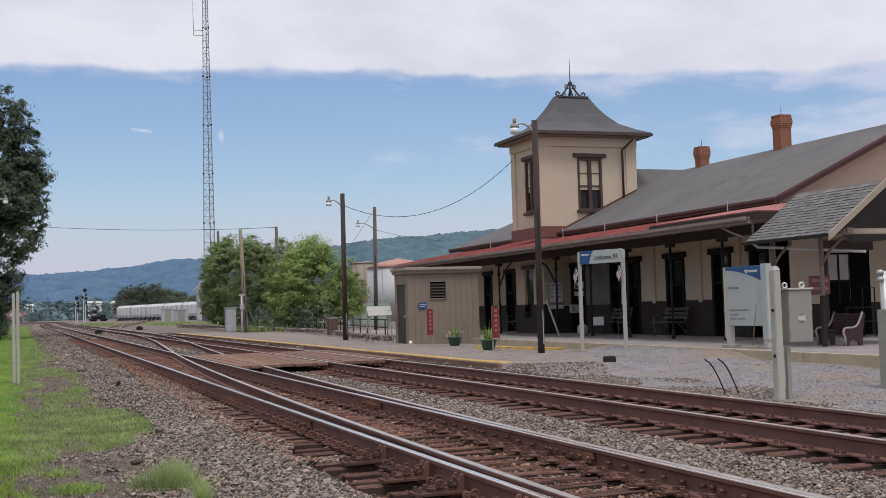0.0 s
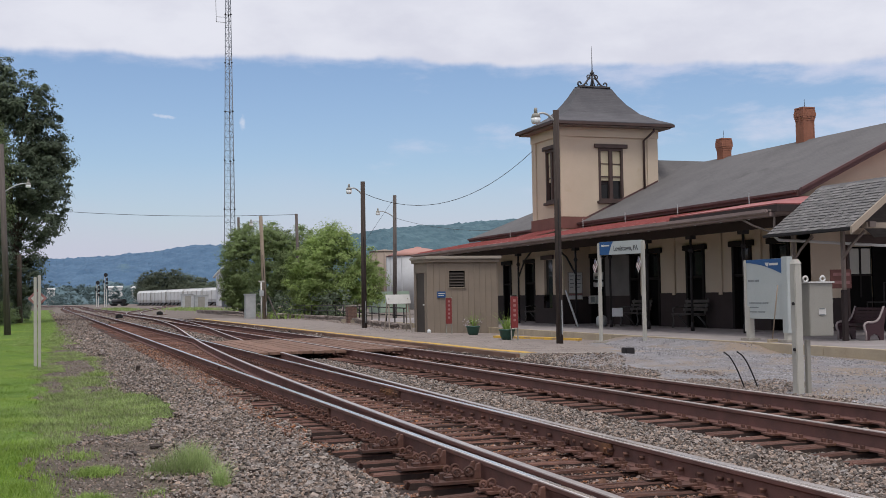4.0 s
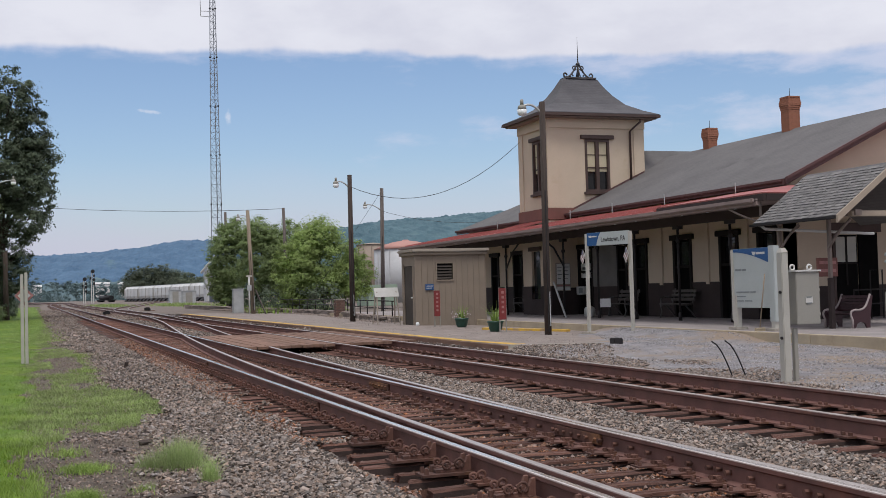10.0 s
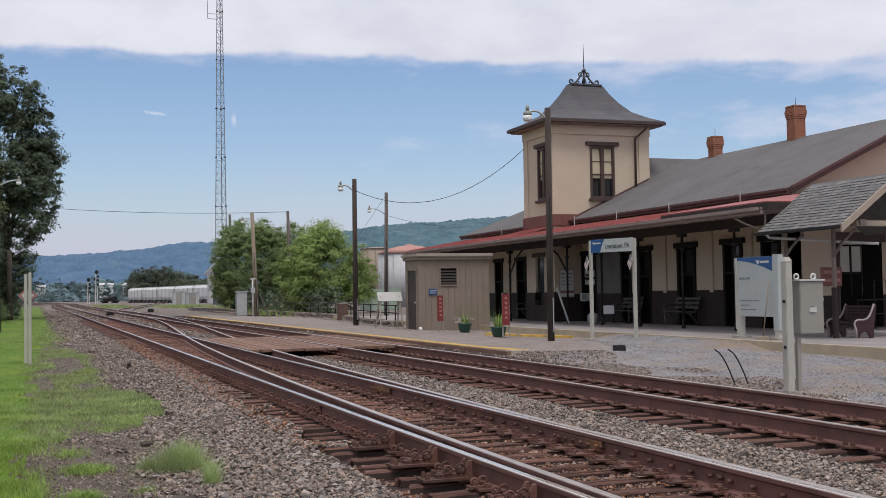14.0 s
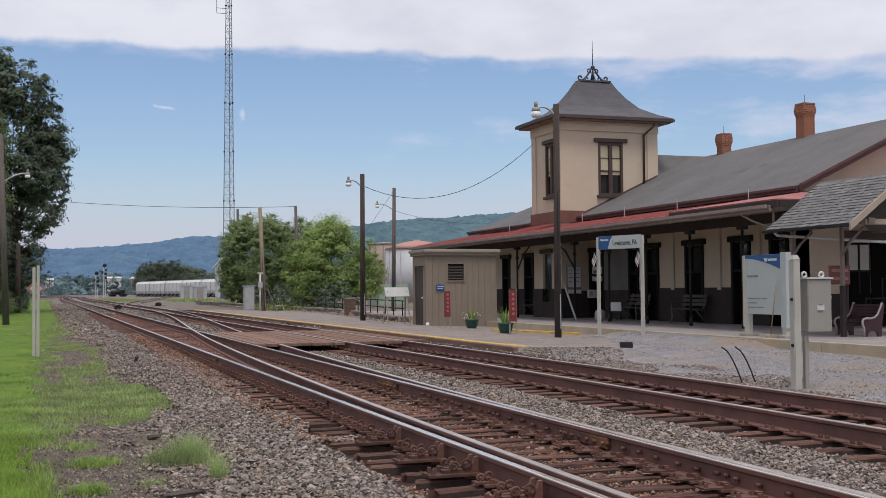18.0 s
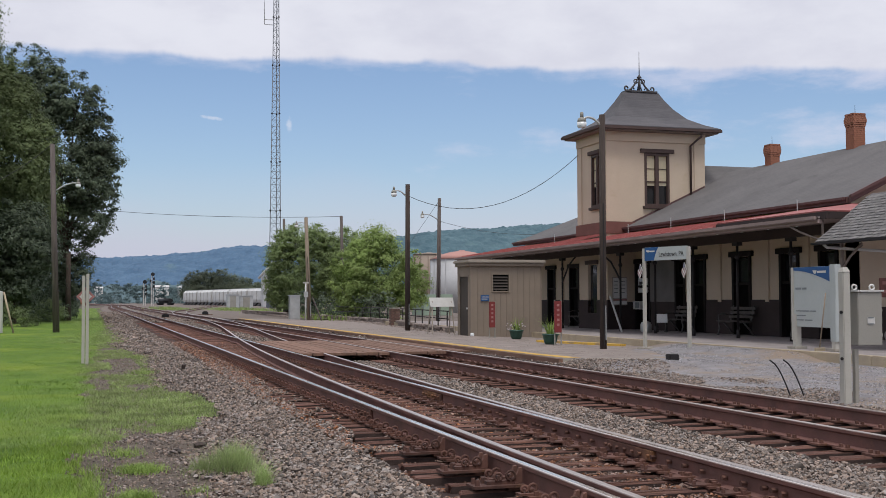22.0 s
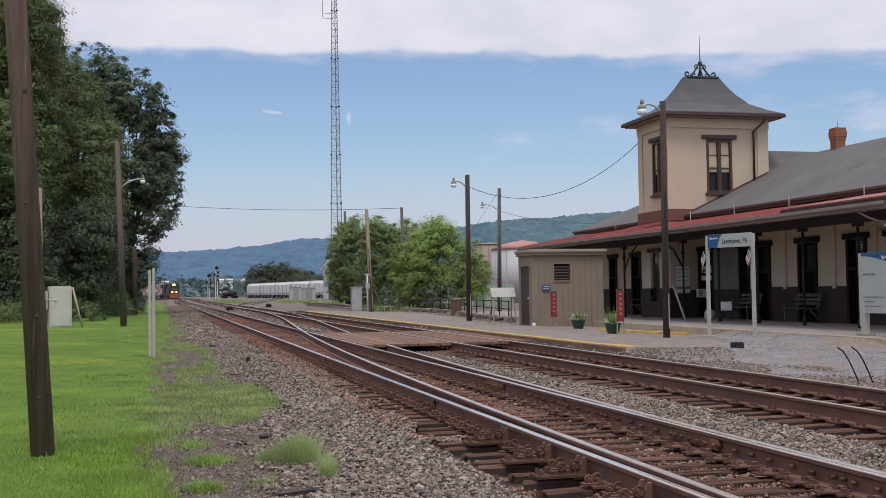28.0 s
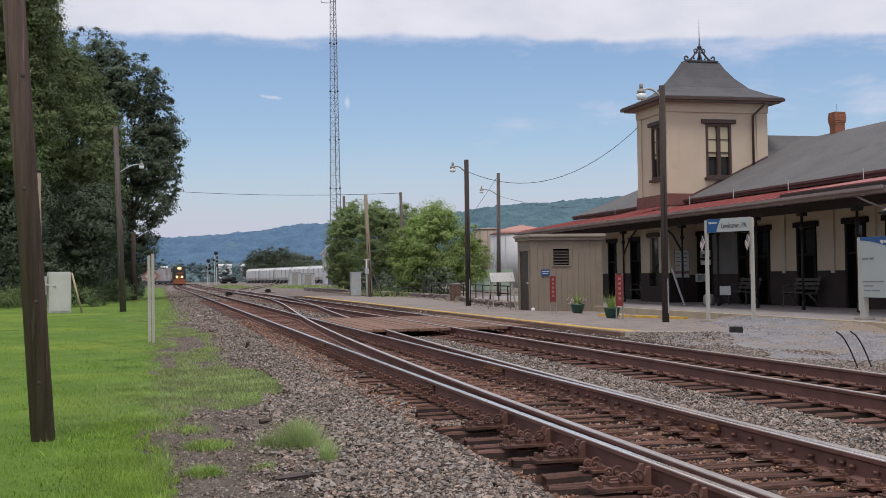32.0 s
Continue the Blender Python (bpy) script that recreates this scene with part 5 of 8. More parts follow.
def canopy():
    """The red metal canopy along the track side, on thin dark posts with brackets."""
    ob = thing("platform_canopy", (0, 0, 0), "long red metal canopy on dark posts along the station", "canopy")
    x0, z0, x1, z1 = 16.2, 3.38, XW - 0.52, 3.86
    y0, y1 = 22.9, 51.0
    rows = spread(27.8, y1, 0.605)
    for a, b in zip(rows[:-1], rows[1:]):
        xt, zt = (TX0 - 0.1, 3.86) if TY0 - 0.1 < (a + b) / 2 < TY1 + 0.1 else (x1, z1)
        bm = bmesh.new()
        slab(bm, [(x0, a, z0), (xt, a, zt), (xt, b, zt), (x0, b, z0)], 0.03)
        slab(bm, [(x0, a, z0 + 0.04), (xt, a, zt + 0.04), (xt, a + 0.03, zt + 0.04), (x0, a + 0.03, z0 + 0.04)], 0.045)
        part("roof_sheet", bm, "red_roof", ob)
    # the raised end with its own hip
    zz = 0.11
    bm = bmesh.new()
    slab(bm, [(x0 + 0.1, y0, z0 + zz), (x1, y0 + 2.6, z1 + 0.05), (x1, 27.8, z1 + 0.05), (x0 + 0.1, 27.8, z0 + zz)], 0.03)
    slab(bm, [(x0 + 0.1, y0, z0 + zz), (28.4, y0, z0 + zz), (28.4, y0 + 2.6, z1 + 0.05), (x1, y0 + 2.6, z1 + 0.05)], 0.03)
    part("end_roof", bm, "red_roof", ob, "red metal hip at the end of the canopy")
    bm = bmesh.new()
    box(bm, x0 + 0.08, x0 + 0.16, y0 - 0.03, 27.8, z0 + zz - 0.2, z0 + zz - 0.035)
    box(bm, x0 + 0.161, 28.4, y0 - 0.04, y0 + 0.02, z0 + zz - 0.2, z0 + zz - 0.035)
    part("end_fascia", bm, "wainscot", ob)
    part("gutter", boxed(x0 - 0.1, x0 - 0.002, y0 + 0.2, y1, z0 - 0.12, z0 - 0.02, 0.02), "fascia", ob, "brown gutter along the canopy edge")
    part("edge_beam", boxed(x0 + 0.03, x0 + 0.15, y0 + 0.2, y1, z0 - 0.19, z0 - 0.08, 0.01), "fascia", ob, "grey-brown beam under the canopy edge")
    part("beam", boxed(17.6, 17.78, y0 + 0.3, y1 - 0.2, 3.05, 3.3), "wainscot", ob)
    part("soffit", boxed(x0 + 0.02, XW - 0.06, y0 + 0.2, TY0 - 0.12, 3.31, 3.35), "soffit", ob, "brown boarded underside of the canopy")
    # Stretch along the gable side, added to keep light off its wall.
    part("soffit", boxed(XW - 0.059, 28.3, y0 + 0.2, GABLE_Y - 0.06, 3.32, 3.36), "soffit", ob)
    part("soffit", boxed(x0 + 0.02, TX0 - 0.12, TY0 - 0.12, TY1 + 0.12, 3.31, 3.35), "soffit", ob)
    part("soffit", boxed(x0 + 0.02, XW - 0.06, TY1 + 0.12, y1, 3.31, 3.35), "soffit", ob)
    for y in (26.4, 29.05, 31.6, 34.1, 36.7, 41.9, 44.5, 47.1, 49.7):
        bm = bmesh.new()
        rod(bm, (17.69, y, 0.3), (17.69, y, 0.55), 0.06, 0.045)
        rod(bm, (17.69, y, 0.55), (17.69, y, 3.05), 0.038)
        turned(bm, [(0.04, 2.55), (0.08, 2.62), (0.04, 2.7)], (17.69, y), 10)
        part("post", bm, "iron", ob, "thin dark iron post")
        part("cap_block", boxed(17.6, 17.78, y - 0.14, y + 0.14, 2.95, 3.049), "iron", ob)
    for y, e in ((36.7, 38.2), (41.9, 40.6)):
        bm = bmesh.new()
        pipe(bm, [(17.69, y, 2.1), (17.69, (y + e) / 2, 2.75), (17.69, e, 3.06)], 0.035)
        part("bracket", bm, "iron", ob, "curved iron bracket")
    bm = bmesh.new()
    rod(bm, (16.42, 23.2, 3.28), (16.42, 23.2, 2.72), 0.03, 0.03, 6)
    pipe(bm, [(16.42, 23.2, 2.78), (16.3, 23.9, 3.02), (16.27, 24.5, 3.26)], 0.028)
    pipe(bm, [(16.42, 23.2, 2.78), (16.9, 23.2, 3.05), (17.3, 23.2, 3.28)], 0.028)
    part("end_strut", bm, "porch_paint", ob, "taupe struts at the canopy's end")
    for y in (27.2, 31.0, 34.4, 37.6, 44.5):
        bm = bmesh.new()
        rod(bm, (18.45, y, 3.78), (18.45, y, 4.14), 0.014, 0.014, 6)
        part("snow_rod", bm, "galv", ob, "thin pale rod on the canopy roof")
    for i in range(22):
        bm = bmesh.new()
        turned(bm, [(0.03, 3.2), (0.04, 3.24), (0.02, 3.31)], (16.6, 24.5 + i * 1.26), 8)
        part("bulb", bm, "lamp_glass", ob, "small bulb under the canopy edge")


def porch():
    """The shingled porch roof at the gable end."""
    ob = thing("shingled_porch", (0, 0, 0), "porch with a grey shingle gable roof and tan brackets", "porch")
    x0, z0 = 16.0, 2.74
    rx, rz = 17.54, 3.9
    y0, y1 = 19.9, 22.87
    for s in (0, 1):
        bm = bmesh.new()
        if s == 0:
            slab(bm, [(x0, y0, z0), (rx, y0, rz), (rx, y1, rz), (x0, y1, z0)], 0.08)
        else:
            slab(bm, [(rx, y0, rz), (2 * rx - x0, y0, z0), (2 * rx - x0, y1, z0), (rx, y1, rz)], 0.08)
        part("roof_slope", bm, "slate", ob)
    # courses of shingles on the slope that shows
    rnd = random.Random(12)
    slope = math.atan2(rz - z0, rx - x0)
    length = math.hypot(rz - z0, rx - x0)
    course = 0.115
    n = int(length / course)
    verts, faces = [], []
    for i in range(n):
        y = y0 - 0.02 - rnd.uniform(0, 0.2)
        while y < y1:
            w = rnd.uniform(0.1, 0.22)
            a, b = max(y, y0 - 0.02), min(y + w, y1 + 0.02)
            d0, d1 = i * course - 0.02, (i + 1) * course
            o = len(verts)
            h0, h1 = 0.013 + rnd.choice((0.0, 0.009)) + rnd.uniform(0, 0.003), 0.005
            for d, h in ((d0, 0.003), (d0, h0), (d1, h1)):
                px, pz = x0 + d * math.cos(slope) - h * math.sin(slope), z0 + d * math.sin(slope) + h * math.cos(slope)
                verts += [(px, a + 0.006, pz), (px, b - 0.006, pz)]
            faces += [(o, o + 2, o + 3, o + 1), (o + 2, o + 4, o + 5, o + 3)]
            y += w
    sh = new("shingles", arrays("shingles", verts, faces, "shingle"))
    sh.parent = ob
    sh["kind"] = "stuff"
    bm = bmesh.new()
    slab(bm, [(x0 - 0.1, y0 - 0.06, z0 - 0.16), (rx, y0 - 0.06, rz - 0.1), (rx, y0 - 0.06, rz + 0.05), (x0 - 0.1, y0 - 0.06, z0 - 0.0)], -0.055)
    part("rake_board", bm, "shaded_tan", ob, "cream board along the porch gable, toned down with shade")
    bm = bmesh.new()
    slab(bm, [(rx, y0 - 0.06, rz - 0.14), (2 * rx - x0 + 0.1, y0 - 0.06, z0 - 0.2), (2 * rx - x0 + 0.1, y0 - 0.06, z0), (rx, y0 - 0.06, rz + 0.05)], -0.055)
    part("rake_board", bm, "shaded_tan", ob)
    part("tie_beam", boxed(x0 + 0.45, 2 * rx - x0 - 0.4, y0 + 0.1, y0 + 0.25, z0 - 0.02, z0 + 0.1, 0.01), "shaded_tan", ob, "cream tie beam toned down with shade")
    part("gutter", boxed(x0 - 0.09, x0 - 0.02, y0 - 0.05, y1 + 0.1, z0 - 0.08, z0 - 0.02, 0.015), "iron", ob)
    for y in (y0 + 1.05, y1 - 0.15):
        part("post", boxed(16.58, 16.66, y, y + 0.08, 0.3, z0 + 0.0, 0.01), "porch_paint", ob, "square porch post")
        part("post_foot", boxed(16.57, 16.67, y - 0.01, y + 0.09, 0.3, 1.42), "wainscot", ob)
        bm = bmesh.new()
        pipe(bm, [(16.6, y + 0.07, 2.05), (16.6, y - 0.3, 2.4), (16.6, y - 0.7, 2.68)], 0.028)
        pipe(bm, [(16.6, y + 0.07, 2.05), (16.85, y + 0.07, 2.4), (17.2, y + 0.07, 2.68)], 0.028)
        part("bracket", bm, "porch_paint", ob)
    part("plate", boxed(16.5, 16.66, y0 + 0.05, y1, z0 + 0.001, z0 + 0.12), "porch_paint", ob)
    bm = bmesh.new()
    pipe(bm, [(16.0, 22.6, 2.68), (16.1, 22.6, 2.6), (19.2, 22.6, 2.46)], 0.035)
    part("downpipe", bm, "white", ob, "white downpipe below the porch eave")


def chimney(at, w, h, label):
    ob = thing("brick_chimney", at, label, "chimney", "chimneys")
    part("core", boxed(-w / 2 + 0.006, w / 2 - 0.006, -w / 2 + 0.006, w / 2 - 0.006, -0.8, h - 0.02), "mortar", ob)
    rnd = random.Random(2)
    bl, bh = w / 3, 0.066
    me = finish("brick", boxed(-bl / 2 + 0.003, bl / 2 - 0.003, 0, 0.05, 0.0025, bh - 0.0025), "brick")
    z, k = -0.5, 0
    while z < h - 0.001:
        grow = 0.0
        if z > h - 0.45:
            grow = min(0.014 * (1 + int((z - h + 0.45) / bh)), 0.042)
            if z > h - 0.14:
                grow = 0.03 if z < h - 0.07 else 0.018
        hw = w / 2 + grow
        s = 2 * hw / w
        for side in range(4):
            for i in range(3):
                off = (i - 1) * bl * s + (bl * 0.25 if k % 2 else -bl * 0.25) * 0.4
                share("brick", me, ob, pose(0, 0, z, 0, 0, 90 * side) @ Matrix.Translation((off, -hw, 0)) @ Matrix.Diagonal((s, 1, 1, 1)))
        z += bh
        k += 1
    part("cap", boxed(-w / 2 - 0.03, w / 2 + 0.03, -w / 2 - 0.03, w / 2 + 0.03, h - 0.01, h + 0.05, 0.01), "brick", ob)
    bm = bmesh.new()
    rod(bm, (0, 0, h), (0, 0, h + 0.35), 0.012, 0.006, 5)
    part("lightning_rod", bm, "iron", ob)


station()
canopy()
porch()
chimney((RIDGE_X, 36.9, RIDGE_Z - 0.05), 0.37, 0.7, "short brick chimney with a corbelled top on the ridge")
chimney((RIDGE_X, 32.05, RIDGE_Z - 0.05), 0.42, 1.08, "taller brick chimney with a corbelled top on the ridge")


# ---- things on the platform ----
def utility_shed():
    ob = thing("utility_shed", (12.3, 37.1, 0.12), "small taupe metal-clad shed with a pale flat roof edge", "shed")
    w, d, h = 2.58, 1.5, 2.55
    bm = bmesh.new()
    wall_plate(bm, "x", 0, 0.06, 0, w, 0, h, [(0.78, 1.36, 1.6, 2.16)])
    wall_plate(bm, "y", 0, 0.06, 0.061, d, 0, h, [(0.25, 1.25, 0.02, 2.1)])
    box(bm, w - 0.06, w, 0.061, d, 0, h)
    box(bm, 0.061, w - 0.061, d - 0.06, d, 0, h)
    part("cladding", bm, "shed", ob)
    me = finish("batten", boxed(-0.012, 0.012, -0.022, -0.001, 0.05, h - 0.02), "shed")
    for i in range(13):
        x = 0.03 + i * (w - 0.06) / 12
        if 0.76 < x < 1.38:
            share("batten", me, ob, pose(x, 0, 0) @ Matrix.Diagonal((1, 1, 0.62, 1)))
        else:
            share("batten", me, ob, pose(x, 0, 0))
    part("corner_trim", boxed(-0.02, 0.05, -0.026, -0.001, 0, h), "shed", ob)
    part("roof_edge", boxed(-0.13, w + 0.1, -0.17, d + 0.12, h, h + 0.12, 0.03), "shed_trim", ob, "pale roof edge")
    part("roof_trim", boxed(-0.08, w + 0.05, -0.1, d + 0.06, h - 0.1, h - 0.001, 0.01), "shed", ob)
    door = part("door", boxed(0.015, 0.05, 0.28, 1.22, 0.03, 2.08), "shed_dark", ob, "plain door in shade-darkened taupe")
    part("door_frame", boxed(-0.02, 0.005, 0.2, 0.28, 0.0, 2.16), "shed", door)
    part("door_frame", boxed(-0.02, 0.005, 1.22, 1.3, 0.0, 2.16), "shed", door)
    bm = bmesh.new()
    rod(bm, (-0.05, 0.36, 1.0), (0.02, 0.36, 1.0), 0.03)
    part("handle", bm, "galv", door, "steel door knob")
    vent = part("louvre_vent", boxed(0.78, 1.36, 0.045, 0.055, 1.6, 2.16), "void", ob, "slatted wall vent")
    for i in range(5):
        bm = bmesh.new()
        z = 1.64 + i * 0.1
        slab(bm, [(0.8, -0.02, z), (1.34, -0.02, z), (1.34, 0.04, z + 0.07), (0.8, 0.04, z + 0.07)], 0.012)
        part("slat", bm, "shed_dark", vent)
    bm = bmesh.new()
    for q in ((0.74, 0.78, 1.56, 2.2), (1.36, 1.4, 1.56, 2.2), (0.781, 1.359, 1.56, 1.6), (0.781, 1.359, 2.16, 2.2)):
        box(bm, q[0], q[1], -0.04, 0.0, q[2], q[3])
    part("vent_frame", bm, "shed", vent)
    sg = part("notice", boxed(0.34, 0.64, -0.045, -0.028, 1.25, 1.46, 0.004), "blue", ob, "small blue notice with white lines")
    for i, l in enumerate((0.24, 0.2)):
        part("line", boxed(0.38, 0.38 + l, -0.05, -0.046, 1.38 - i * 0.07, 1.405 - i * 0.07), "white", sg)
    bm = bmesh.new()
    turned(bm, [(0.04, 0.04), (0.07, 0.08), (0.06, 0.16), (0.02, 0.18)], (0.0, -0.12), 10)
    part("floor_lamp", bm, "lamp_glass", ob, "small pale fitting at the door")


utility_shed()


def flower_pot(at, tall, flowers, label):
    ob = thing("flower_pot", at, label, "plant pot", "flower pots")
    bm = bmesh.new()
    turned(bm, [(0.14, 0.0), (0.185, 0.1), (0.21, 0.24), (0.23, 0.25), (0.23, 0.29), (0.2, 0.29), (0.19, 0.27)], seg=18)
    part("pot", bm, "pot", ob, "green glazed pot")
    part("soil", boxed(-0.13, 0.13, -0.13, 0.13, 0.22, 0.265), "earth", ob)
    rnd = random.Random(int(at[1] * 100))
    bm = bmesh.new()
    for i in range(46):
        a, lean, l = rnd.uniform(0, 6.28), rnd.uniform(0.1, 1.0), rnd.uniform(0.25, tall + 0.1)
        p = Vector((0.08 * math.cos(a), 0.08 * math.sin(a), 0.255))
        side = Vector((-math.sin(a), math.cos(a), 0)) * 0.012
        last = None
        for k in range(4):
            u = k / 3
            q = p + Vector((math.cos(a) * lean * l * u ** 1.6, math.sin(a) * lean * l * u ** 1.6, l * u * (1 - 0.3 * lean * u)))
            pair = (bm.verts.new(q - side * (1.05 - u)), bm.verts.new(q + side * (1.05 - u)))
            if last:
                bm.faces.new((*last, pair[1], pair[0]))
            last = pair
    part("leaves", bm, "weed", ob, "spiky green leaves")
    if flowers:
        bm = bmesh.new()
        for i in range(26):
            a, r = rnd.uniform(0, 6.28), rnd.uniform(0.12, 0.38)
            c = Vector((r * math.cos(a), r * math.sin(a), rnd.uniform(0.28, 0.5)))
            s = 0.022
            v = [bm.verts.new(c + Vector(o) * s) for o in ((1, 0, 0), (-1, 0, 0), (0, 1, 0), (0, -1, 0), (0, 0, 1), (0, 0, -1))]
            for f in ((0, 2, 4), (2, 1, 4), (1, 3, 4), (3, 0, 4), (2, 0, 5), (1, 2, 5), (3, 1, 5), (0, 3, 5)):
                bm.faces.new([v[j] for j in f])
        part("blossoms", bm, "flower", ob, "small pale pink blossoms")


flower_pot((12.85, 34.2, platform_z(12.85)), 0.5, True, "green pot with spiky leaves and trailing pale flowers")
flower_pot((11.9, 29.05, platform_z(11.84)), 0.55, False, "green pot with a spiky plant on the platform")


def marker_post(at, h, label):
    """A red lettered panel on two steel posts."""
    ob = thing("red_marker_sign", at, label, "sign", "red marker signs")
    for x in (-0.075, 0.11):
        part("post", boxed(x - 0.016, x + 0.016, -0.004, 0.03, 0, h, 0.005), "cabinet", ob)
    pl = part("panel", boxed(-0.1, 0.1, -0.05, -0.005, 0.34, h - 0.02, 0.006), "redsign", ob, "upright red panel with pale marks")
    for i in range(5):
        z = h - 0.13 - i * 0.13
        part("mark", boxed(-0.035, 0.035, -0.056, -0.051, z - 0.035, z + 0.03), "faded_mark", pl)


marker_post((12.31, 35.0, platform_z(12.31)), 1.19, "narrow red panel with pale marks beside the shed")
marker_post((11.86, 28.45, platform_z(11.86)), 1.2, "narrow red panel with pale marks beside a flower pot")


def mark_lines(parent, rows, mat, plane):
    """Writing too small to read, as bars; rows: (start, end, height of bar, level)."""
    for a, b, h, z in rows:
        part("text_bar", plane(a, b, z, z + h), mat, parent)


def lettering(name, text, size, mat, parent, m, label):
    cu = bpy.data.curves.new(name, "FONT")
    cu.body, cu.size, cu.extrude, cu.align_x, cu.align_y = text, size, 0.003, "CENTER", "CENTER"
    tmp = bpy.data.objects.new(name, cu)
    scene.collection.objects.link(tmp)
    bpy.context.view_layer.update()
    me = bpy.data.meshes.new_from_object(tmp.evaluated_get(bpy.context.evaluated_depsgraph_get()))
    bpy.data.objects.remove(tmp)
    me.materials.clear()
    me.materials.append(M[mat])
    ob = new(name, me)
    ob.parent = parent
    ob.matrix_basis = m
    return tagged(ob, label)


def flag(at, parent):
    """A small striped flag drooping from a post."""
    bm = bmesh.new()
    for i in range(7):
        z = -0.035 * i
        slab(bm, [(0.0, 0.02 * math.sin(i), z), (0.15, -0.05, z - 0.1), (0.15, -0.05, z - 0.135), (0.0, 0.02 * math.sin(i), z - 0.035)], 0.004, i % 2)
    slab(bm, [(0.0, -0.012, 0.0), (0.06, -0.04, -0.04), (0.06, -0.04, -0.13), (0.0, -0.012, -0.1)], 0.004, 2)
    ob = part("small_flag", bm, ["white", "faded_stripe", "faded_field"], parent, "small faded striped flag hung on the post")
    ob.matrix_basis = at


def station_sign():
    a, b = Vector((13.6, 26.8, 0.13)), Vector((14.1, 25.4, 0.13))
    d = b - a
    yaw = math.degrees(math.atan2(d.y, d.x))
    w = d.length
    ob = thing("station_sign", pose(*a, 0, 0, yaw), "station name board in grey and blue on two cream posts", "sign")
    for x in (0, w):
        part("post", boxed(x - 0.04, x + 0.04, -0.04, 0.04, -0.1, 2.6, 0.008), "signpost", ob)
        part("footing", boxed(x - 0.16, x + 0.16, -0.16, 0.16, -0.12, 0.06, 0.02), "concrete", ob)
    bd = part("board", boxed(0.041, w - 0.041, -0.03, 0.03, 2.28, 2.62, 0.004), "signgrey", ob, "grey name board")
    bm = bmesh.new()
    slab(bm, [(0.042, -0.034, 2.282), (0.36, -0.034, 2.282), (0.39, -0.034, 2.38), (0.45, -0.034, 2.53), (0.52, -0.034, 2.618), (0.042, -0.034, 2.618)], 0.003)
    part("blue_field", bm, "blue", bd, "blue corner of the board")
    bm = bmesh.new()
    slab(bm, [(0.1, -0.04, 2.545), (0.12, -0.04, 2.5), (0.2, -0.04, 2.49), (0.19, -0.04, 2.545)], 0.004)
    box(bm, 0.21, 0.39, -0.04, -0.036, 2.5, 2.535)
    part("emblem", bm, "white", bd)
    lettering("lettering", "Lewistown, PA", 0.2, "ink", bd, pose(0.94, -0.035, 2.43, 90, 0, 0) @ Matrix.Diagonal((0.68, 0.92, 1, 1)), "dark lettering")
    for x in (0, w):
        flag(pose(x - 0.07, -0.07, 2.2, 0, 22, 0) @ Matrix.Diagonal((1.15, 1, 1.05, 1)), ob)


station_sign()


def info_sign():
    a, b = Vector((15.2, 22.55, 0.3)), Vector((15.2, 21.05, 0.3))
    ob = thing("information_sign", pose(*a, 0, 0, -90), "large pale grey station sign with a blue top and small text", "sign")
    w = (b - a).length
    h = 1.83
    for x in (0.06, w - 0.02):
        part("post", boxed(x - 0.07, x + 0.07, -0.07, 0.07, 0, 0.78, 0.01), "signpost", ob)
        part("footing", boxed(x - 0.16, x + 0.16, -0.16, 0.16, 0, 0.06, 0.01), "concrete", ob)
    part("edge_post", boxed(w - 0.12, w + 0.08, -0.075, 0.075, 0.2, h + 0.03, 0.01), "signgrey", ob)
    part("edge_post", boxed(-0.05, 0.03, -0.075, 0.075, 0.2, h, 0.01), "signpost", ob)
    bd = part("board", boxed(0.031, w - 0.121, -0.05, 0.05, 0.5, h, 0.004), "signgrey", ob, "pale grey board")
    bm = bmesh.new()
    x1 = w - 0.125
    pts = [(0.033, -0.054, h - 0.003)]
    for i in range(9):
        u = i / 8
        pts.append((0.033 + (x1 - 0.033) * u, -0.054, h - 0.07 - 0.27 * u ** 1.7))
    pts.append((x1, -0.054, h - 0.003))
    slab(bm, pts, 0.003)
    part("blue_field", bm, "blue", bd, "blue field with a curved lower edge")
    bm = bmesh.new()
    slab(bm, [(0.76, -0.06, h - 0.08), (0.8, -0.06, h - 0.15), (0.86, -0.06, h - 0.17), (0.91, -0.06, h - 0.085)], 0.004)
    part("emblem", bm, "white", bd)
    part("emblem", boxed(0.92, 1.24, -0.06, -0.056, h - 0.145, h - 0.095), "white", bd)
    plane = lambda p, q, z0, z1: boxed(p, q, -0.055, -0.051, z0, z1)
    mark_lines(bd, [(0.1, 0.32, 0.045, h - 0.5), (0.35, 0.52, 0.045, h - 0.5)], "inkgrey", plane)
    mark_lines(bd, [(0.12, 0.6, 0.025, 0.84), (0.63, 0.85, 0.025, 0.84), (0.12, 0.48, 0.025, 0.74), (0.12, 0.4, 0.025, 0.64), (0.44, 0.72, 0.025, 0.64)], "inkgrey", plane)


info_sign()


def broom():
    ob = thing("push_broom", pose(14.95, 21.3, 0.3, 0, 0, 20), "wooden push broom leaning beside the sign", "broom")
    bm = bmesh.new()
    rod(bm, (0, 0, 0.08), (0.1, -0.1, 1.25), 0.014)
    part("handle", bm, "pole_pale", ob)
    part("head", boxed(-0.17, 0.17, -0.03, 0.03, 0.04, 0.075, 0.008), "kerbstone", ob)
    part("bristles", boxed(-0.16, 0.16, -0.026, 0.026, 0.0, 0.04), "kerbstone", ob)


broom()


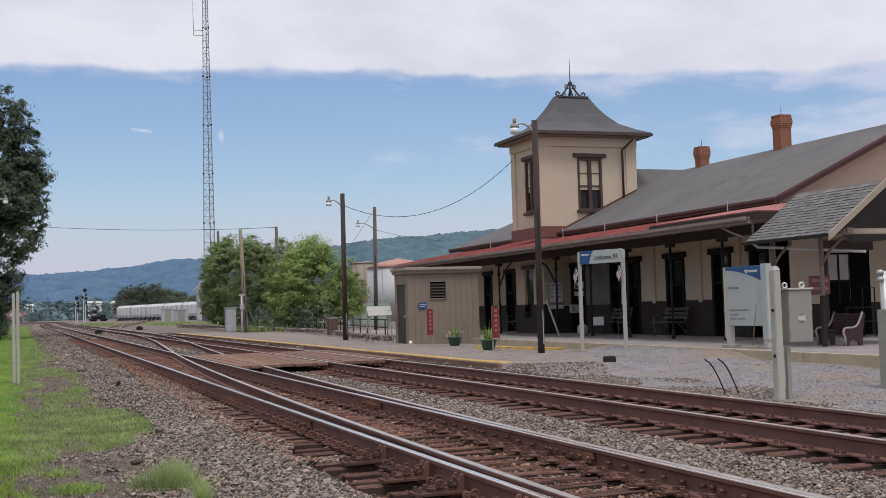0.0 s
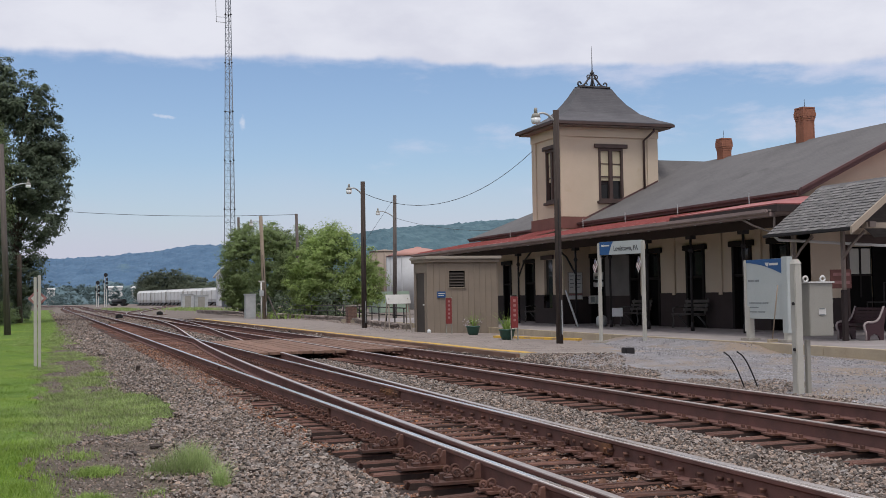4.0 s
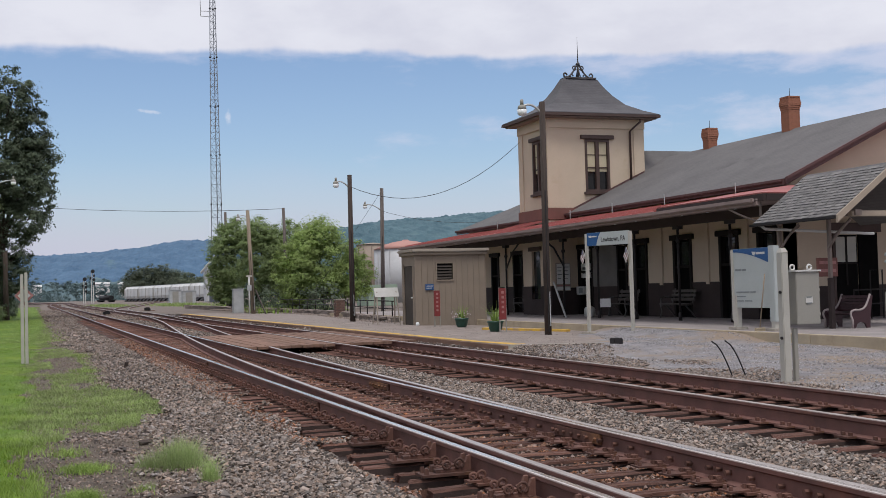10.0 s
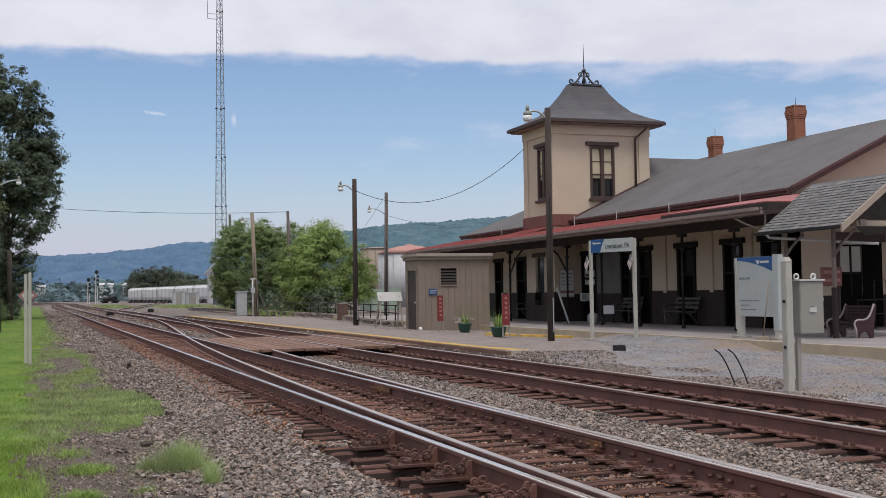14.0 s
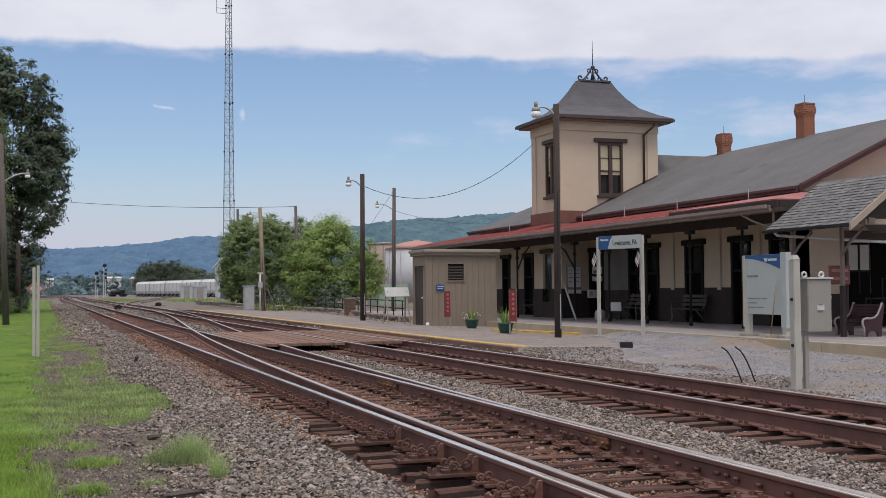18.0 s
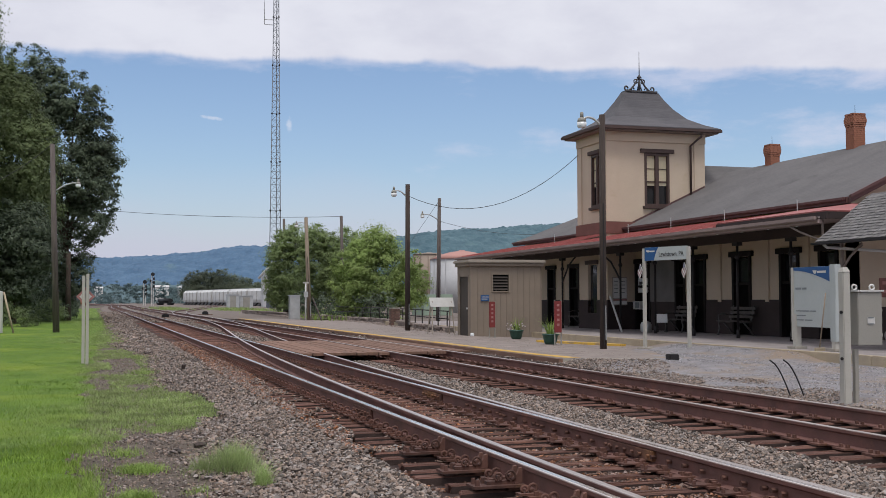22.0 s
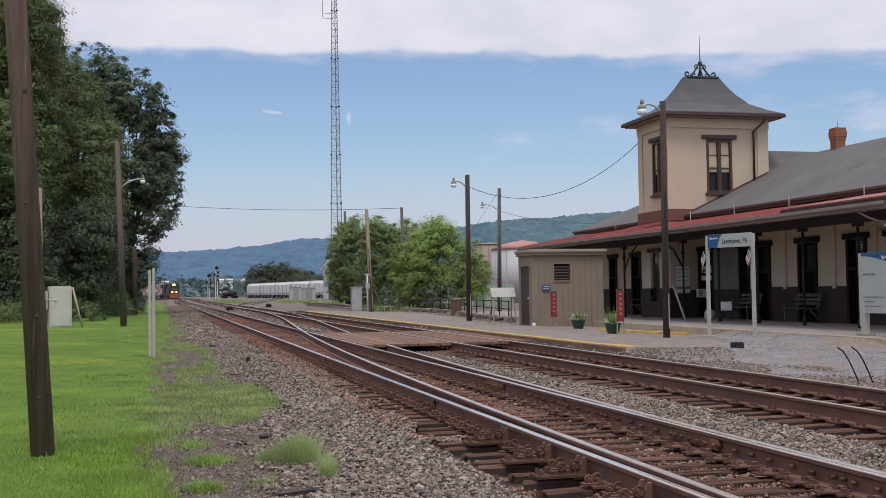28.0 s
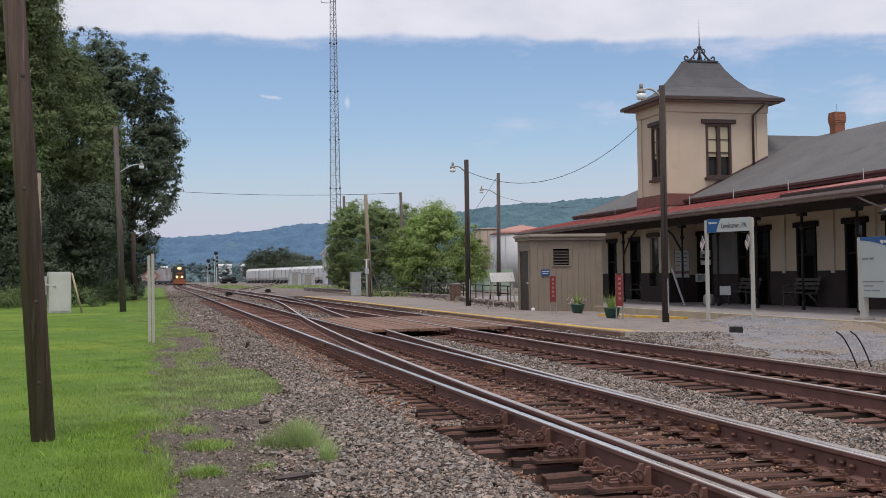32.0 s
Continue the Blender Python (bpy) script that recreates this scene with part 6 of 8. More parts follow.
def relay_cabinet():
    ob = thing("signal_cabinet", pose(9.31, 12.72, 0.05, 0, 0, 0), "pale grey steel signal cabinet on a square post", "cabinet")
    bm = boxed(-0.055, 0.055, -0.055, 0.055, -0.1, 1.72, 0.01)
    bmesh.ops.translate(bm, verts=list(bm.verts), vec=(0, 0, 0))
    part("post", bm, "signpost", ob, "square pale grey post")
    bm = bmesh.new()
    rings = [[bm.verts.new((sx * r, sy * r, z)) for sx, sy in ((-1, -1), (1, -1), (1, 1), (-1, 1))] for r, z in ((0.055, 1.721), (0.03, 1.78))]
    for i in range(4):
        bm.faces.new((rings[0][i], rings[0][(i + 1) % 4], rings[1][(i + 1) % 4], rings[1][i]))
    bm.faces.new(rings[1])
    part("post_cap", bm, "signpost", ob)
    part("stand", boxed(0.13, 0.19, -0.02, 0.04, -0.1, 0.72, 0.005), "cabinet", ob)
    bx = part("cabinet_body", boxed(0.13, 0.5, -0.1, 0.16, 0.77, 1.46, 0.008), "cabinet", ob, "pale grey steel box")
    part("cabinet_lid", boxed(0.11, 0.52, -0.12, 0.18, 1.461, 1.485, 0.004), "white", bx)
    for x in (0.15, 0.42):
        bm = bmesh.new()
        pipe(bm, [(x + 0.035 * math.cos(t), 0.0, 1.52 + 0.035 * math.sin(t)) for t in np.linspace(0, 6.28, 12)], 0.014)
        part("lifting_eye", bm, "white", bx)
    part("label", boxed(0.27, 0.38, -0.106, -0.101, 1.05, 1.13), "white", bx, "small white label")
    for z in (1.36, 1.28):
        part("label_line", boxed(0.28, 0.36, -0.109, -0.1065, z - 0.24, z - 0.225), "inkgrey", bx)
    for z in (1.22, 0.9):
        bm = bmesh.new()
        rod(bm, (0.501, -0.05, z), (0.52, -0.05, z), 0.03)
        part("hinge", bm, "cabinet", bx)
    for z in (1.2, 0.6):
        bm = bmesh.new()
        rod(bm, (-0.075, -0.02, z), (-0.054, -0.02, z), 0.022, 0.022, 6)
        part("bolt", bm, "iron", ob)


relay_cabinet()


def rods():
    ob = thing("bent_rods", (9.32, 13.9, 0.05), "two black bent conduit ends standing in the gravel", "conduit")
    for dx in (-0.03, 0.13):
        bm = bmesh.new()
        pts = [(-0.33 + dx * 1.35 + 0.33 * u ** 0.7, 0, 0.53 * (1 - u ** 1.15)) for u in np.linspace(0, 1, 8)]
        pipe(bm, pts, 0.0105, 6)
        part("rod", bm, "black", ob)


rods()
solid("switch_lock_box", boxed(-0.1, 0.1, -0.1, 0.1, 0, 0.15, 0.015), "iron", "small black iron box on the gravel", "box", at=(10.86, 20.25, 0.2))


def right_mast():
    """Metal mast close by at the lot's edge, with a cabinet on it."""
    ob = thing("signal_mast", (11.6, 13.3, 0.0), "grey metal mast with insulators and a cabinet", "mast")
    bm = bmesh.new()
    rod(bm, (0, 0, 0), (0, 0, 1.75), 0.06)
    part("post", bm, "galv", ob)
    part("cabinet_body", boxed(-0.07, 0.5, -0.2, 0.1, 0.0, 1.2, 0.01), "cabinet", ob)
    for z in (1.7, 1.6):
        bm = bmesh.new()
        turned(bm, [(0.03, z), (0.06, z + 0.03), (0.03, z + 0.07)], (-0.06, 0), 10)
        part("insulator", bm, "galv", ob)


right_mast()


# ---- poles and lamps ----
def lamp_head(parent, p, label="round glass street light"):
    bm = bmesh.new()
    x, y, z = p
    turned(bm, [(0.115, z - 0.02), (0.1, z + 0.07), (0.05, z + 0.1)], (x, y), 12)
    turned(bm, [(0.045, z + 0.1), (0.045, z + 0.22), (0.02, z + 0.24)], (x, y), 10)
    hd = part("lamp_head", bm, "cabinet", parent, "grey lamp head")
    bm = bmesh.new()
    turned(bm, [(0.085, z - 0.16), (0.115, z - 0.12), (0.12, z - 0.021)], (x, y), 12)
    part("lens", bm, "lamp_glass", hd, label)


def lamp_pole(name, base, top, r0, r1, mat, arm, label, conduit=True):
    """A timber pole, leaning from base to top, with a curved arm (end offset from the top) and a lamp."""
    ob = thing(name, base, label, "lamp post", "lamp posts")
    b, t = Vector(base), Vector(top)
    d = t - b
    bm = bmesh.new()
    rod(bm, (0, 0, -0.3), d, r0, r1, 14)
    part("pole", bm, mat, ob)
    if arm:
        ax, ay, az, drop = arm
        s = d * (1 - drop / d.length)
        e = Vector((ax, ay, az)) + s
        bm = bmesh.new()
        pts = [s + (e - s) * u + Vector((0, 0, 0.22 * math.sin(math.pi * u * 0.75))) for u in np.linspace(0, 1, 8)]
        pipe(bm, pts, 0.028)
        part("arm", bm, "galv", ob, "curved steel arm")
        lamp_head(ob, tuple(pts[-1] - Vector((0, 0, 0.05))))
    if conduit:
        bm = bmesh.new()
        rod(bm, (-0.02, -r0 - 0.012, 0.1), d * 0.62 + Vector((-0.02, -r0 - 0.005, 0)), 0.013, 0.013, 6)
        part("conduit", bm, "iron", ob)
        bm = bmesh.new()
        rod(bm, (0.03, -r0 - 0.012, 0.25), (0.03, -r0 - 0.012, 1.1), 0.014, 0.014, 6)
        part("conduit", bm, "galv", ob, "short pale conduit")
    return ob


def wire(p, q, sag, r, label):
    bm = bmesh.new()
    p, q = Vector(p), Vector(q)
    pts = [p + (q - p) * u - Vector((0, 0, 4 * sag * u * (1 - u))) for u in np.linspace(0, 1, 17)]
    pipe(bm, pts, r, 5)
    solid("overhead_wire", bm, "cable", label, "cable", "overhead wires")


def bare_pole(base, top, r0, r1, mat, label):
    ob = thing("utility_pole", base, label, "pole", "utility poles")
    bm = bmesh.new()
    rod(bm, (0, 0, -0.3), Vector(top) - Vector(base), r0, r1, 14)
    part("pole", bm, mat, ob)
    return ob


L1, L1T = (12.1, 26.1, 0.17), (12.12, 26.1, 6.03)
lamp_pole("lamp_post", L1, L1T, 0.088, 0.075, "dark_pole", (-0.55, 0.0, 0.0, 0.3), "dark timber lamp post with a curved arm and conduit")
L2, L2T = (12.05, 44.4, 0.17), (12.06, 44.4, 6.06)
lamp_pole("lamp_post", L2, L2T, 0.11, 0.09, "dark_pole", (-0.57, 0.0, 0.1, 0.55), "dark timber lamp post with a short arm on the platform")
L3, L3T = (18.9, 63.0, 0.0), (19.0, 63.0, 7.25)
lamp_pole("lamp_post", L3, L3T, 0.13, 0.1, "grey_pole", (-1.0, 0.0, 0.2, 1.3), "grey-brown timber lamp post behind the shed")
L4, L4T = (13.0, 71.3, 0.15), (12.75, 71.3, 6.6)
lamp_pole("lamp_post", L4, L4T, 0.14, 0.11, "pole_pale", (-0.62, 0.0, -0.12, 0.45), "leaning brown timber lamp post by a grey box")
bare_pole((18.3, 86.0, 0.0), (18.1, 86.0, 7.85), 0.14, 0.11, "grey_pole", "tall timber pole among the trees")
bare_pole((17.95, 112.0, 0.0), (17.85, 112.0, 9.4), 0.16, 0.12, "grey_pole", "timber pole beyond the mast")
L5, L5T = (-1.6, 56.3, -0.05), (-1.88, 56.3, 8.73)
lamp_pole("lamp_post", L5, L5T, 0.155, 0.11, "grey_pole", (1.1, 0.0, 0.3, 2.25), "grey-brown timber lamp post on the lawn", False)
near_pole = bare_pole((-1.035, 11.33, -0.06), (-1.52, 11.33, 8.2), 0.112, 0.095, "pole", "thick dark timber pole close to the track, leaning slightly")
for z, a in ((0.55, -95), (1.3, -80), (2.35, -100), (3.4, -70), (4.3, -110), (5.6, -88)):
    bm = bmesh.new()
    turned(bm, [(0.018, -0.01), (0.02, 0.002), (0.01, 0.003)], seg=9)
    kn = part("knot", bm, "bark", near_pole)
    u = z / 8.26
    kn.matrix_basis = pose(-0.485 * u + 0.107 * math.cos(radians(a)), 0.107 * math.sin(radians(a)), z, 90, 0, 90 + a)
bare_pole((-5.3, 56.0, -0.1), (-5.32, 56.0, 6.45), 0.12, 0.1, "pole_pale", "weathered pale pole stump behind the cabinet")
bare_pole((-1.75, 90.0, -0.2), (-1.77, 90, 5.0), 0.2, 0.16, "bark", "dark post at the edge of the trees")
wire((18.34, 41.65, 7.15), (12.06, 44.4, 5.6), 1.2, 0.012, "thin overhead wire between the lamp posts")
wire((18.98, 63.0, 7.1), (15.0, 66.5, 0.3), 0.0, 0.009, "thin steel guy wire of the lamp post")
wire((18.1, 86, 7.8), (-6.0, 108, 10.2), 0.5, 0.018, "thin overhead wire across the tracks")
wire(L5T, (-5.32, 56.0, 6.4), 0.25, 0.012, "thin overhead wire along the lawn")
wire((18.98, 63, 5.95), (20.5, 50.4, 4.5), 0.25, 0.01, "thin service wire to the station")


def lawn_cabinet():
    ob = thing("utility_cabinet", pose(-4.5, 56.6, -0.07, 0, 0, 12), "white weathered metal utility cabinet on the lawn", "cabinet")
    part("body", boxed(-0.5, 0.5, -0.35, 0.35, 0, 1.95, 0.03), "white", ob)
    part("door", boxed(-0.44, 0.44, -0.38, -0.352, 0.1, 1.85, 0.01), "white", ob)
    bm = bmesh.new()
    pipe(bm, [(-1.0, 0, 1.6), (-0.75, -0.2, 1.35), (-0.2, -0.42, 1.3)], 0.04)
    part("conduit", bm, "white", ob)
    bm = bmesh.new()
    rod(bm, (0.55, -0.2, 1.9), (0.95, -0.5, 0.0), 0.045)
    part("brace", bm, "kerbstone", ob, "pale leaning brace")
    part("side_box", boxed(-1.0, -0.55, -0.15, 0.2, 0.9, 1.75, 0.02), "white", ob)


lawn_cabinet()


def marker_pair():
    ob = thing("track_marker", (-0.15, 28.1, -0.1), "pair of pale steel marker posts and a small diamond", "sign post")
    for x, h in ((-0.055, 2.11), (0.035, 2.15)):
        bm = boxed(x - 0.035, x + 0.035, -0.03, 0.03, 0, h, 0.008)
        part("post", bm, "signpost", ob)
    bm = bmesh.new()
    slab(bm, [(-0.22, 0.05, 1.62), (-0.01, 0.05, 1.4), (0.2, 0.05, 1.62), (-0.01, 0.05, 1.84)], 0.01)
    bmesh.ops.recalc_face_normals(bm, faces=list(bm.faces))
    part("diamond", bm, "faded_mark", ob, "small faded red and white diamond")
    bm = bmesh.new()
    slab(bm, [(-0.15, 0.038, 1.62), (-0.01, 0.038, 1.475), (0.13, 0.038, 1.62), (-0.01, 0.038, 1.765)], 0.006)
    bmesh.ops.recalc_face_normals(bm, faces=list(bm.faces))
    part("diamond_field", bm, "white", ob, "white middle of the diamond")


marker_pair()


def platform_box():
    ob = thing("relay_box", (12.4, 73.5, 0.15), "upright grey steel relay box at the platform's back", "cabinet")
    part("body", boxed(-0.32, 0.32, -0.3, 0.3, 0, 1.55, 0.02), "galv", ob)
    part("lid", boxed(-0.37, 0.37, -0.35, 0.35, 1.551, 1.61, 0.01), "galv", ob)
    part("door", boxed(-0.28, 0.28, -0.325, -0.302, 0.1, 1.45), "galv", ob)


platform_box()


def meter_post():
    """A pale pipe with a small box beside the leaning pole."""
    ob = thing("meter_post", (12.62, 70.6, 0.15), "pale steel pipe post with a bracket beside the pole", "post")
    bm = bmesh.new()
    rod(bm, (0, 0, -0.1), (0, 0, 2.3), 0.05, 0.05, 8)
    part("pipe", bm, "white", ob)
    part("bracket", boxed(-0.16, 0.2, -0.04, 0.04, 2.3, 2.4, 0.01), "signpost", ob)
    part("meter", boxed(-0.13, 0.13, -0.14, -0.05, 1.45, 1.8, 0.02), "galv", ob)
    bm = bmesh.new()
    rod(bm, (1.1, 0.3, -0.1), (0.5, 0.6, 1.5), 0.05, 0.04, 6)
    part("brace", bm, "grey_pole", ob, "short timber brace leaning on the pole")


meter_post()


def easel_sign():
    ob = thing("easel_board", pose(11.75, 38.6, 0.2, 0, 0, 5), "white board on a leaning wooden stand", "sign")
    bm = bmesh.new()
    slab(bm, [(-0.45, 0.0, 0.98), (0.45, 0.0, 0.98), (0.45, 0.15, 1.3), (-0.45, 0.15, 1.3)], 0.03)
    part("board", bm, "white", ob)
    for s in (-1, 1):
        bm = bmesh.new()
        rod(bm, (s * 0.42, -0.1, 0), (s * 0.36, 0.1, 1.16), 0.02, 0.03, 6)
        part("leg", bm, "shed_trim", ob)
        bm = bmesh.new()
        rod(bm, (s * 0.42, 0.4, 0), (s * 0.36, 0.2, 1.16), 0.02, 0.03, 6)
        part("leg", bm, "shed_trim", ob)


easel_sign()


def bench(at, mat, label, w=1.5):
    ob = thing("bench", at, label, "bench", "station benches")
    for i in range(5):
        part("seat_slat", boxed(-w / 2, w / 2, -0.02 + i * 0.09, 0.06 + i * 0.09, 0.42 - 0.01 * i, 0.45 - 0.01 * i, 0.006), mat, ob)
    for i in range(5):
        z = 0.5 + i * 0.1
        part("back_slat", boxed(-w / 2, w / 2, 0.44 + 0.03 * i, 0.47 + 0.03 * i, z, z + 0.09, 0.006), mat, ob)
    for s in (-1, 1):
        x = s * w / 2
        bm = bmesh.new()
        outline = [(-0.04, 0.0), (0.06, 0.0), (0.12, 0.14), (0.26, 0.2), (0.4, 0.14), (0.46, 0.0), (0.58, 0.0), (0.6, 0.42), (0.7, 0.98), (0.6, 1.02), (0.53, 0.85), (0.44, 0.67), (0.34, 0.58), (0.2, 0.54), (0.04, 0.55), (-0.06, 0.52), (-0.1, 0.45), (-0.09, 0.37), (-0.04, 0.25)]
        slab(bm, [(x, y, z) for y, z in outline], 0.06)
        bmesh.ops.recalc_face_normals(bm, faces=list(bm.faces))
        e = part("end", bm, mat, ob, "curved cast end")
        bm = bmesh.new()
        pipe(bm, [(x, y, z) for y, z in ((-0.05, 0.0), (-0.05, 0.25), (-0.1, 0.37), (-0.11, 0.46), (-0.065, 0.53), (0.04, 0.56), (0.2, 0.55), (0.34, 0.59), (0.44, 0.68), (0.53, 0.86), (0.6, 1.03))], 0.034)
        part("rim", bm, "bench_edge", e, "worn pale rim")


bench(pose(16.97, 21.17, 0.3, 0, 0, -91) @ Matrix.Diagonal((0.73, 0.74, 0.72, 1)), "bench", "maroon painted station bench with pale worn rims", 1.3)


def slat_bench(at, label, w=1.4):
    """An open park bench: three back slats and a slatted seat on thin cast legs."""
    ob = thing("bench", at, label, "bench", "station benches")
    for i in range(4):
        part("seat_slat", boxed(-w / 2, w / 2, 0.02 + i * 0.11, 0.1 + i * 0.11, 0.42, 0.455, 0.006), "worn_slat", ob)
    for i in range(3):
        z = 0.53 + i * 0.13
        part("back_slat", boxed(-w / 2, w / 2, 0.46 + 0.035 * i, 0.49 + 0.035 * i, z, z + 0.09, 0.006), "worn_slat", ob)
    for x in (-w / 2 + 0.12, w / 2 - 0.12):
        bm = bmesh.new()
        pipe(bm, [(x, 0.0, 0.0), (x, 0.06, 0.2), (x, 0.02, 0.41), (x, 0.44, 0.41), (x, 0.5, 0.6), (x, 0.58, 0.92)], 0.026)
        pipe(bm, [(x, 0.2, 0.4), (x, 0.4, 0.2), (x, 0.56, 0.0)], 0.026)
        pipe(bm, [(x, 0.48, 0.62), (x, 0.2, 0.66), (x, 0.02, 0.62), (x, 0.04, 0.42)], 0.02)
        part("leg_frame", bm, "galv_dull", ob, "dull cast leg frame")


for y in (31.4, 34.9, 43.2):
    slat_bench(pose(18.75, y, 0.3, 0, 0, -90), "weathered slatted bench with iron legs by the station wall")


def under_canopy():
    ob = thing("notice_board", (XW - 0.9, TY0 - 0.05, 0.3), "white timetable sheets in a thin frame on the bay wall", "notice board")
    part("frame", boxed(-0.1, 0.5, -0.05, -0.001, 0.9, 1.95), "shed_trim", ob)
    for x in (-0.07, 0.215):
        pp = part("paper", boxed(x, x + 0.255, -0.06, -0.051, 1.16, 1.92), "paper", ob)
        for k in range(4):
            part("text_bar", boxed(x + 0.03, x + 0.2 - 0.03 * (k % 2), -0.064, -0.0605, 1.78 - 0.14 * k, 1.81 - 0.14 * k), "inkgrey", pp)
    part("paper", boxed(-0.07, 0.47, -0.06, -0.051, 0.93, 1.06), "paper", ob)
    part("red_strip", boxed(-0.07, 0.47, -0.06, -0.051, 1.08, 1.13), "faded_mark", ob)
    pl = thing("placard", pose(18.5, 35.2, 0.3, 0, 0, -35), "small white placard on a low dark stand", "sign")
    bm = bmesh.new()
    slab(bm, [(-0.19, 0.0, 0.33), (0.19, 0.0, 0.33), (0.17, 0.08, 0.62), (-0.21, 0.08, 0.62)], 0.015)
    part("board", bm, "paper", pl)
    for x in (-0.15, 0.15):
        bm = bmesh.new()
        rod(bm, (x, -0.04, 0.0), (x - 0.02, 0.06, 0.5), 0.012, 0.012, 6)
        rod(bm, (x, 0.3, 0.0), (x - 0.02, 0.08, 0.55), 0.012, 0.012, 6)
        part("leg", bm, "iron", pl)
    ac = thing("air_conditioner", (XW, 38.72, 1.05), "window air conditioner in the station door", "air conditioner")
    part("case", boxed(-0.2, 0.1, -0.28, 0.28, 0, 0.3, 0.01), "white", ac)
    part("grille", boxed(-0.21, -0.201, -0.24, 0.08, 0.04, 0.26), "inkgrey", ac)
    nt = thing("wall_notice", (XW, 38.62, 1.75), "pale notice in the station door", "notice")
    part("sheet", boxed(0.02, 0.05, -0.38, 0.38, -0.08, 0.45), "paper", nt)
    for z in (0.08, 0.22):
        part("text_bar", boxed(0.014, 0.019, -0.26, 0.26, z, z + 0.1), "ink", nt)
    rs = thing("red_sign", pose(16.75, 21.2, 1.45, 0, 0, 0), "dull red lettered sign beside the porch post", "sign")
    part("panel", boxed(-0.32, 0.22, -0.02, 0.02, 0, 0.42), "dull_red", rs)
    for z in (0.28, 0.1):
        part("text_bar", boxed(-0.27, 0.17, -0.027, -0.021, z, z + 0.07), "faded_mark", rs)
    st = thing("leaning_board", (17.2, 35.6, 0.3), "pale board leaning on the platform", "board")
    bm = bmesh.new()
    rod(bm, (0.0, 0, 0.0), (-0.3, 0.3, 1.25), 0.035, 0.035, 6)
    part("board", bm, "galv", st)
    ct = thing("concrete_urn", (18.0, 35.4, 0.3), "pale squat rounded bin on the platform", "planter")
    bm = bmesh.new()
    turned(bm, [(0.15, 0.0), (0.19, 0.06), (0.19, 0.26), (0.15, 0.34), (0.05, 0.38)], seg=14)
    part("bowl", bm, "galv", ct)


under_canopy()


def gable_rail():
    """A low pipe rail at the gable end's window."""
    ob = thing("pipe_rail", (20.6, GABLE_Y - 1.2, 0.3), "dark pipe guard rail before the gable window", "railing")
    bm = bmesh.new()
    pipe(bm, [(0, 0, 0), (0, 0, 0.78), (1.6, 0, 0.78)], 0.022)
    part("top_rail", bm, "iron", ob)
    bm = bmesh.new()
    pipe(bm, [(0.55, 0, 0), (0.55, 0, 1.3), (0.95, 0, 1.3), (0.95, 0, 0)], 0.022)
    part("hoop", bm, "iron", ob)
    bm = bmesh.new()
    pipe(bm, [(0, 0, 0.4), (1.6, 0, 0.4)], 0.018)
    part("lower_rail", bm, "iron", ob)


gable_rail()


# ---- trees and growth ----
def leaf_cloud(seed, blobs, clumps, per, size, clump_r):
    """Leaves set round many small tufts, which sit on the outer parts of some rounded masses (centre, radii)."""
    rng = np.random.default_rng(seed)
    vol = np.array([b[1][0] * b[1][1] * b[1][2] for b in blobs]) ** 0.67
    pick = rng.choice(len(blobs), clumps, p=vol / vol.sum())
    c = np.array([blobs[i][0] for i in pick], float)
    r = np.array([blobs[i][1] for i in pick], float)
    d = rng.normal(size=(clumps, 3))
    d /= np.linalg.norm(d, axis=1, keepdims=True)
    u = rng.uniform(0.45, 1.0, (clumps, 1)) ** 0.6
    waves, phase = rng.normal(size=(3, 4)) * 3.4, rng.uniform(0, 6.28, 4)
    u = u * (1 + 0.2 * np.sin(d @ waves + phase + pick[:, None] * 1.7).mean(1, keepdims=True))
    sprig = rng.random((clumps, 1)) < 0.22
    u = np.where(sprig, rng.uniform(1.0, 1.17, (clumps, 1)), u)
    cen = np.repeat(c + d * r * u, per, 0)
    rad = np.repeat(clump_r * np.where(sprig, 0.55, 1.0) * rng.uniform(0.6, 1.6, (clumps, 1)), per, 0)
    n = clumps * per
    out = rng.normal(size=(n, 3))
    out[:, 2] += 0.35
    out /= np.linalg.norm(out, axis=1, keepdims=True)
    p = cen + out * rad * rng.uniform(0.25, 1.15, (n, 1)) * np.array([1.2, 1.2, 0.7])
    nrm = out * 0.75 + np.repeat(d, per, 0) * 0.55 + 0.28 * rng.normal(size=(n, 3)) + np.array([0, 0, 0.45])
    a = np.cross(nrm, rng.normal(size=(n, 3)))
    a /= np.linalg.norm(a, axis=1, keepdims=True)
    b = np.cross(nrm, a)
    b /= np.linalg.norm(b, axis=1, keepdims=True)
    s = size * rng.uniform(0.6, 1.3, (n, 1))
    v = np.stack([p - a * s, p - b * s * 0.5, p + a * s, p + b * s * 0.5], 1).reshape(-1, 3)
    f = np.arange(n * 4).reshape(-1, 4)
    return v, f


def crown_mesh(name, v, f, mat):
    me = bpy.data.meshes.new(name)
    me.vertices.add(len(v))
    me.vertices.foreach_set("co", v.astype(np.float32).ravel())
    me.loops.add(f.size)
    me.loops.foreach_set("vertex_index", f.astype(np.int32).ravel())
    me.polygons.add(len(f))
    me.polygons.foreach_set("loop_start", np.arange(0, f.size, f.shape[1], dtype=np.int32))
    me.update(calc_edges=True)
    me.shade_flat()
    me.materials.append(M[mat])
    return me


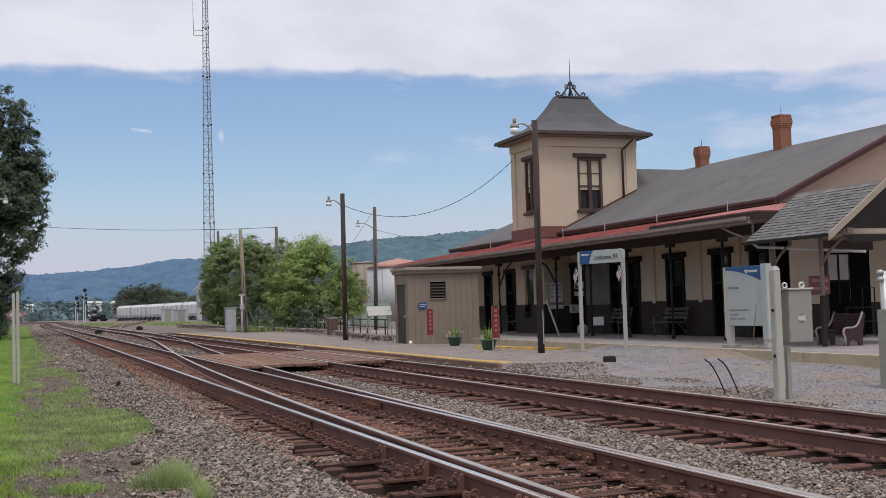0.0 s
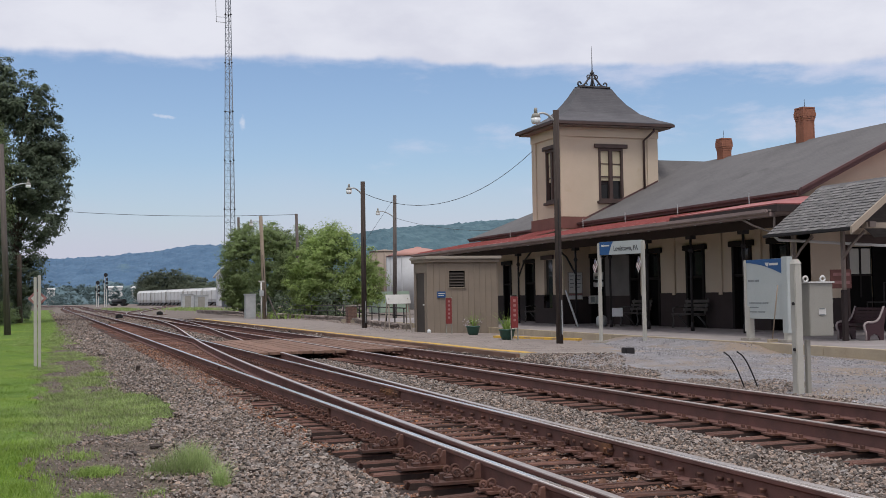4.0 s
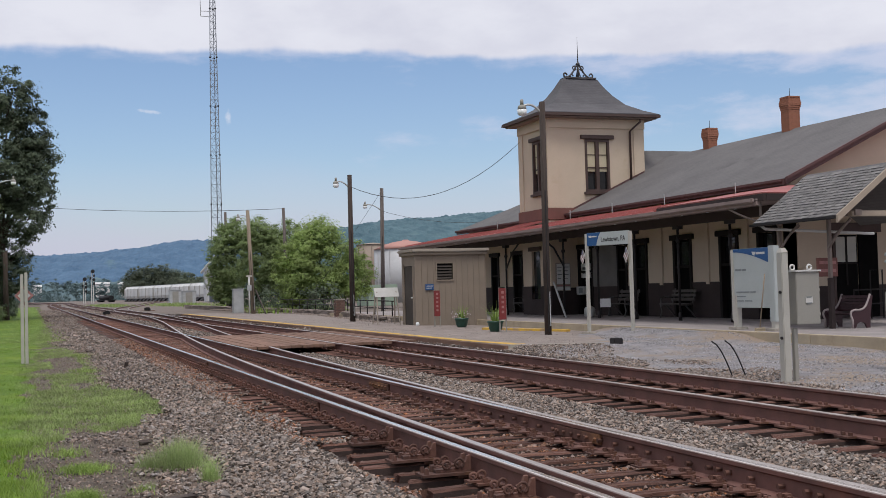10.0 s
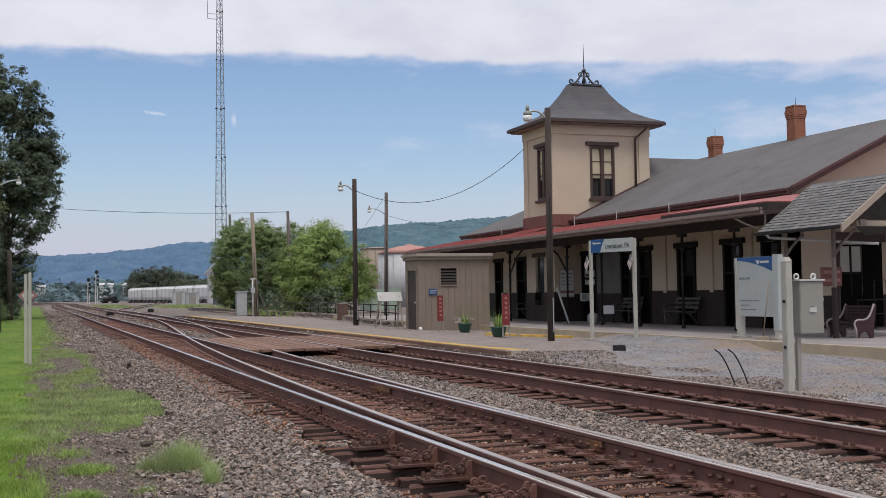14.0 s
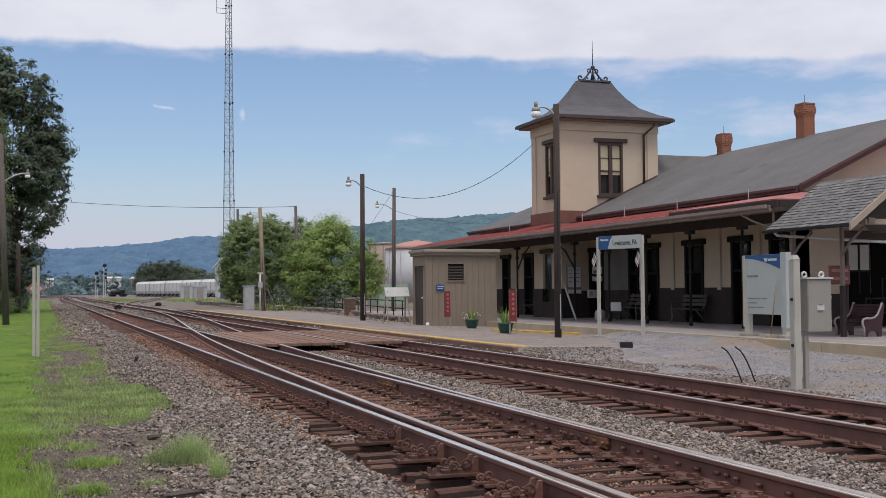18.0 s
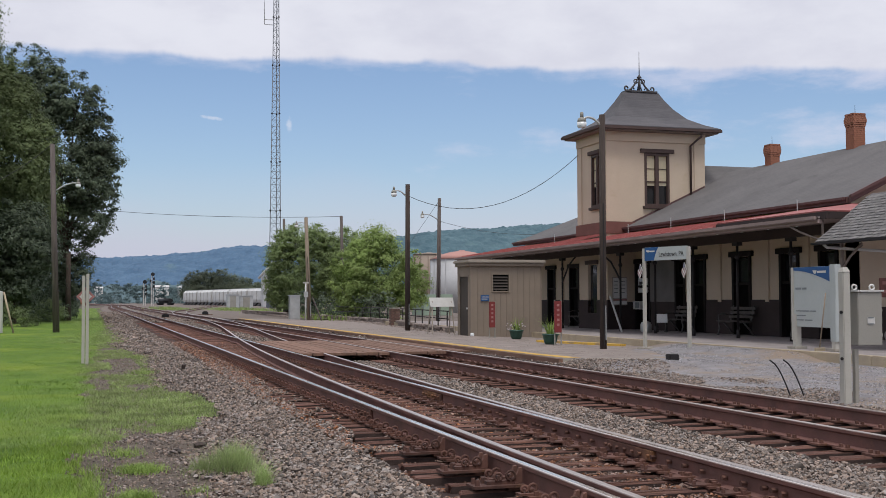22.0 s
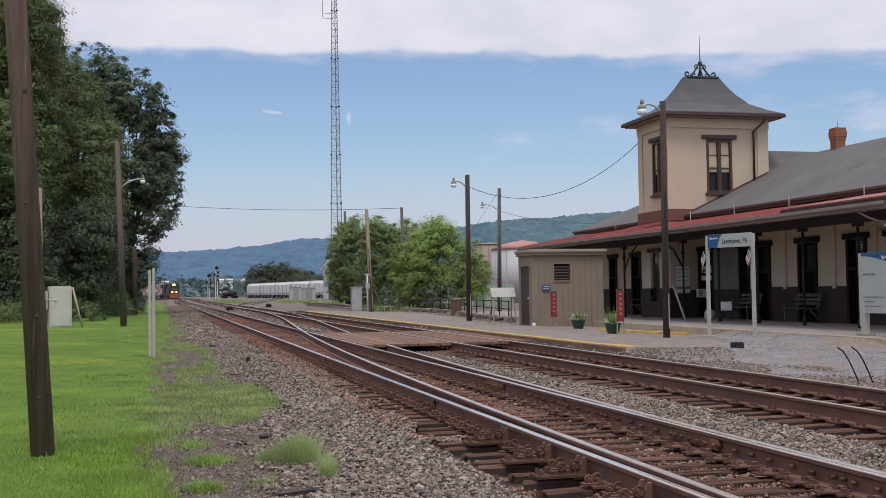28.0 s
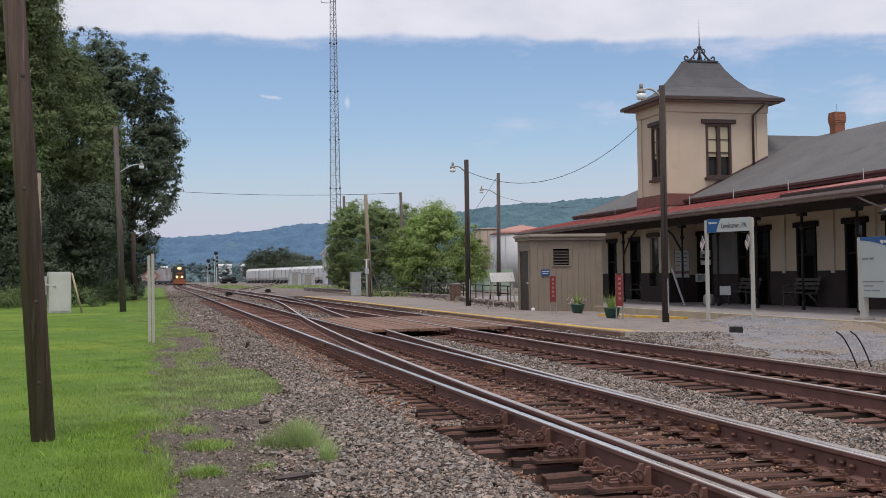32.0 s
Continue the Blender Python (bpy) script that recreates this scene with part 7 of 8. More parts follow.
def tree(at, trunk_h, r, blobs, clumps, per, size, spread_r, mat, label, seed, name="tree"):
    ob = thing(name, at, label, "tree", "trees")
    rnd = random.Random(seed)
    bm = bmesh.new()
    top = Vector((rnd.uniform(-0.3, 0.3), rnd.uniform(-0.3, 0.3), trunk_h))
    mid = top * 0.5 + Vector((rnd.uniform(-0.2, 0.2), 0, 0))
    rod(bm, (0, 0, -0.2), mid, r * 1.25, r, 10)
    rod(bm, mid, top, r, r * 0.7, 10)
    part("trunk", bm, "bark", ob)
    for c, rad in blobs:
        bm = bmesh.new()
        e = Vector(c)
        k = top * rnd.uniform(0.7, 1.0)
        m = (k + e) * 0.5 + Vector((0, 0, -0.3))
        rod(bm, k, m, r * 0.5, r * 0.3, 7)
        rod(bm, m, e, r * 0.3, r * 0.1, 7)
        for i in range(4):
            q = e + Vector((rnd.uniform(-1, 1) * rad[0], rnd.uniform(-1, 1) * rad[1], rnd.uniform(-0.3, 0.9) * rad[2])) * 0.8
            rod(bm, m.lerp(e, rnd.uniform(0.2, 0.9)), q, r * 0.14, r * 0.04, 5)
        part("limb", bm, "bark", ob)
    v, f = leaf_cloud(seed, blobs, clumps, per, size, spread_r)
    cr = new("crown", crown_mesh("crown", v, f, mat))
    cr.parent = ob
    return ob


# the tall dark trees at the lawn's end
tree((-1.9, 92, -0.2), 7, 0.3, [((-0.6, 0, 12.3), (3.4, 3.5, 4.6)), ((1.6, 0, 10.8), (2.1, 2.5, 3.0)), ((0.4, 0, 16.6), (2.0, 2.2, 2.6)), ((-2.2, 0, 7.5), (2.6, 3, 3.2)),
     ((1.9, 0, 7.8), (1.5, 2, 2.0)), ((1.6, 0, 14.0), (1.9, 2, 2.2)), ((0.4, 0, 4.2), (1.6, 2, 2.6)), ((-1.2, 0, 2.6), (2.0, 2, 2.4)), ((-2.6, 0.5, 15.4), (2.3, 2.2, 2.7)), ((-2.9, 0.5, 18.6), (2.0, 2.0, 2.6)), ((-1.5, 0.3, 17.6), (2.0, 1.9, 2.4)), ((2.3, 0, 11.6), (1.7, 2, 2.6))],
     1350, 62, 0.12, 0.5, "leaf_dark", "tall dark-leaved tree at the edge of the lawn", 21)
tree((-6.2, 84, -0.2), 7, 0.35, [((0.5, 0, 11.2), (3.0, 3.4, 4.6)), ((-1.0, 0, 15.6), (2.2, 2.3, 3.0)), ((-2.2, 0, 18.2), (1.9, 2.2, 2.6)), ((1.4, 0, 8.2), (2.2, 2.4, 2.6)), ((0.3, 0.5, 15.0), (1.9, 2.0, 2.6))],
     1150, 120, 0.105, 0.75, "leaf_olive", "tall green leafy tree behind the lawn", 22)
tree((-10.5, 78, -0.2), 8, 0.4, [((0.6, 0, 12), (4.0, 4, 6.0)), ((1.6, -1, 18.5), (2.8, 3, 4))],
     1050, 120, 0.105, 0.8, "leaf_olive", "broad tall tree that fills the lawn's corner", 23)
tree((-16.0, 74, -0.2), 8, 0.4, [((0, 0, 11), (5, 4.5, 7.5)), ((0.5, 0, 19), (4.0, 4, 4.5))],
     800, 110, 0.12, 0.95, "leaf_olive", "broad tree farther along the lawn", 24)
tree((-6.0, 108, -0.2), 5, 0.3, [((0, 0, 6), (4, 4, 5)), ((-4, 0, 8), (5, 4, 6))], 300, 60, 0.22, 0.8, "leaf_dark", "dark tree behind the first row", 25)


# Added low trees whose dark green also paints the shade under the crowns.
tree((-4.9, 80, -0.2), 3, 0.16, [((0.2, 0, 5.2), (2.4, 2.4, 3.0)), ((-0.6, 0, 2.6), (2.2, 2, 2.2))], 420, 110, 0.1, 0.6, "leaf_dark", "dark low tree, crown shade in its leaf colour, below the tall ones", 26)
tree((-9.0, 76, -0.2), 3, 0.16, [((0.2, 0, 5.0), (2.8, 2.4, 3.2)), ((0.4, 0, 2.4), (2.6, 2, 2.2))], 460, 110, 0.1, 0.6, "leaf_dark", "dark low tree, crown shade in its leaf colour, at the lawn's edge", 27)
tree((-14.0, 72, -0.2), 3, 0.16, [((0, 0, 5.0), (3.2, 2.4, 3.4)), ((0.4, 0, 2.4), (3.0, 2, 2.2))], 460, 110, 0.1, 0.6, "leaf_dark", "broad dark low tree, crown shade in its leaf colour, by the lawn", 28)


def hedge(name, blobs, clumps, per, size, sp, mat, label, seed):
    v, f = leaf_cloud(seed, blobs, clumps, per, size, sp)
    return tagged(new(name, crown_mesh(name, v, f, mat)), label, "bushes", "", "stuff")


hedge("undergrowth", [((-5.0 - 2.2 * i, 70 + 1.5 * math.sin(i * 2.1), 0.35), (2.0, 1.6, 0.9)) for i in range(11)] + [((-3.0, 86, 0.5), (1.2, 3, 1.0))], 1100, 60, 0.055, 0.32, "leaf_olive",
      "low green undergrowth at the foot of the trees", 31)
hedge("undergrowth", [((-3.2 + 0.5 * math.sin(i * 1.7), 88 + 5 * i, 0.6), (1.5, 3.2, 1.1 + 0.4 * math.sin(i * 2.3))) for i in range(9)], 700, 50, 0.07, 0.4, "leaf_dark",
      "dark brush at the foot of the tall trees", 34)
# Foliage added out of view to block low sky light under the canopy.
rt = random.Random(88)
hedge("unseen_tree_row", [((-27 + rt.uniform(-3, 3), -60 + 5.2 * i, 2.6 + rt.uniform(-0.5, 0.8)), (3.4, 3.2, rt.uniform(2.8, 4.2))) for i in range(23)], 2600, 22, 0.34, 1.0, "leaf_mid",
      "unseen leafy row added to keep low sky light off the station wall", 33)
# bright trees beyond the platform
tree((18.4, 75, 0.0), 1.8, 0.13, [((0.2, 0, 3.0), (2.5, 2.2, 2.3)), ((1.9, 0, 2.3), (1.5, 1.6, 1.7)), ((-1.6, 0, 2.6), (1.6, 1.5, 2.1)), ((-0.3, 0, 4.9), (1.5, 1.5, 1.3))],
     620, 80, 0.085, 0.5, "leaf_bright", "bright green bushy tree behind the platform wall", 41)
tree((17.6, 92, 0.0), 2.0, 0.15, [((0.2, 0, 4.0), (2.0, 2, 2.6)), ((1.9, 0, 4.7), (1.7, 1.7, 2.4)), ((1.6, 0, 2.9), (1.6, 1.6, 2.2)), ((-0.2, 0, 6.2), (1.3, 1.4, 1.2))],
     620, 70, 0.1, 0.5, "leaf_mid", "mid-green bushy tree behind the platform wall", 42)
tree((16.9, 103, 0.0), 2.0, 0.16, [((-0.2, 0, 4.2), (1.8, 2, 3.0)), ((0.5, 0, 6.6), (1.5, 1.6, 1.4)), ((-0.6, 0, 2.5), (1.4, 1.6, 2.0))],
     440, 70, 0.105, 0.55, "leaf_mid", "darker bushy tree beside the radio mast", 43)
hedge("undergrowth", [((17.2 + 0.02 * i, 70 + 4 * i, 0.8), (1.0, 2.4, 1.2)) for i in range(9)], 700, 16, 0.1, 0.25, "leaf_dark", "dark undergrowth behind the stone wall", 44)
# distant clump behind the wagons, and the woods across the valley
hedge("distant_trees", [((35 + 3.4 * i, 430, 4.5 + 2.2 * math.sin(0.5 + i * 0.55)), (4, 5, 6)) for i in range(8)], 1000, 60, 0.28, 1.3, "leaf_clump", "dark rounded trees behind the parked wagons", 45)


def hills():
    rnd = np.random.default_rng(4)

    def ridge(name, y, x0, x1, top, mat, label, base=-3.0, depth=500.0, n=700, rough=3.0, rows=60, crown=4.5):
        """A long slope covered with rounded tree crowns."""
        xs = np.linspace(x0, x1, n)
        verts, faces = [], []
        for j in range(rows):
            u = j / (rows - 1)
            for x in xs:
                h = top(x) * math.sin(u * math.pi / 2) ** 1.2
                py = depth * u
                bump = rough * (noise.noise((x * 0.012, u * 9, 1)) + 0.5 * noise.noise((x * 0.05, u * 20, 3)))
                lump = crown * (1.2 * abs(noise.noise((x * 0.05, py * 0.05, 5))) + abs(noise.noise((x * 0.1, py * 0.1, 9))))
                verts.append((x, y + py, base + h + (bump + lump if j else 0)))
        for j in range(rows - 1):
            for i in range(n - 1):
                a = j * n + i
                faces.append((a, a + 1, a + 1 + n, a + n))
        ob = new(name, arrays(name, verts, faces, mat, False))
        return tagged(ob, label, "backdrop", "", "structure")

    def left_top(x):
        return 93 + 0.05 * x + 14 * math.exp(-((x - 330) / 110) ** 2) + 4 * noise.noise((x * 0.014, 0, 8))

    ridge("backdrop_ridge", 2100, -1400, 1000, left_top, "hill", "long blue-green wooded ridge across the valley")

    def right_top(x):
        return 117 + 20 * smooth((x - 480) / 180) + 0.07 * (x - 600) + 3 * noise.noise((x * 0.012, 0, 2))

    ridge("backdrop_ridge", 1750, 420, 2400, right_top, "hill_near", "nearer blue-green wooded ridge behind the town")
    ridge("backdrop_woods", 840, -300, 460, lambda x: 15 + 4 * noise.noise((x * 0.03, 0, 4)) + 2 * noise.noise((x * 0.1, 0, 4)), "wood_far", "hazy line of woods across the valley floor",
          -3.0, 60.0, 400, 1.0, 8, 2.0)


def valley_woods():
    """Rows of far tree crowns that rise toward the ridge."""
    rnd = random.Random(53)
    for y, low, high in ((560, 1.5, 4.0), (615, 4.0, 7.5), (680, 7.0, 10.5), (760, 9.5, 14.5)):
        blobs = []
        x = -150.0
        while x < 330:
            r = rnd.uniform(2.6, 5.2)
            blobs.append(((x, y + rnd.uniform(-12, 12), rnd.uniform(low, high) - r), (r, r, r * rnd.uniform(0.9, 1.5))))
            x += r * rnd.uniform(0.9, 1.5)
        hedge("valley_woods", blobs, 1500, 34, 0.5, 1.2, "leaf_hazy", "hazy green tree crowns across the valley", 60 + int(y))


hills()
valley_woods()


def far_houses():
    rnd = random.Random(14)
    for x, y, z, w, h in ((3.2, 722, 8.2, 5, 0.6), (40.4, 722, 9.7, 8, 0.0), (51.0, 722, 9.2, 3, 0.3)):
        ob = thing("distant_house", (x, y, z), "small pale building among the valley trees", "house", "distant houses")
        part("wall", boxed(-w / 2, w / 2, -3, 3, -z - 3, h), "wagon", ob)
        bm = bmesh.new()
        slab(bm, [(-w / 2 - 0.3, -3.3, h), (w / 2 + 0.3, -3.3, h), (w / 2 + 0.3, 0, h + 1), (-w / 2 - 0.3, 0, h + 1)], 0.2)
        slab(bm, [(-w / 2 - 0.3, 0, h + 1), (w / 2 + 0.3, 0, h + 1), (w / 2 + 0.3, 3.3, h), (-w / 2 - 0.3, 3.3, h)], 0.2)
        part("roof", bm, "wagon", ob)


far_houses()


# ---- far things ----
def radio_mast():
    bx, by = 32.1, 211
    ob = thing("radio_mast", (bx, by, -0.1), "tall three-legged steel lattice radio mast", "radio mast")
    h, r0, r1 = 80.0, 1.3, 0.22
    rad = lambda z: r0 + (r1 - r0) * z / h
    ang = [radians(a) for a in (75, 195, 315)]
    pt = lambda k, z: Vector((rad(z) * math.cos(ang[k]), rad(z) * math.sin(ang[k]), z))
    for k in range(3):
        bm = bmesh.new()
        rod(bm, pt(k, 0), pt(k, h), 0.09, 0.06, 6)
        part("leg", bm, "mast_steel", ob)
    z, i = 0.0, 0
    step = 1.2
    bm = bmesh.new()
    while z < h - step:
        for k in range(3):
            j = (k + 1) % 3
            rod(bm, pt(k, z), pt(j, z), 0.035, 0.035, 4, False)
            a, b = (k, j) if i % 2 else (j, k)
            rod(bm, pt(a, z), pt(b, z + step), 0.035, 0.035, 4, False)
        z += step
        i += 1
    part("lattice", bm, "mast_steel", ob)
    bm = bmesh.new()
    z = 52.6
    pipe(bm, [(-0.3, 0, z + 0.9), (-2.2, 0, z + 0.9), (-2.2, 0, z - 0.05), (-0.3, 0, z - 0.05)], 0.06)
    rod(bm, (-2.2, 0, z), (-2.35, 0, z + 9), 0.05)
    part("side_antenna", bm, "galv", ob, "side antenna on a bracket")
    for z in (54, 45, 36, 27, 18):
        for k in range(3):
            bm = bmesh.new()
            turned(bm, [(0.1, z - 0.15), (0.2, z), (0.1, z + 0.15)], tuple(pt(k, z).xy), 8)
            part("flange", bm, "iron", ob)
    part("foot_house", boxed(-0.7, 0.75, -1.8, -0.2, 0, 4.1, 0.05), "housing", ob, "slate-grey base housing")
    part("side_cabinet", boxed(-1.7, -0.75, -1.6, -0.2, 0, 2.9, 0.05), "housing", ob)


radio_mast()


def loader():
    ob = thing("grain_loader", (35.0, 240, 0), "small pale loading tower with a sloping spout", "loader")
    part("tower", boxed(-1.3, 1.3, -1.5, 1.5, 0, 6.4, 0.1), "tank", ob)
    part("cap", boxed(-0.9, 0.9, -1.1, 1.1, 6.4, 7.4, 0.1), "tank", ob)
    bm = bmesh.new()
    rod(bm, (2.0, -2, 10.9), (-2.3, -2, 5.9), 0.24, 0.24, 8)
    part("spout", bm, "wagon", ob, "sloping pale spout")
    bm = bmesh.new()
    rod(bm, (2.0, -2, 0), (2.0, -2, 11.4), 0.15, 0.15, 6)
    part("leg", bm, "galv", ob)


loader()


def relay_hut(at, w, h, label):
    ob = thing("relay_hut", at, label, "cabinet", "trackside huts")
    part("body", boxed(-w / 2, w / 2, -0.8, 0.8, 0, h, 0.04), "galv", ob)
    part("roof", boxed(-w / 2 - 0.1, w / 2 + 0.1, -0.9, 0.9, h, h + 0.12, 0.03), "galv", ob)
    part("door", boxed(-w / 4, w / 4, -0.84, -0.802, 0.1, h - 0.2), "cabinet", ob)


relay_hut((21.9, 190, 0.0), 1.9, 2.3, "grey steel relay hut among weeds by the siding")
relay_hut((24.3, 192, 0.0), 2.2, 2.1, "pale grey relay hut beside the first one")


def switch_stand(at, label):
    ob = thing("switch_machine", pose(*at) @ Matrix.Diagonal((0.8, 0.8, 0.75, 1)), label, "switch machine", "switch machines")
    part("case", boxed(-0.35, 0.35, -0.3, 0.3, 0.05, 0.38, 0.04), "black", ob)
    part("lid", boxed(-0.22, 0.22, -0.2, 0.2, 0.38, 0.46, 0.03), "black", ob)
    part("bed_timber", boxed(-0.9, 0.9, -0.12, 0.12, -0.08, 0.05, 0.01), "tie", ob)


switch_stand((5.75, 97.5, 0.0), "black switch machine between the tracks")
switch_stand((10.5, 114.0, 0.03), "dark switch machine beside the siding")


def hopper(at, yaw, label):
    ob = thing("hopper_wagon", pose(*at, 0, 0, yaw), label, "freight wagon", "parked hopper wagons")
    n, L = 5, 17.0
    bm = bmesh.new()
    prof = [(-1.3, 0.85), (-1.55, 1.6), (-1.5, 3.7), (-0.9, 4.35), (0.9, 4.35), (1.5, 3.7), (1.55, 1.6), (1.3, 0.85)]
    rings = [[bm.verts.new((a, y, z)) for a, z in prof] for y in (-L / 2, L / 2)]
    for i in range(8):
        bm.faces.new((rings[0][i], rings[0][(i + 1) % 8], rings[1][(i + 1) % 8], rings[1][i]))
    bm.faces.new(rings[0][::-1])
    bm.faces.new(rings[1])
    bmesh.ops.recalc_face_normals(bm, faces=list(bm.faces))
    part("body", bm, "wagon", ob)
    for s in (-1, 1):
        for i in range(n):
            y = -L / 2 + i * L / (n - 1)
            part("rib", boxed(s * 1.53 - 0.06, s * 1.53 + 0.06, y - 0.12, y + 0.12, 0.95, 3.75), "cabinet", ob)
    for i in range(4):
        y = -L / 2 + L * (i + 0.5) / 4
        bm = bmesh.new()
        slab(bm, [(1.2, y - 1.2, 0.85), (1.2, y + 1.2, 0.85), (0.8, y + 0.6, 0.5), (0.8, y - 0.6, 0.5)], 1.0)
        part("chute", bm, "iron", ob)
    for y in (-L / 2 + 2, L / 2 - 2):
        bg = part("bogie", boxed(-1.0, 1.0, y - 1.3, y + 1.3, 0.45, 1.1), "iron", ob)
        for dy in (-0.85, 0.85):
            for s in (-1, 1):
                bm = bmesh.new()
                rod(bm, (s * 0.68, y + dy, 0.6), (s * 0.8, y + dy, 0.6), 0.42, 0.42, 14)
                part("wheel", bm, "iron", bg)
    part("walkway", boxed(-0.6, 0.6, -L / 2, L / 2, 4.4, 4.48), "galv", ob)


def line_up():
    a, b = Vector((28.5, 365)), Vector((41.0, 280))
    d = (b - a).normalized()
    yaw = math.degrees(math.atan2(-d.x, d.y))
    for i in range(5):
        p = a + d * (i * 18.2 + 8)
        hopper((p.x, p.y, 0.0), yaw, "pale grey covered hopper wagon parked on the siding")


line_up()


def tank_wagon(at, label):
    ob = thing("tank_wagon", pose(*at, 0, 0, 108) @ Matrix.Diagonal((0.85, 0.85, 0.72, 1)), label, "freight wagon")
    bm = bmesh.new()
    rod(bm, (-5, 0, 1.95), (5, 0, 1.95), 0.95, 0.95, 18)
    part("tank", bm, "black", ob)
    bm = bmesh.new()
    rod(bm, (0, 0, 2.8), (0, 0, 3.3), 0.4, 0.4, 10)
    part("dome", bm, "black", ob)
    part("frame", boxed(-6.5, 6.5, -1.2, 1.2, 0.75, 1.1), "black", ob)
    for x in (-5, 5):
        bg = part("bogie", boxed(x - 1.2, x + 1.2, -1.0, 1.0, 0.3, 0.749), "black", ob)
        for dx in (-0.8, 0.8):
            bm = bmesh.new()
            rod(bm, (x + dx, -0.78, 0.42), (x + dx, 0.78, 0.42), 0.42, 0.42, 12)
            part("wheelset", bm, "iron", bg)


tank_wagon((21.9, 372, -0.03), "black tank wagon standing beyond the signals")


def signal(at, h, label):
    ob = thing("railway_signal", at, label, "signal", "railway signals")
    bm = bmesh.new()
    for s in (-0.25, 0.25):
        rod(bm, (s, 0, 0), (s, 0, h), 0.12, 0.09, 6)
    for i in range(int(h / 0.6)):
        rod(bm, (-0.25, 0, i * 0.6), (0.25, 0, i * 0.6), 0.04, 0.04, 4)
    part("mast", bm, "white", ob, "pale ladder mast")
    for dx, dz in ((0.42, -0.9), (-0.45, -1.5), (0.42, -3.0)):
        part("relay_case", boxed(dx - 0.22, dx + 0.22, -0.35, 0.0, h + dz - 0.35, h + dz + 0.35, 0.04), "black", ob)
    bm = bmesh.new()
    rod(bm, (0.1, -0.3, h + 0.3), (0.1, -0.2, h + 0.3), 0.52, 0.52, 18)
    part("target", bm, "black", ob, "round black signal target")
    bm = bmesh.new()
    rod(bm, (0.4, -0.3, h - 1.9), (0.4, -0.2, h - 1.9), 0.38, 0.38, 14)
    part("target", bm, "black", ob)


signal((15.35, 320, 0.0), 8.2, "railway signal with a black round target on a pale mast")
signal((13.5, 325, 0.0), 6.2, "shorter railway signal on a pale mast")


def silos():
    for at, r, h, k, body, dome, label in (((39.4, 122, 0), 3.5, 5.9, 1.0, "tank", "tank_red", "white storage silo with a faded red domed roof"),
                                        ((43.7, 150, 0), 2.1, 7.6, 0.25, "tank_tan", "tank_tan", "tan storage silo behind the white one")):
        ob = thing("storage_silo", at, label, "silo", "storage silos")
        bm = bmesh.new()
        turned(bm, [(r, 0), (r, h)], seg=32)
        part("body", bm, body, ob)
        bm = bmesh.new()
        turned(bm, [(r + 0.1, h), (r * 0.75, h + 0.48 * k), (r * 0.4, h + 0.8 * k), (0.4, h + 0.95 * k), (0.3, h + 1.05 * k)], seg=32)
        part("dome", bm, dome, ob)
        for i in range(12):
            a = i * math.pi / 6 + 0.2
            bm = bmesh.new()
            rod(bm, (r * math.cos(a), r * math.sin(a), 0), (r * math.cos(a), r * math.sin(a), h), 0.06, 0.06, 5)
            part("rib", bm, body, ob)
    solid("green_shed", boxed(-1.5, 1.2, -2, 2, 0, 1.9, 0.05), "green_wall", "low green painted shed beyond the railing", "shed", at=(29.6, 100, 0))


silos()


# ---- small growth and stones ----
def blades(name, points, height, width, mat, label, seed, lean=0.5):
    rng = np.random.default_rng(seed)
    n = len(points)
    p = np.asarray(points, float)
    a = rng.uniform(0, 2 * np.pi, n)
    h = height * rng.uniform(0.45, 1.25, n)
    w = width * rng.uniform(0.6, 1.3, n)
    side = np.stack([np.cos(a), np.sin(a), 0 * a], 1) * w[:, None]
    fwd = np.stack([-np.sin(a), np.cos(a), 0 * a], 1) * (h * lean * rng.uniform(0.1, 1.2, n))[:, None]
    up = np.stack([0 * a, 0 * a, h], 1)
    v = np.stack([p - side, p + side, p + side * 0.6 + fwd * 0.4 + up * 0.6, p - side * 0.6 + fwd * 0.4 + up * 0.6, p + fwd + up], 1).reshape(-1, 3)
    o = np.arange(n)[:, None] * 5
    f = np.concatenate([o + [0, 1, 2], o + [0, 2, 3], o + [3, 2, 4]], 0)
    ob = new(name, crown_mesh(name, v, f, mat))
    return tagged(ob, label, "grass", "", "stuff")


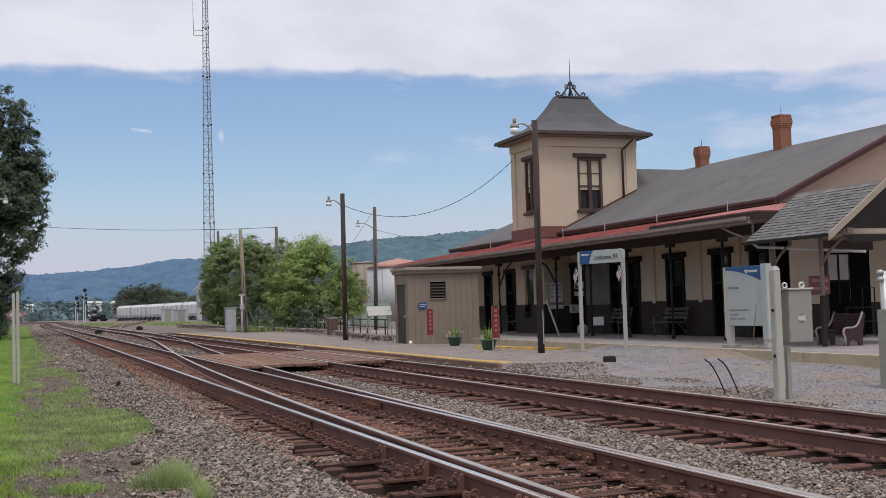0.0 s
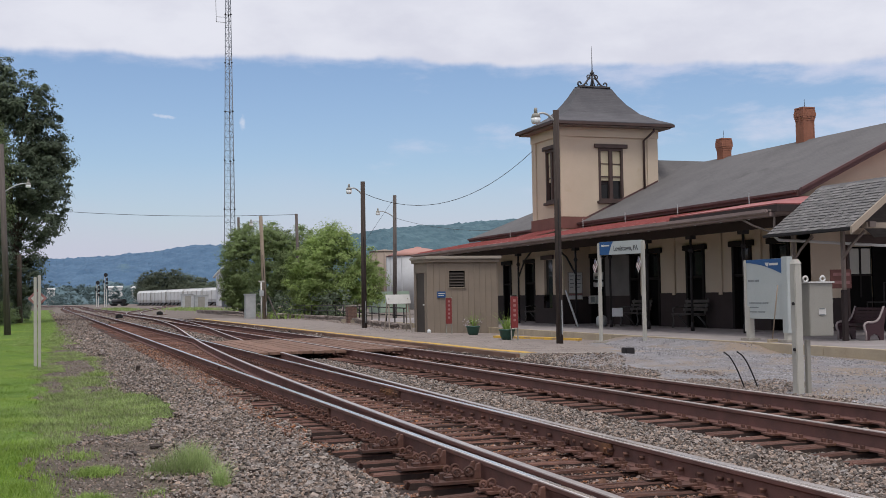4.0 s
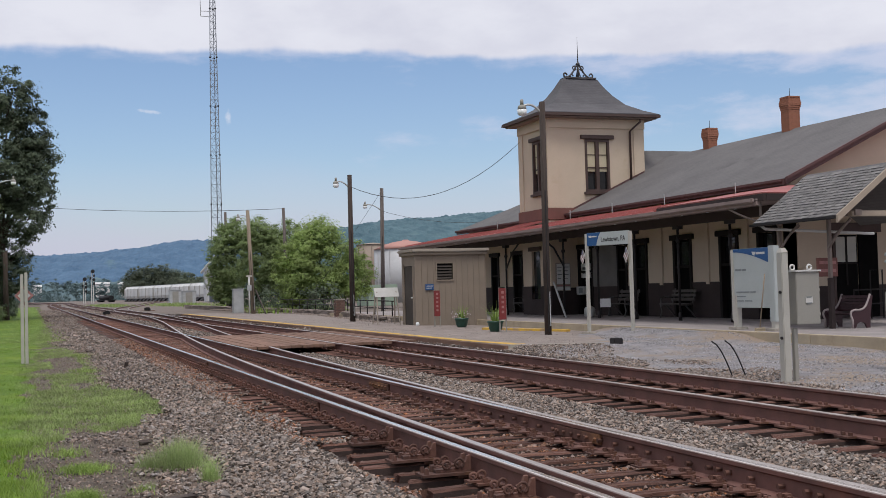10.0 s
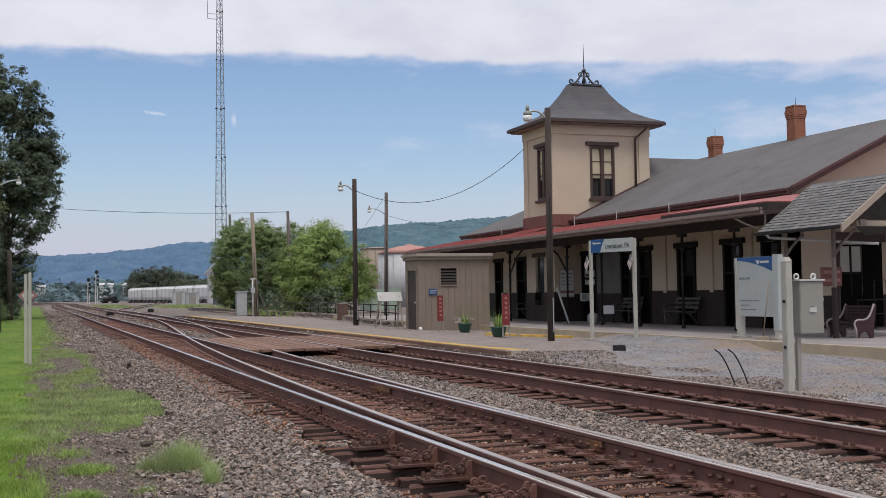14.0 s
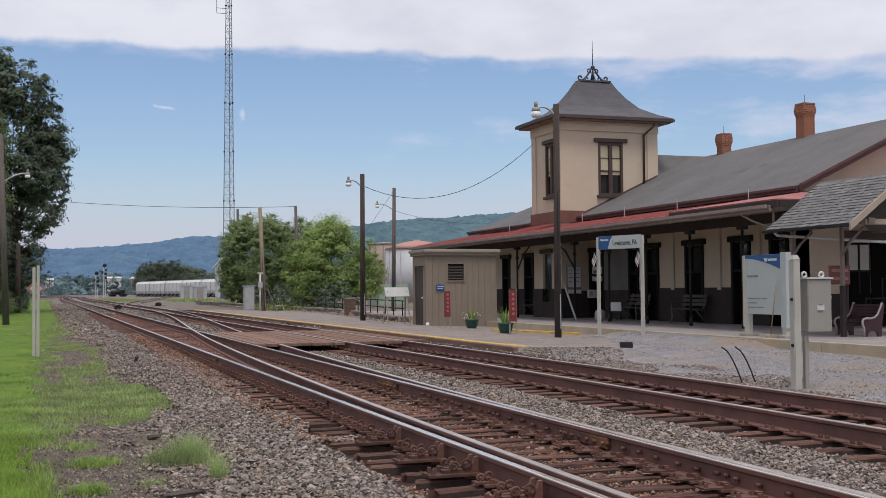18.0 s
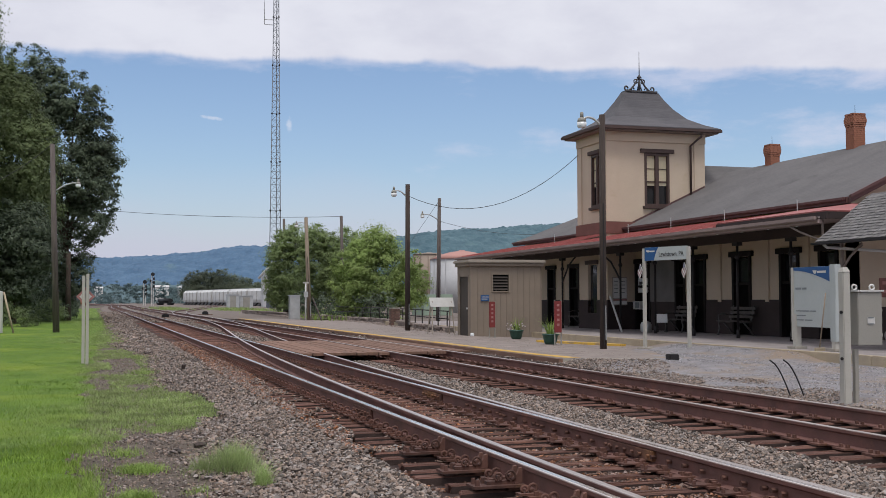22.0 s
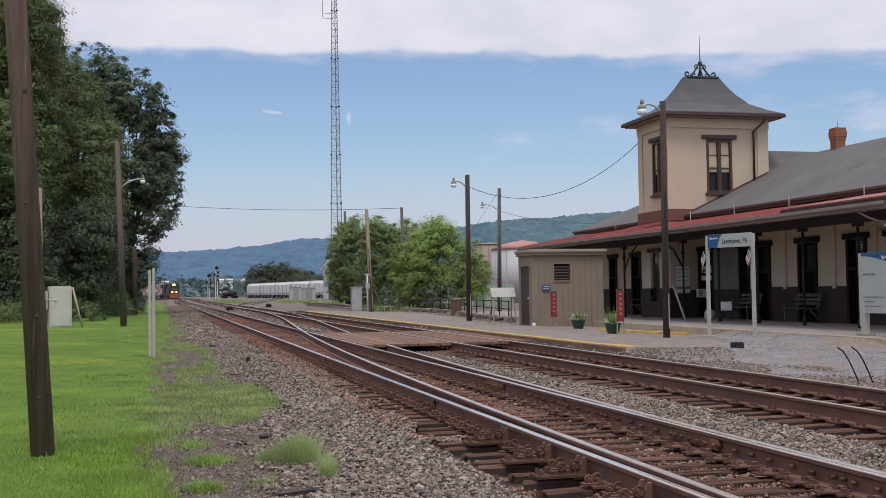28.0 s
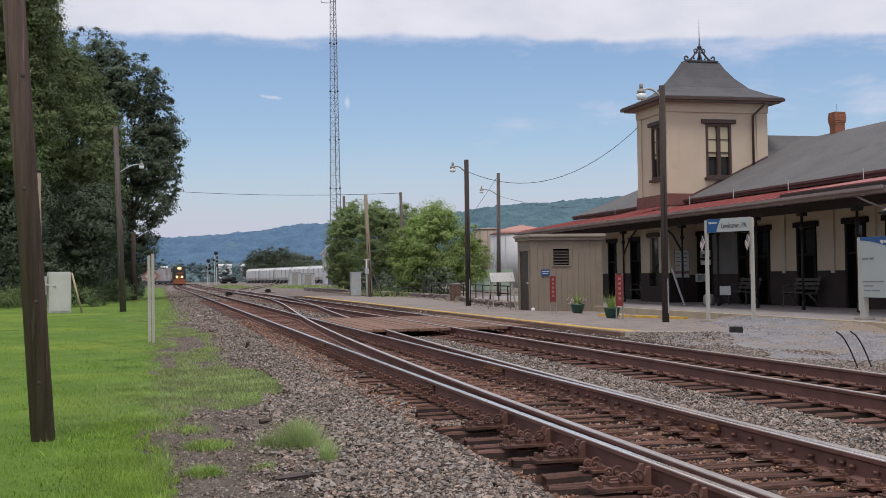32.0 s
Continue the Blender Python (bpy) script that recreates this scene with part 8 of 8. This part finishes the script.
def growth():
    rng = np.random.default_rng(9)
    pts = []
    while len(pts) < 75000:
        y = 6.0 + 44 * rng.random() ** 2.1
        x = rng.uniform(-0.2 * y - 1.2, 1.2)
        edge = verge(y) + (0.1 if y < 12.5 else 0.55)
        if x > edge or (x > edge - 0.6 and rng.random() < (x - edge + 0.6) * 1.5):
            continue
        pts.append((x, y, max(lawn_z(x, y), -0.09) - 0.01))
    blades("lawn_grass", pts, 0.034, 0.0045, "grass", "short bright grass blades of the lawn", 10, 1.5)
    # ragged fringe of the lawn by the bare soil
    pts = []
    while len(pts) < 10000:
        y = 5.6 + 7.4 * rng.random() ** 1.2
        edge = verge(y) + 0.1 * noise.noise((0.0, y * 5.0, 41)) + 0.04
        x = edge - abs(rng.normal()) * 0.4
        if noise.noise((x * 2.2, y * 2.2, 43)) > 0.35:
            continue
        pts.append((x, y, -0.075 if x > edge - 0.15 else -0.06))
    blades("lawn_fringe", pts, 0.06, 0.004, "fringe", "ragged longer grass along the lawn's edge", 18, 1.3)
    # thicker darker tufts that give the lawn its uneven nap
    pts = []
    for _ in range(900):
        y = 6.0 + 34 * rng.random() ** 1.9
        x = rng.uniform(-0.2 * y - 1.0, 0.1)
        if x > verge(y) - 0.1 or noise.noise((x * 0.7, y * 0.5, 81)) < -0.1:
            continue
        r = rng.uniform(0.04, 0.12)
        for _ in range(26):
            pts.append((x + 1.3 * r * rng.normal(), y + r * rng.normal(), -0.06))
    blades("lawn_tufts", pts, 0.055, 0.0045, "tuft", "thicker green tufts standing in the lawn", 13, 1.2)
    # rough grass that runs out into the stones
    pts = []
    while len(pts) < 66000:
        y = 12.3 + 40 * rng.random() ** 1.9
        e = rough_edge(y)
        x = rng.uniform(-1.4, 1.9)
        bare = noise.noise((x * 1.1, y * 0.55, 31)) + 0.5 * noise.noise((x * 3.0, y * 2.0, 37))
        if ((x - 0.72) / 0.34) ** 2 + ((y - 27.2) / 3.4) ** 2 < 1 + bare or ((x - 0.12) / 0.22) ** 2 + ((y - 21.3) / 1.5) ** 2 < 1 + bare:
            if rng.random() < 0.95:
                continue
        if x > e + rng.normal(0, 0.06) or bare + 0.35 * (rng.random() - 0.4) > 0.3 - 0.14 * smooth((y - 17) / 4) or rng.random() > smooth((x + 1.5) / 1.5) or y < 12.3 + 0.8 * noise.noise((x * 1.5, 0, 3)):
            continue
        pts.append((x, y, -0.075))
    blades("rough_grass", pts, 0.052, 0.0036, "rough_grass", "longer rough grass running out into the stones", 15, 1.5)
    pts = []
    for x, y, rx, ry, n in ((0.41, 10.45, 0.17, 0.2, 620), (0.33, 9.02, 0.13, 0.16, 420), (0.3, 11.6, 0.16, 0.3, 160), (0.0, 12.2, 0.2, 0.5, 260), (0.0, 9.6, 0.12, 1.0, 420),
                            (0.8, 9.1, 0.12, 0.12, 60), (1.03, 24.4, 0.3, 0.8, 420), (1.2, 31, 0.3, 1.5, 320), (1.0, 44, 0.4, 4, 320)):
        for _ in range(2 * n):
            px, py = x + rx * rng.normal() * 0.55, y + ry * rng.normal() * 0.55
            pts.append((px, py, -0.07))
    blades("weed_tufts", pts, 0.06, 0.0028, "weed", "ragged weed tufts growing in the bare soil", 11, 1.4)
    # feathery weeds: many thin stems that lean apart, low at the rim
    for x, y, rx, ry, h, n in ((1.17, 10.1, 0.23, 0.3, 0.3, 1300), (1.31, 9.2, 0.065, 0.1, 0.23, 420), (0.9, 10.2, 0.1, 0.12, 0.17, 260)):
        pts, tall = [], []
        for _ in range(int(1.3 * n)):
            u, v = rng.normal() * 0.72, rng.normal() * 0.55
            lift = rng.random() ** 2
            tall.append(h * max(0.2, 1 - 0.45 * (u * u + v * v)) * (1 - 0.6 * lift))
            pts.append((x + rx * u, y + ry * v, -0.07 + 0.6 * h * lift * max(0.0, 1 - 0.6 * (u * u + v * v))))
        blades("tall_weeds", pts, np.array(tall), 0.0017, "feather", "feathery pale green weeds standing in the ballast", 14, 1.1)
    pts = []
    while len(pts) < 24000:
        y = 42 + 190 * rng.random() ** 1.6
        x = -0.1 + 0.8 * rng.normal()
        if noise.noise((x * 0.8, y * 0.15, 61)) + 0.35 * (x - 0.3) > 0.36:
            continue
        pts.append((x, y, -0.08))
    blades("rough_grass", pts, 0.075, 0.011, "rough_grass", "rough grass along the far verge", 16, 1.3)
    pts = []
    for x, y, rx, ry, n in ((11.5, 190, 2.0, 22, 1500), (20.0, 165, 3.0, 22, 2200)):
        for _ in range(n):
            pts.append((x + rx * rng.normal() * 0.6, y + ry * rng.normal() * 0.6, 0.0))
    blades("siding_weeds", pts, 0.4, 0.03, "rough_grass", "yellow-green weeds beside the siding", 17, 0.6)
    pts = []
    for _ in range(3000):
        y = rng.uniform(70, 130)
        x = rng.uniform(13, 19) + (y - 70) * 0.12
        pts.append((x, y, 0.0))
    blades("verge_weeds", pts, 0.5, 0.03, "weed", "pale weeds beside the siding", 12, 0.5)


growth()


def stones(name, n, area, size, seed, label, height, mat="stone"):
    rng = np.random.default_rng(seed)
    pts = []
    while len(pts) < n:
        x, y = area(rng)
        z = height(x, y)
        if z is not None:
            pts.append((x, y, z))
    p = np.array(pts)
    p[:, 2] += rng.uniform(-1.1, 1.1, len(p)) * size
    base = np.array([(1, 0, 0), (-1, 0, 0), (0, 1, 0), (0, -1, 0), (0, 0, 1), (0, 0, -1), (0.6, 0.6, 0.5), (-0.6, -0.6, 0.5)], float)
    tri = np.array([(0, 6, 4), (6, 2, 4), (2, 1, 4), (1, 7, 4), (7, 3, 4), (3, 0, 4), (0, 2, 6), (2, 0, 5), (1, 2, 5), (3, 1, 5), (0, 3, 5), (1, 3, 7)])
    m = len(p)
    s = size * rng.lognormal(0, 0.3, (m, 1, 1)) * rng.uniform(0.6, 1.2, (m, 1, 3)) * np.array([1, 1, 0.75])
    q = (base[None] + rng.normal(0, 0.16, (m, 8, 3))) * s
    a = rng.uniform(0, 6.28, m)
    t = rng.normal(0, 0.5, m)
    c, sn = np.cos(a)[:, None], np.sin(a)[:, None]
    q = np.stack([q[..., 0] * c - q[..., 1] * sn, q[..., 0] * sn + q[..., 1] * c, q[..., 2]], -1)
    c, sn = np.cos(t)[:, None], np.sin(t)[:, None]
    q = np.stack([q[..., 0], q[..., 1] * c - q[..., 2] * sn, q[..., 1] * sn + q[..., 2] * c], -1)
    v = (q + p[:, None]).reshape(-1, 3)
    f = (np.arange(m)[:, None, None] * 8 + tri[None]).reshape(-1, 3)
    ob = new(name, crown_mesh(name, v, f, mat))
    return tagged(ob, label, "stones", "", "stuff")


def ballast_stones():
    def clear(x, y):
        """Off the rails, the planks and the platform."""
        if any(abs(x - r) < 0.085 for r in (*NEAR, *FAR)):
            return False
        return not ((y > 21.1 and x > 8.8) or (26.5 < y < 35.3 and x > 4.65))

    def inner(x):
        return NEAR[0] - 0.66 < x < NEAR[1] + 0.62

    def outer_z(x, y):
        if inner(x) or not clear(x, y):
            return None
        lim = 0.75 + 0.25 * noise.noise((0, y * 0.9, 7)) if y < 12.6 else rough_edge(y) - 0.15
        if x < lim or (x < lim + 0.5 and noise.noise((x * 2.5, y * 1.6, 7)) > (x - lim) * 1.2 - 0.2):
            return None
        return bed(x, y) - (0.012 if 6.2 < x < 8.6 else 0.004)

    def spill_z(x, y):
        if y > 21.15 - 0.54 * (x - 8.95) or noise.noise((x * 1.2, y * 0.6, 71)) < (x - 9.6) * 0.5 - 0.15 - 0.04 * (y - 14):
            return None
        return lot_z(x, y)

    def inner_z(x, y):
        if not inner(x) or not clear(x, y) or (x < NEAR[0] - 0.1 and y < 16 and noise.noise((x * 3, y * 3, 91)) > 0.05):
            return None
        return bed(x, y) + (0.007 if x > 3.0 else 0.006 + 0.01 * smooth((y - 18.0) / 7.0))

    def close(rng):
        return rng.uniform(0.3, 9.0), 5.6 + 10.0 * rng.random() ** 1.35

    def afar(rng):
        return rng.uniform(0.5, 9.0), 38 + 42 * rng.random() ** 1.3

    def mid(rng):
        return rng.uniform(0.1, 9.0), 14.5 + 26 * rng.random() ** 1.5

    stones("ballast_stones", 115000, close, 0.0165, 17, "loose grey crushed stones of the ballast", outer_z)
    stones("ballast_stones", 60000, mid, 0.0185, 27, "loose grey crushed stones farther along the ballast", outer_z)
    stones("ballast_stones", 16000, lambda rng: (rng.uniform(0.8, 9.0), rng.uniform(-6, 5.7)), 0.022, 57, "loose crushed stones beside the viewpoint", outer_z)
    stones("rusty_stones", 9000, lambda rng: (rng.uniform(2.4, 5.3), rng.uniform(-6, 5.7)), 0.022, 59, "rust-stained stones beside the viewpoint", inner_z, "rust_stone")
    stones("spilled_stones", 13000, lambda rng: (8.9 + 2.6 * rng.random() ** 1.8, rng.uniform(11.5, 21.0)), 0.0155, 67, "brown ballast stones spilled onto the lot", spill_z)
    stones("rusty_stones", 46000, close, 0.015, 19, "rust-stained stones between the rails", inner_z, "rust_stone")
    stones("rusty_stones", 30000, mid, 0.018, 29, "rust-stained stones farther along the rails", inner_z, "rust_stone")

    # stones that have crept over the ends of the ties
    def shoulder(rng):
        return 2.38 + 0.5 * rng.random() ** 1.6, 10.5 + 16 * rng.random() ** 1.2

    def shoulder_z(x, y):
        if noise.noise((x * 1.5, y * 0.8, 33)) + 0.6 * noise.noise((x * 4, y * 3, 35)) < (x - 2.55) * 2.2 - 0.1 - 0.5 * smooth((y - 12) / 8):
            return None
        return 0.006 + 0.006 * noise.noise((x * 5, y * 5, 3))

    stones("shoulder_stones", 3800, shoulder, 0.0165, 43, "stones lying over the tie ends", shoulder_z)
    stones("rusty_stones", 3800, shoulder, 0.0165, 47, "rust-stained stones lying over the tie ends", shoulder_z, "rust_stone")

    rng2 = random.Random(91)

    def lot_area(rng):
        return rng.uniform(8.9, 14.4), 9.5 + 17 * rng.random()

    def lot_height(x, y):
        if x < 8.9 or (y > 20.3 and x < 10.9 + (y - 20.3) * 0.42):
            return None
        if noise.noise((x * 0.7, y * 0.7, 51)) + 0.5 * noise.noise((x * 2.0, y * 2.0, 53)) > 0.12 and rng2.random() < 0.75:
            return None
        return lot_z(x, y) - 0.003

    def soil_area(rng):
        return rng.uniform(-0.6, 1.7), 6.5 + 30 * rng.random() ** 1.7

    stones("soil_stones", 30000, soil_area, 0.0095, 37, "small stones and crumbs on the bare soil", lambda x, y: -0.072 if x > verge(y) - 0.1 else None)
    stones("ballast_stones", 22000, afar, 0.032, 47, "distant grey crushed stones of the ballast", outer_z)
    stones("lot_stones", 36000, lot_area, 0.0095, 18, "fine blue-grey gravel scattered on the lot", lot_height, "lot_stone")
    stones("wall_rubble", 5000, lambda rng: (13.0 + (min((y := 42 + 60 * rng.random()), 62.0) - 43.0) * 0.126 - 0.7 * rng.random() ** 2.2, y), 0.03, 73,
           "crumbled stones at the foot of the wall", lambda x, y: platform_z(x), "fieldstone")
    stones("platform_grit", 9000, lambda rng: (9.3 + 5.0 * rng.random(), 20.8 + 26 * rng.random() ** 1.5), 0.0045, 79, "fine grit and crumbs on the asphalt",
           lambda x, y: platform_z(x) if y > 21.3 + max(0.0, x - 10.5) * 2.0 and noise.noise((x * 0.9, y * 0.5, 83)) > -0.1 else None)
    stones("ballast_stones", 9000, lambda rng: (rng.uniform(0.8, 9.0), 77 + 75 * rng.random() ** 1.4), 0.045, 49, "coarse stones of the far ballast",
           lambda x, y: -0.015 if clear(x, y) else None)
    # scraps of tie timber lying about
    rnd = random.Random(71)
    for x, y, l, w, h, yaw, tilt in ((1.82, 24.6, 0.06, 0.05, 0.14, 20, 15), (1.12, 12.8, 0.11, 0.06, 0.05, 60, 10), (1.06, 12.0, 0.12, 0.05, 0.06, 10, 25), (2.0, 20.4, 0.16, 0.06, 0.04, 40, 5),
                                     (0.97, 8.6, 0.34, 0.07, 0.03, 25, 3), (1.5, 33, 0.3, 0.08, 0.06, 50, 5), (0.55, 10.6, 0.1, 0.06, 0.03, 80, 5), (2.25, 11.2, 0.12, 0.06, 0.04, 0, 8)):
        bm = boxed(-l / 2, l / 2, -w / 2, w / 2, -0.02, h, 0.006)
        for v in bm.verts:
            v.co += Vector([rnd.uniform(-0.014, 0.014) for _ in range(3)])
        solid("timber_scrap", bm, "splinter", "dark splintered scrap of tie timber on the stones", "scrap", "timber scraps", at=pose(x, y, bed(x, y) - 0.02, tilt, 0, yaw))


ballast_stones()


# ---- the approaching train ----
def locomotive(lit=True):
    ob = thing("locomotive", (0, 0, RAIL_TOP), "dark freight locomotive with lit headlights" if lit else "dark second locomotive with unlit lamps", "locomotive", "locomotives")
    part("underframe", boxed(-1.5, 1.5, 0.3, 20, 0.95, 1.45, 0.03), "black", ob)
    part("nose_stripe", boxed(-0.96, 0.96, 0.97, 1.0, 2.2, 2.7), "loco", ob)
    part("nose", boxed(-0.95, 0.95, 1.0, 2.8, 1.45, 3.0, 0.12), "loco_orange", ob, "orange and dark nose")
    cab = part("cab", boxed(-1.5, 1.5, 2.8, 5.2, 1.45, 4.5, 0.15), "loco", ob, "dark cab")
    for x in (-0.8, 0.8):
        part("windscreen", boxed(x - 0.5, x + 0.5, 2.76, 2.8, 3.2, 3.9), "glass", cab)
    part("hood", boxed(-1.0, 1.0, 5.2, 19.5, 1.45, 4.3, 0.1), "loco", ob)
    part("radiator", boxed(-1.5, 1.5, 15, 18.5, 3.3, 4.4, 0.08), "loco", ob)
    part("pilot", boxed(-1.45, 1.45, 0.15, 0.4, 0.2, 1.4, 0.04), "loco_orange", ob)
    for x, z, r in ((-0.2, 4.1, 0.3), (0.2, 4.1, 0.3), (-0.6, 1.95, 0.28), (0.6, 1.95, 0.28)):
        bm = bmesh.new()
        y = 2.7 if z > 3 else 0.9
        rod(bm, (x, y - 0.12, z), (x, y + 0.1, z), r, r, 14)
        part("headlight", bm, "headlight" if lit else "lamp_glass", ob, "bright warm headlight" if lit else "unlit headlight")
    for y in (3.8, 16.0):
        bg = part("bogie", boxed(-1.25, 1.25, y - 2.0, y + 2.0, 0.35, 0.95), "black", ob)
        for dy in (-1.5, 0, 1.5):
            for s in (-1, 1):
                bm = bmesh.new()
                rod(bm, (s * 0.66, y + dy, 0.52), (s * 0.8, y + dy, 0.52), 0.52, 0.52, 16)
                part("wheel", bm, "iron", bg)
    return ob


def container_wagon(i):
    ob = thing("container_wagon", (0, 0, RAIL_TOP), "well wagon with stacked pale containers", "freight wagon", "container wagons")
    part("well_frame", boxed(-1.4, 1.4, 0.3, 19.3, 0.35, 1.0, 0.03), "black", ob)
    part("container", boxed(-1.22, 1.22, 2.2, 14.4 + (i % 2) * 2, 0.8, 2.75, 0.03), "container", ob)
    part("container", boxed(-1.22, 1.22, 2.2, 17.4, 2.77, 4.7, 0.03), "container", ob, "upper container")
    for y in (1.2, 18.4):
        bg = part("bogie", boxed(-1.1, 1.1, y - 1.0, y + 1.0, 0.35, 0.9), "black", ob)
        for dy in (-0.8, 0.8):
            for s in (-1, 1):
                bm = bmesh.new()
                rod(bm, (s * 0.66, y + dy, 0.45), (s * 0.8, y + dy, 0.45), 0.45, 0.45, 14)
                part("wheel", bm, "iron", bg)
    return ob


train = [locomotive(), locomotive(False)] + [container_wagon(i) for i in range(8)]
TRAIN_LENGTHS = [20.5] * 2 + [19.8] * 8


def line_pose(s):
    """Pose of a vehicle whose front is s metres along the main line, facing the station."""
    mid = sum(NEAR) / 2
    x0, x1 = mid + bend(s), mid + bend(s + 15)
    return pose(x0, s, RAIL_TOP, 0, 0, -math.degrees(math.atan2(x1 - x0, 15)))


def motions():
    for k, ob in enumerate(train):
        back = sum(TRAIN_LENGTHS[:k])
        walk(ob, [(t, line_pose(TRAIN_AT(t) + back)) for t in spread(0, 32, 2.0)])


def TRAIN_AT(t):
    return 290.0 + (32.0 - t) * 14.0


motions()
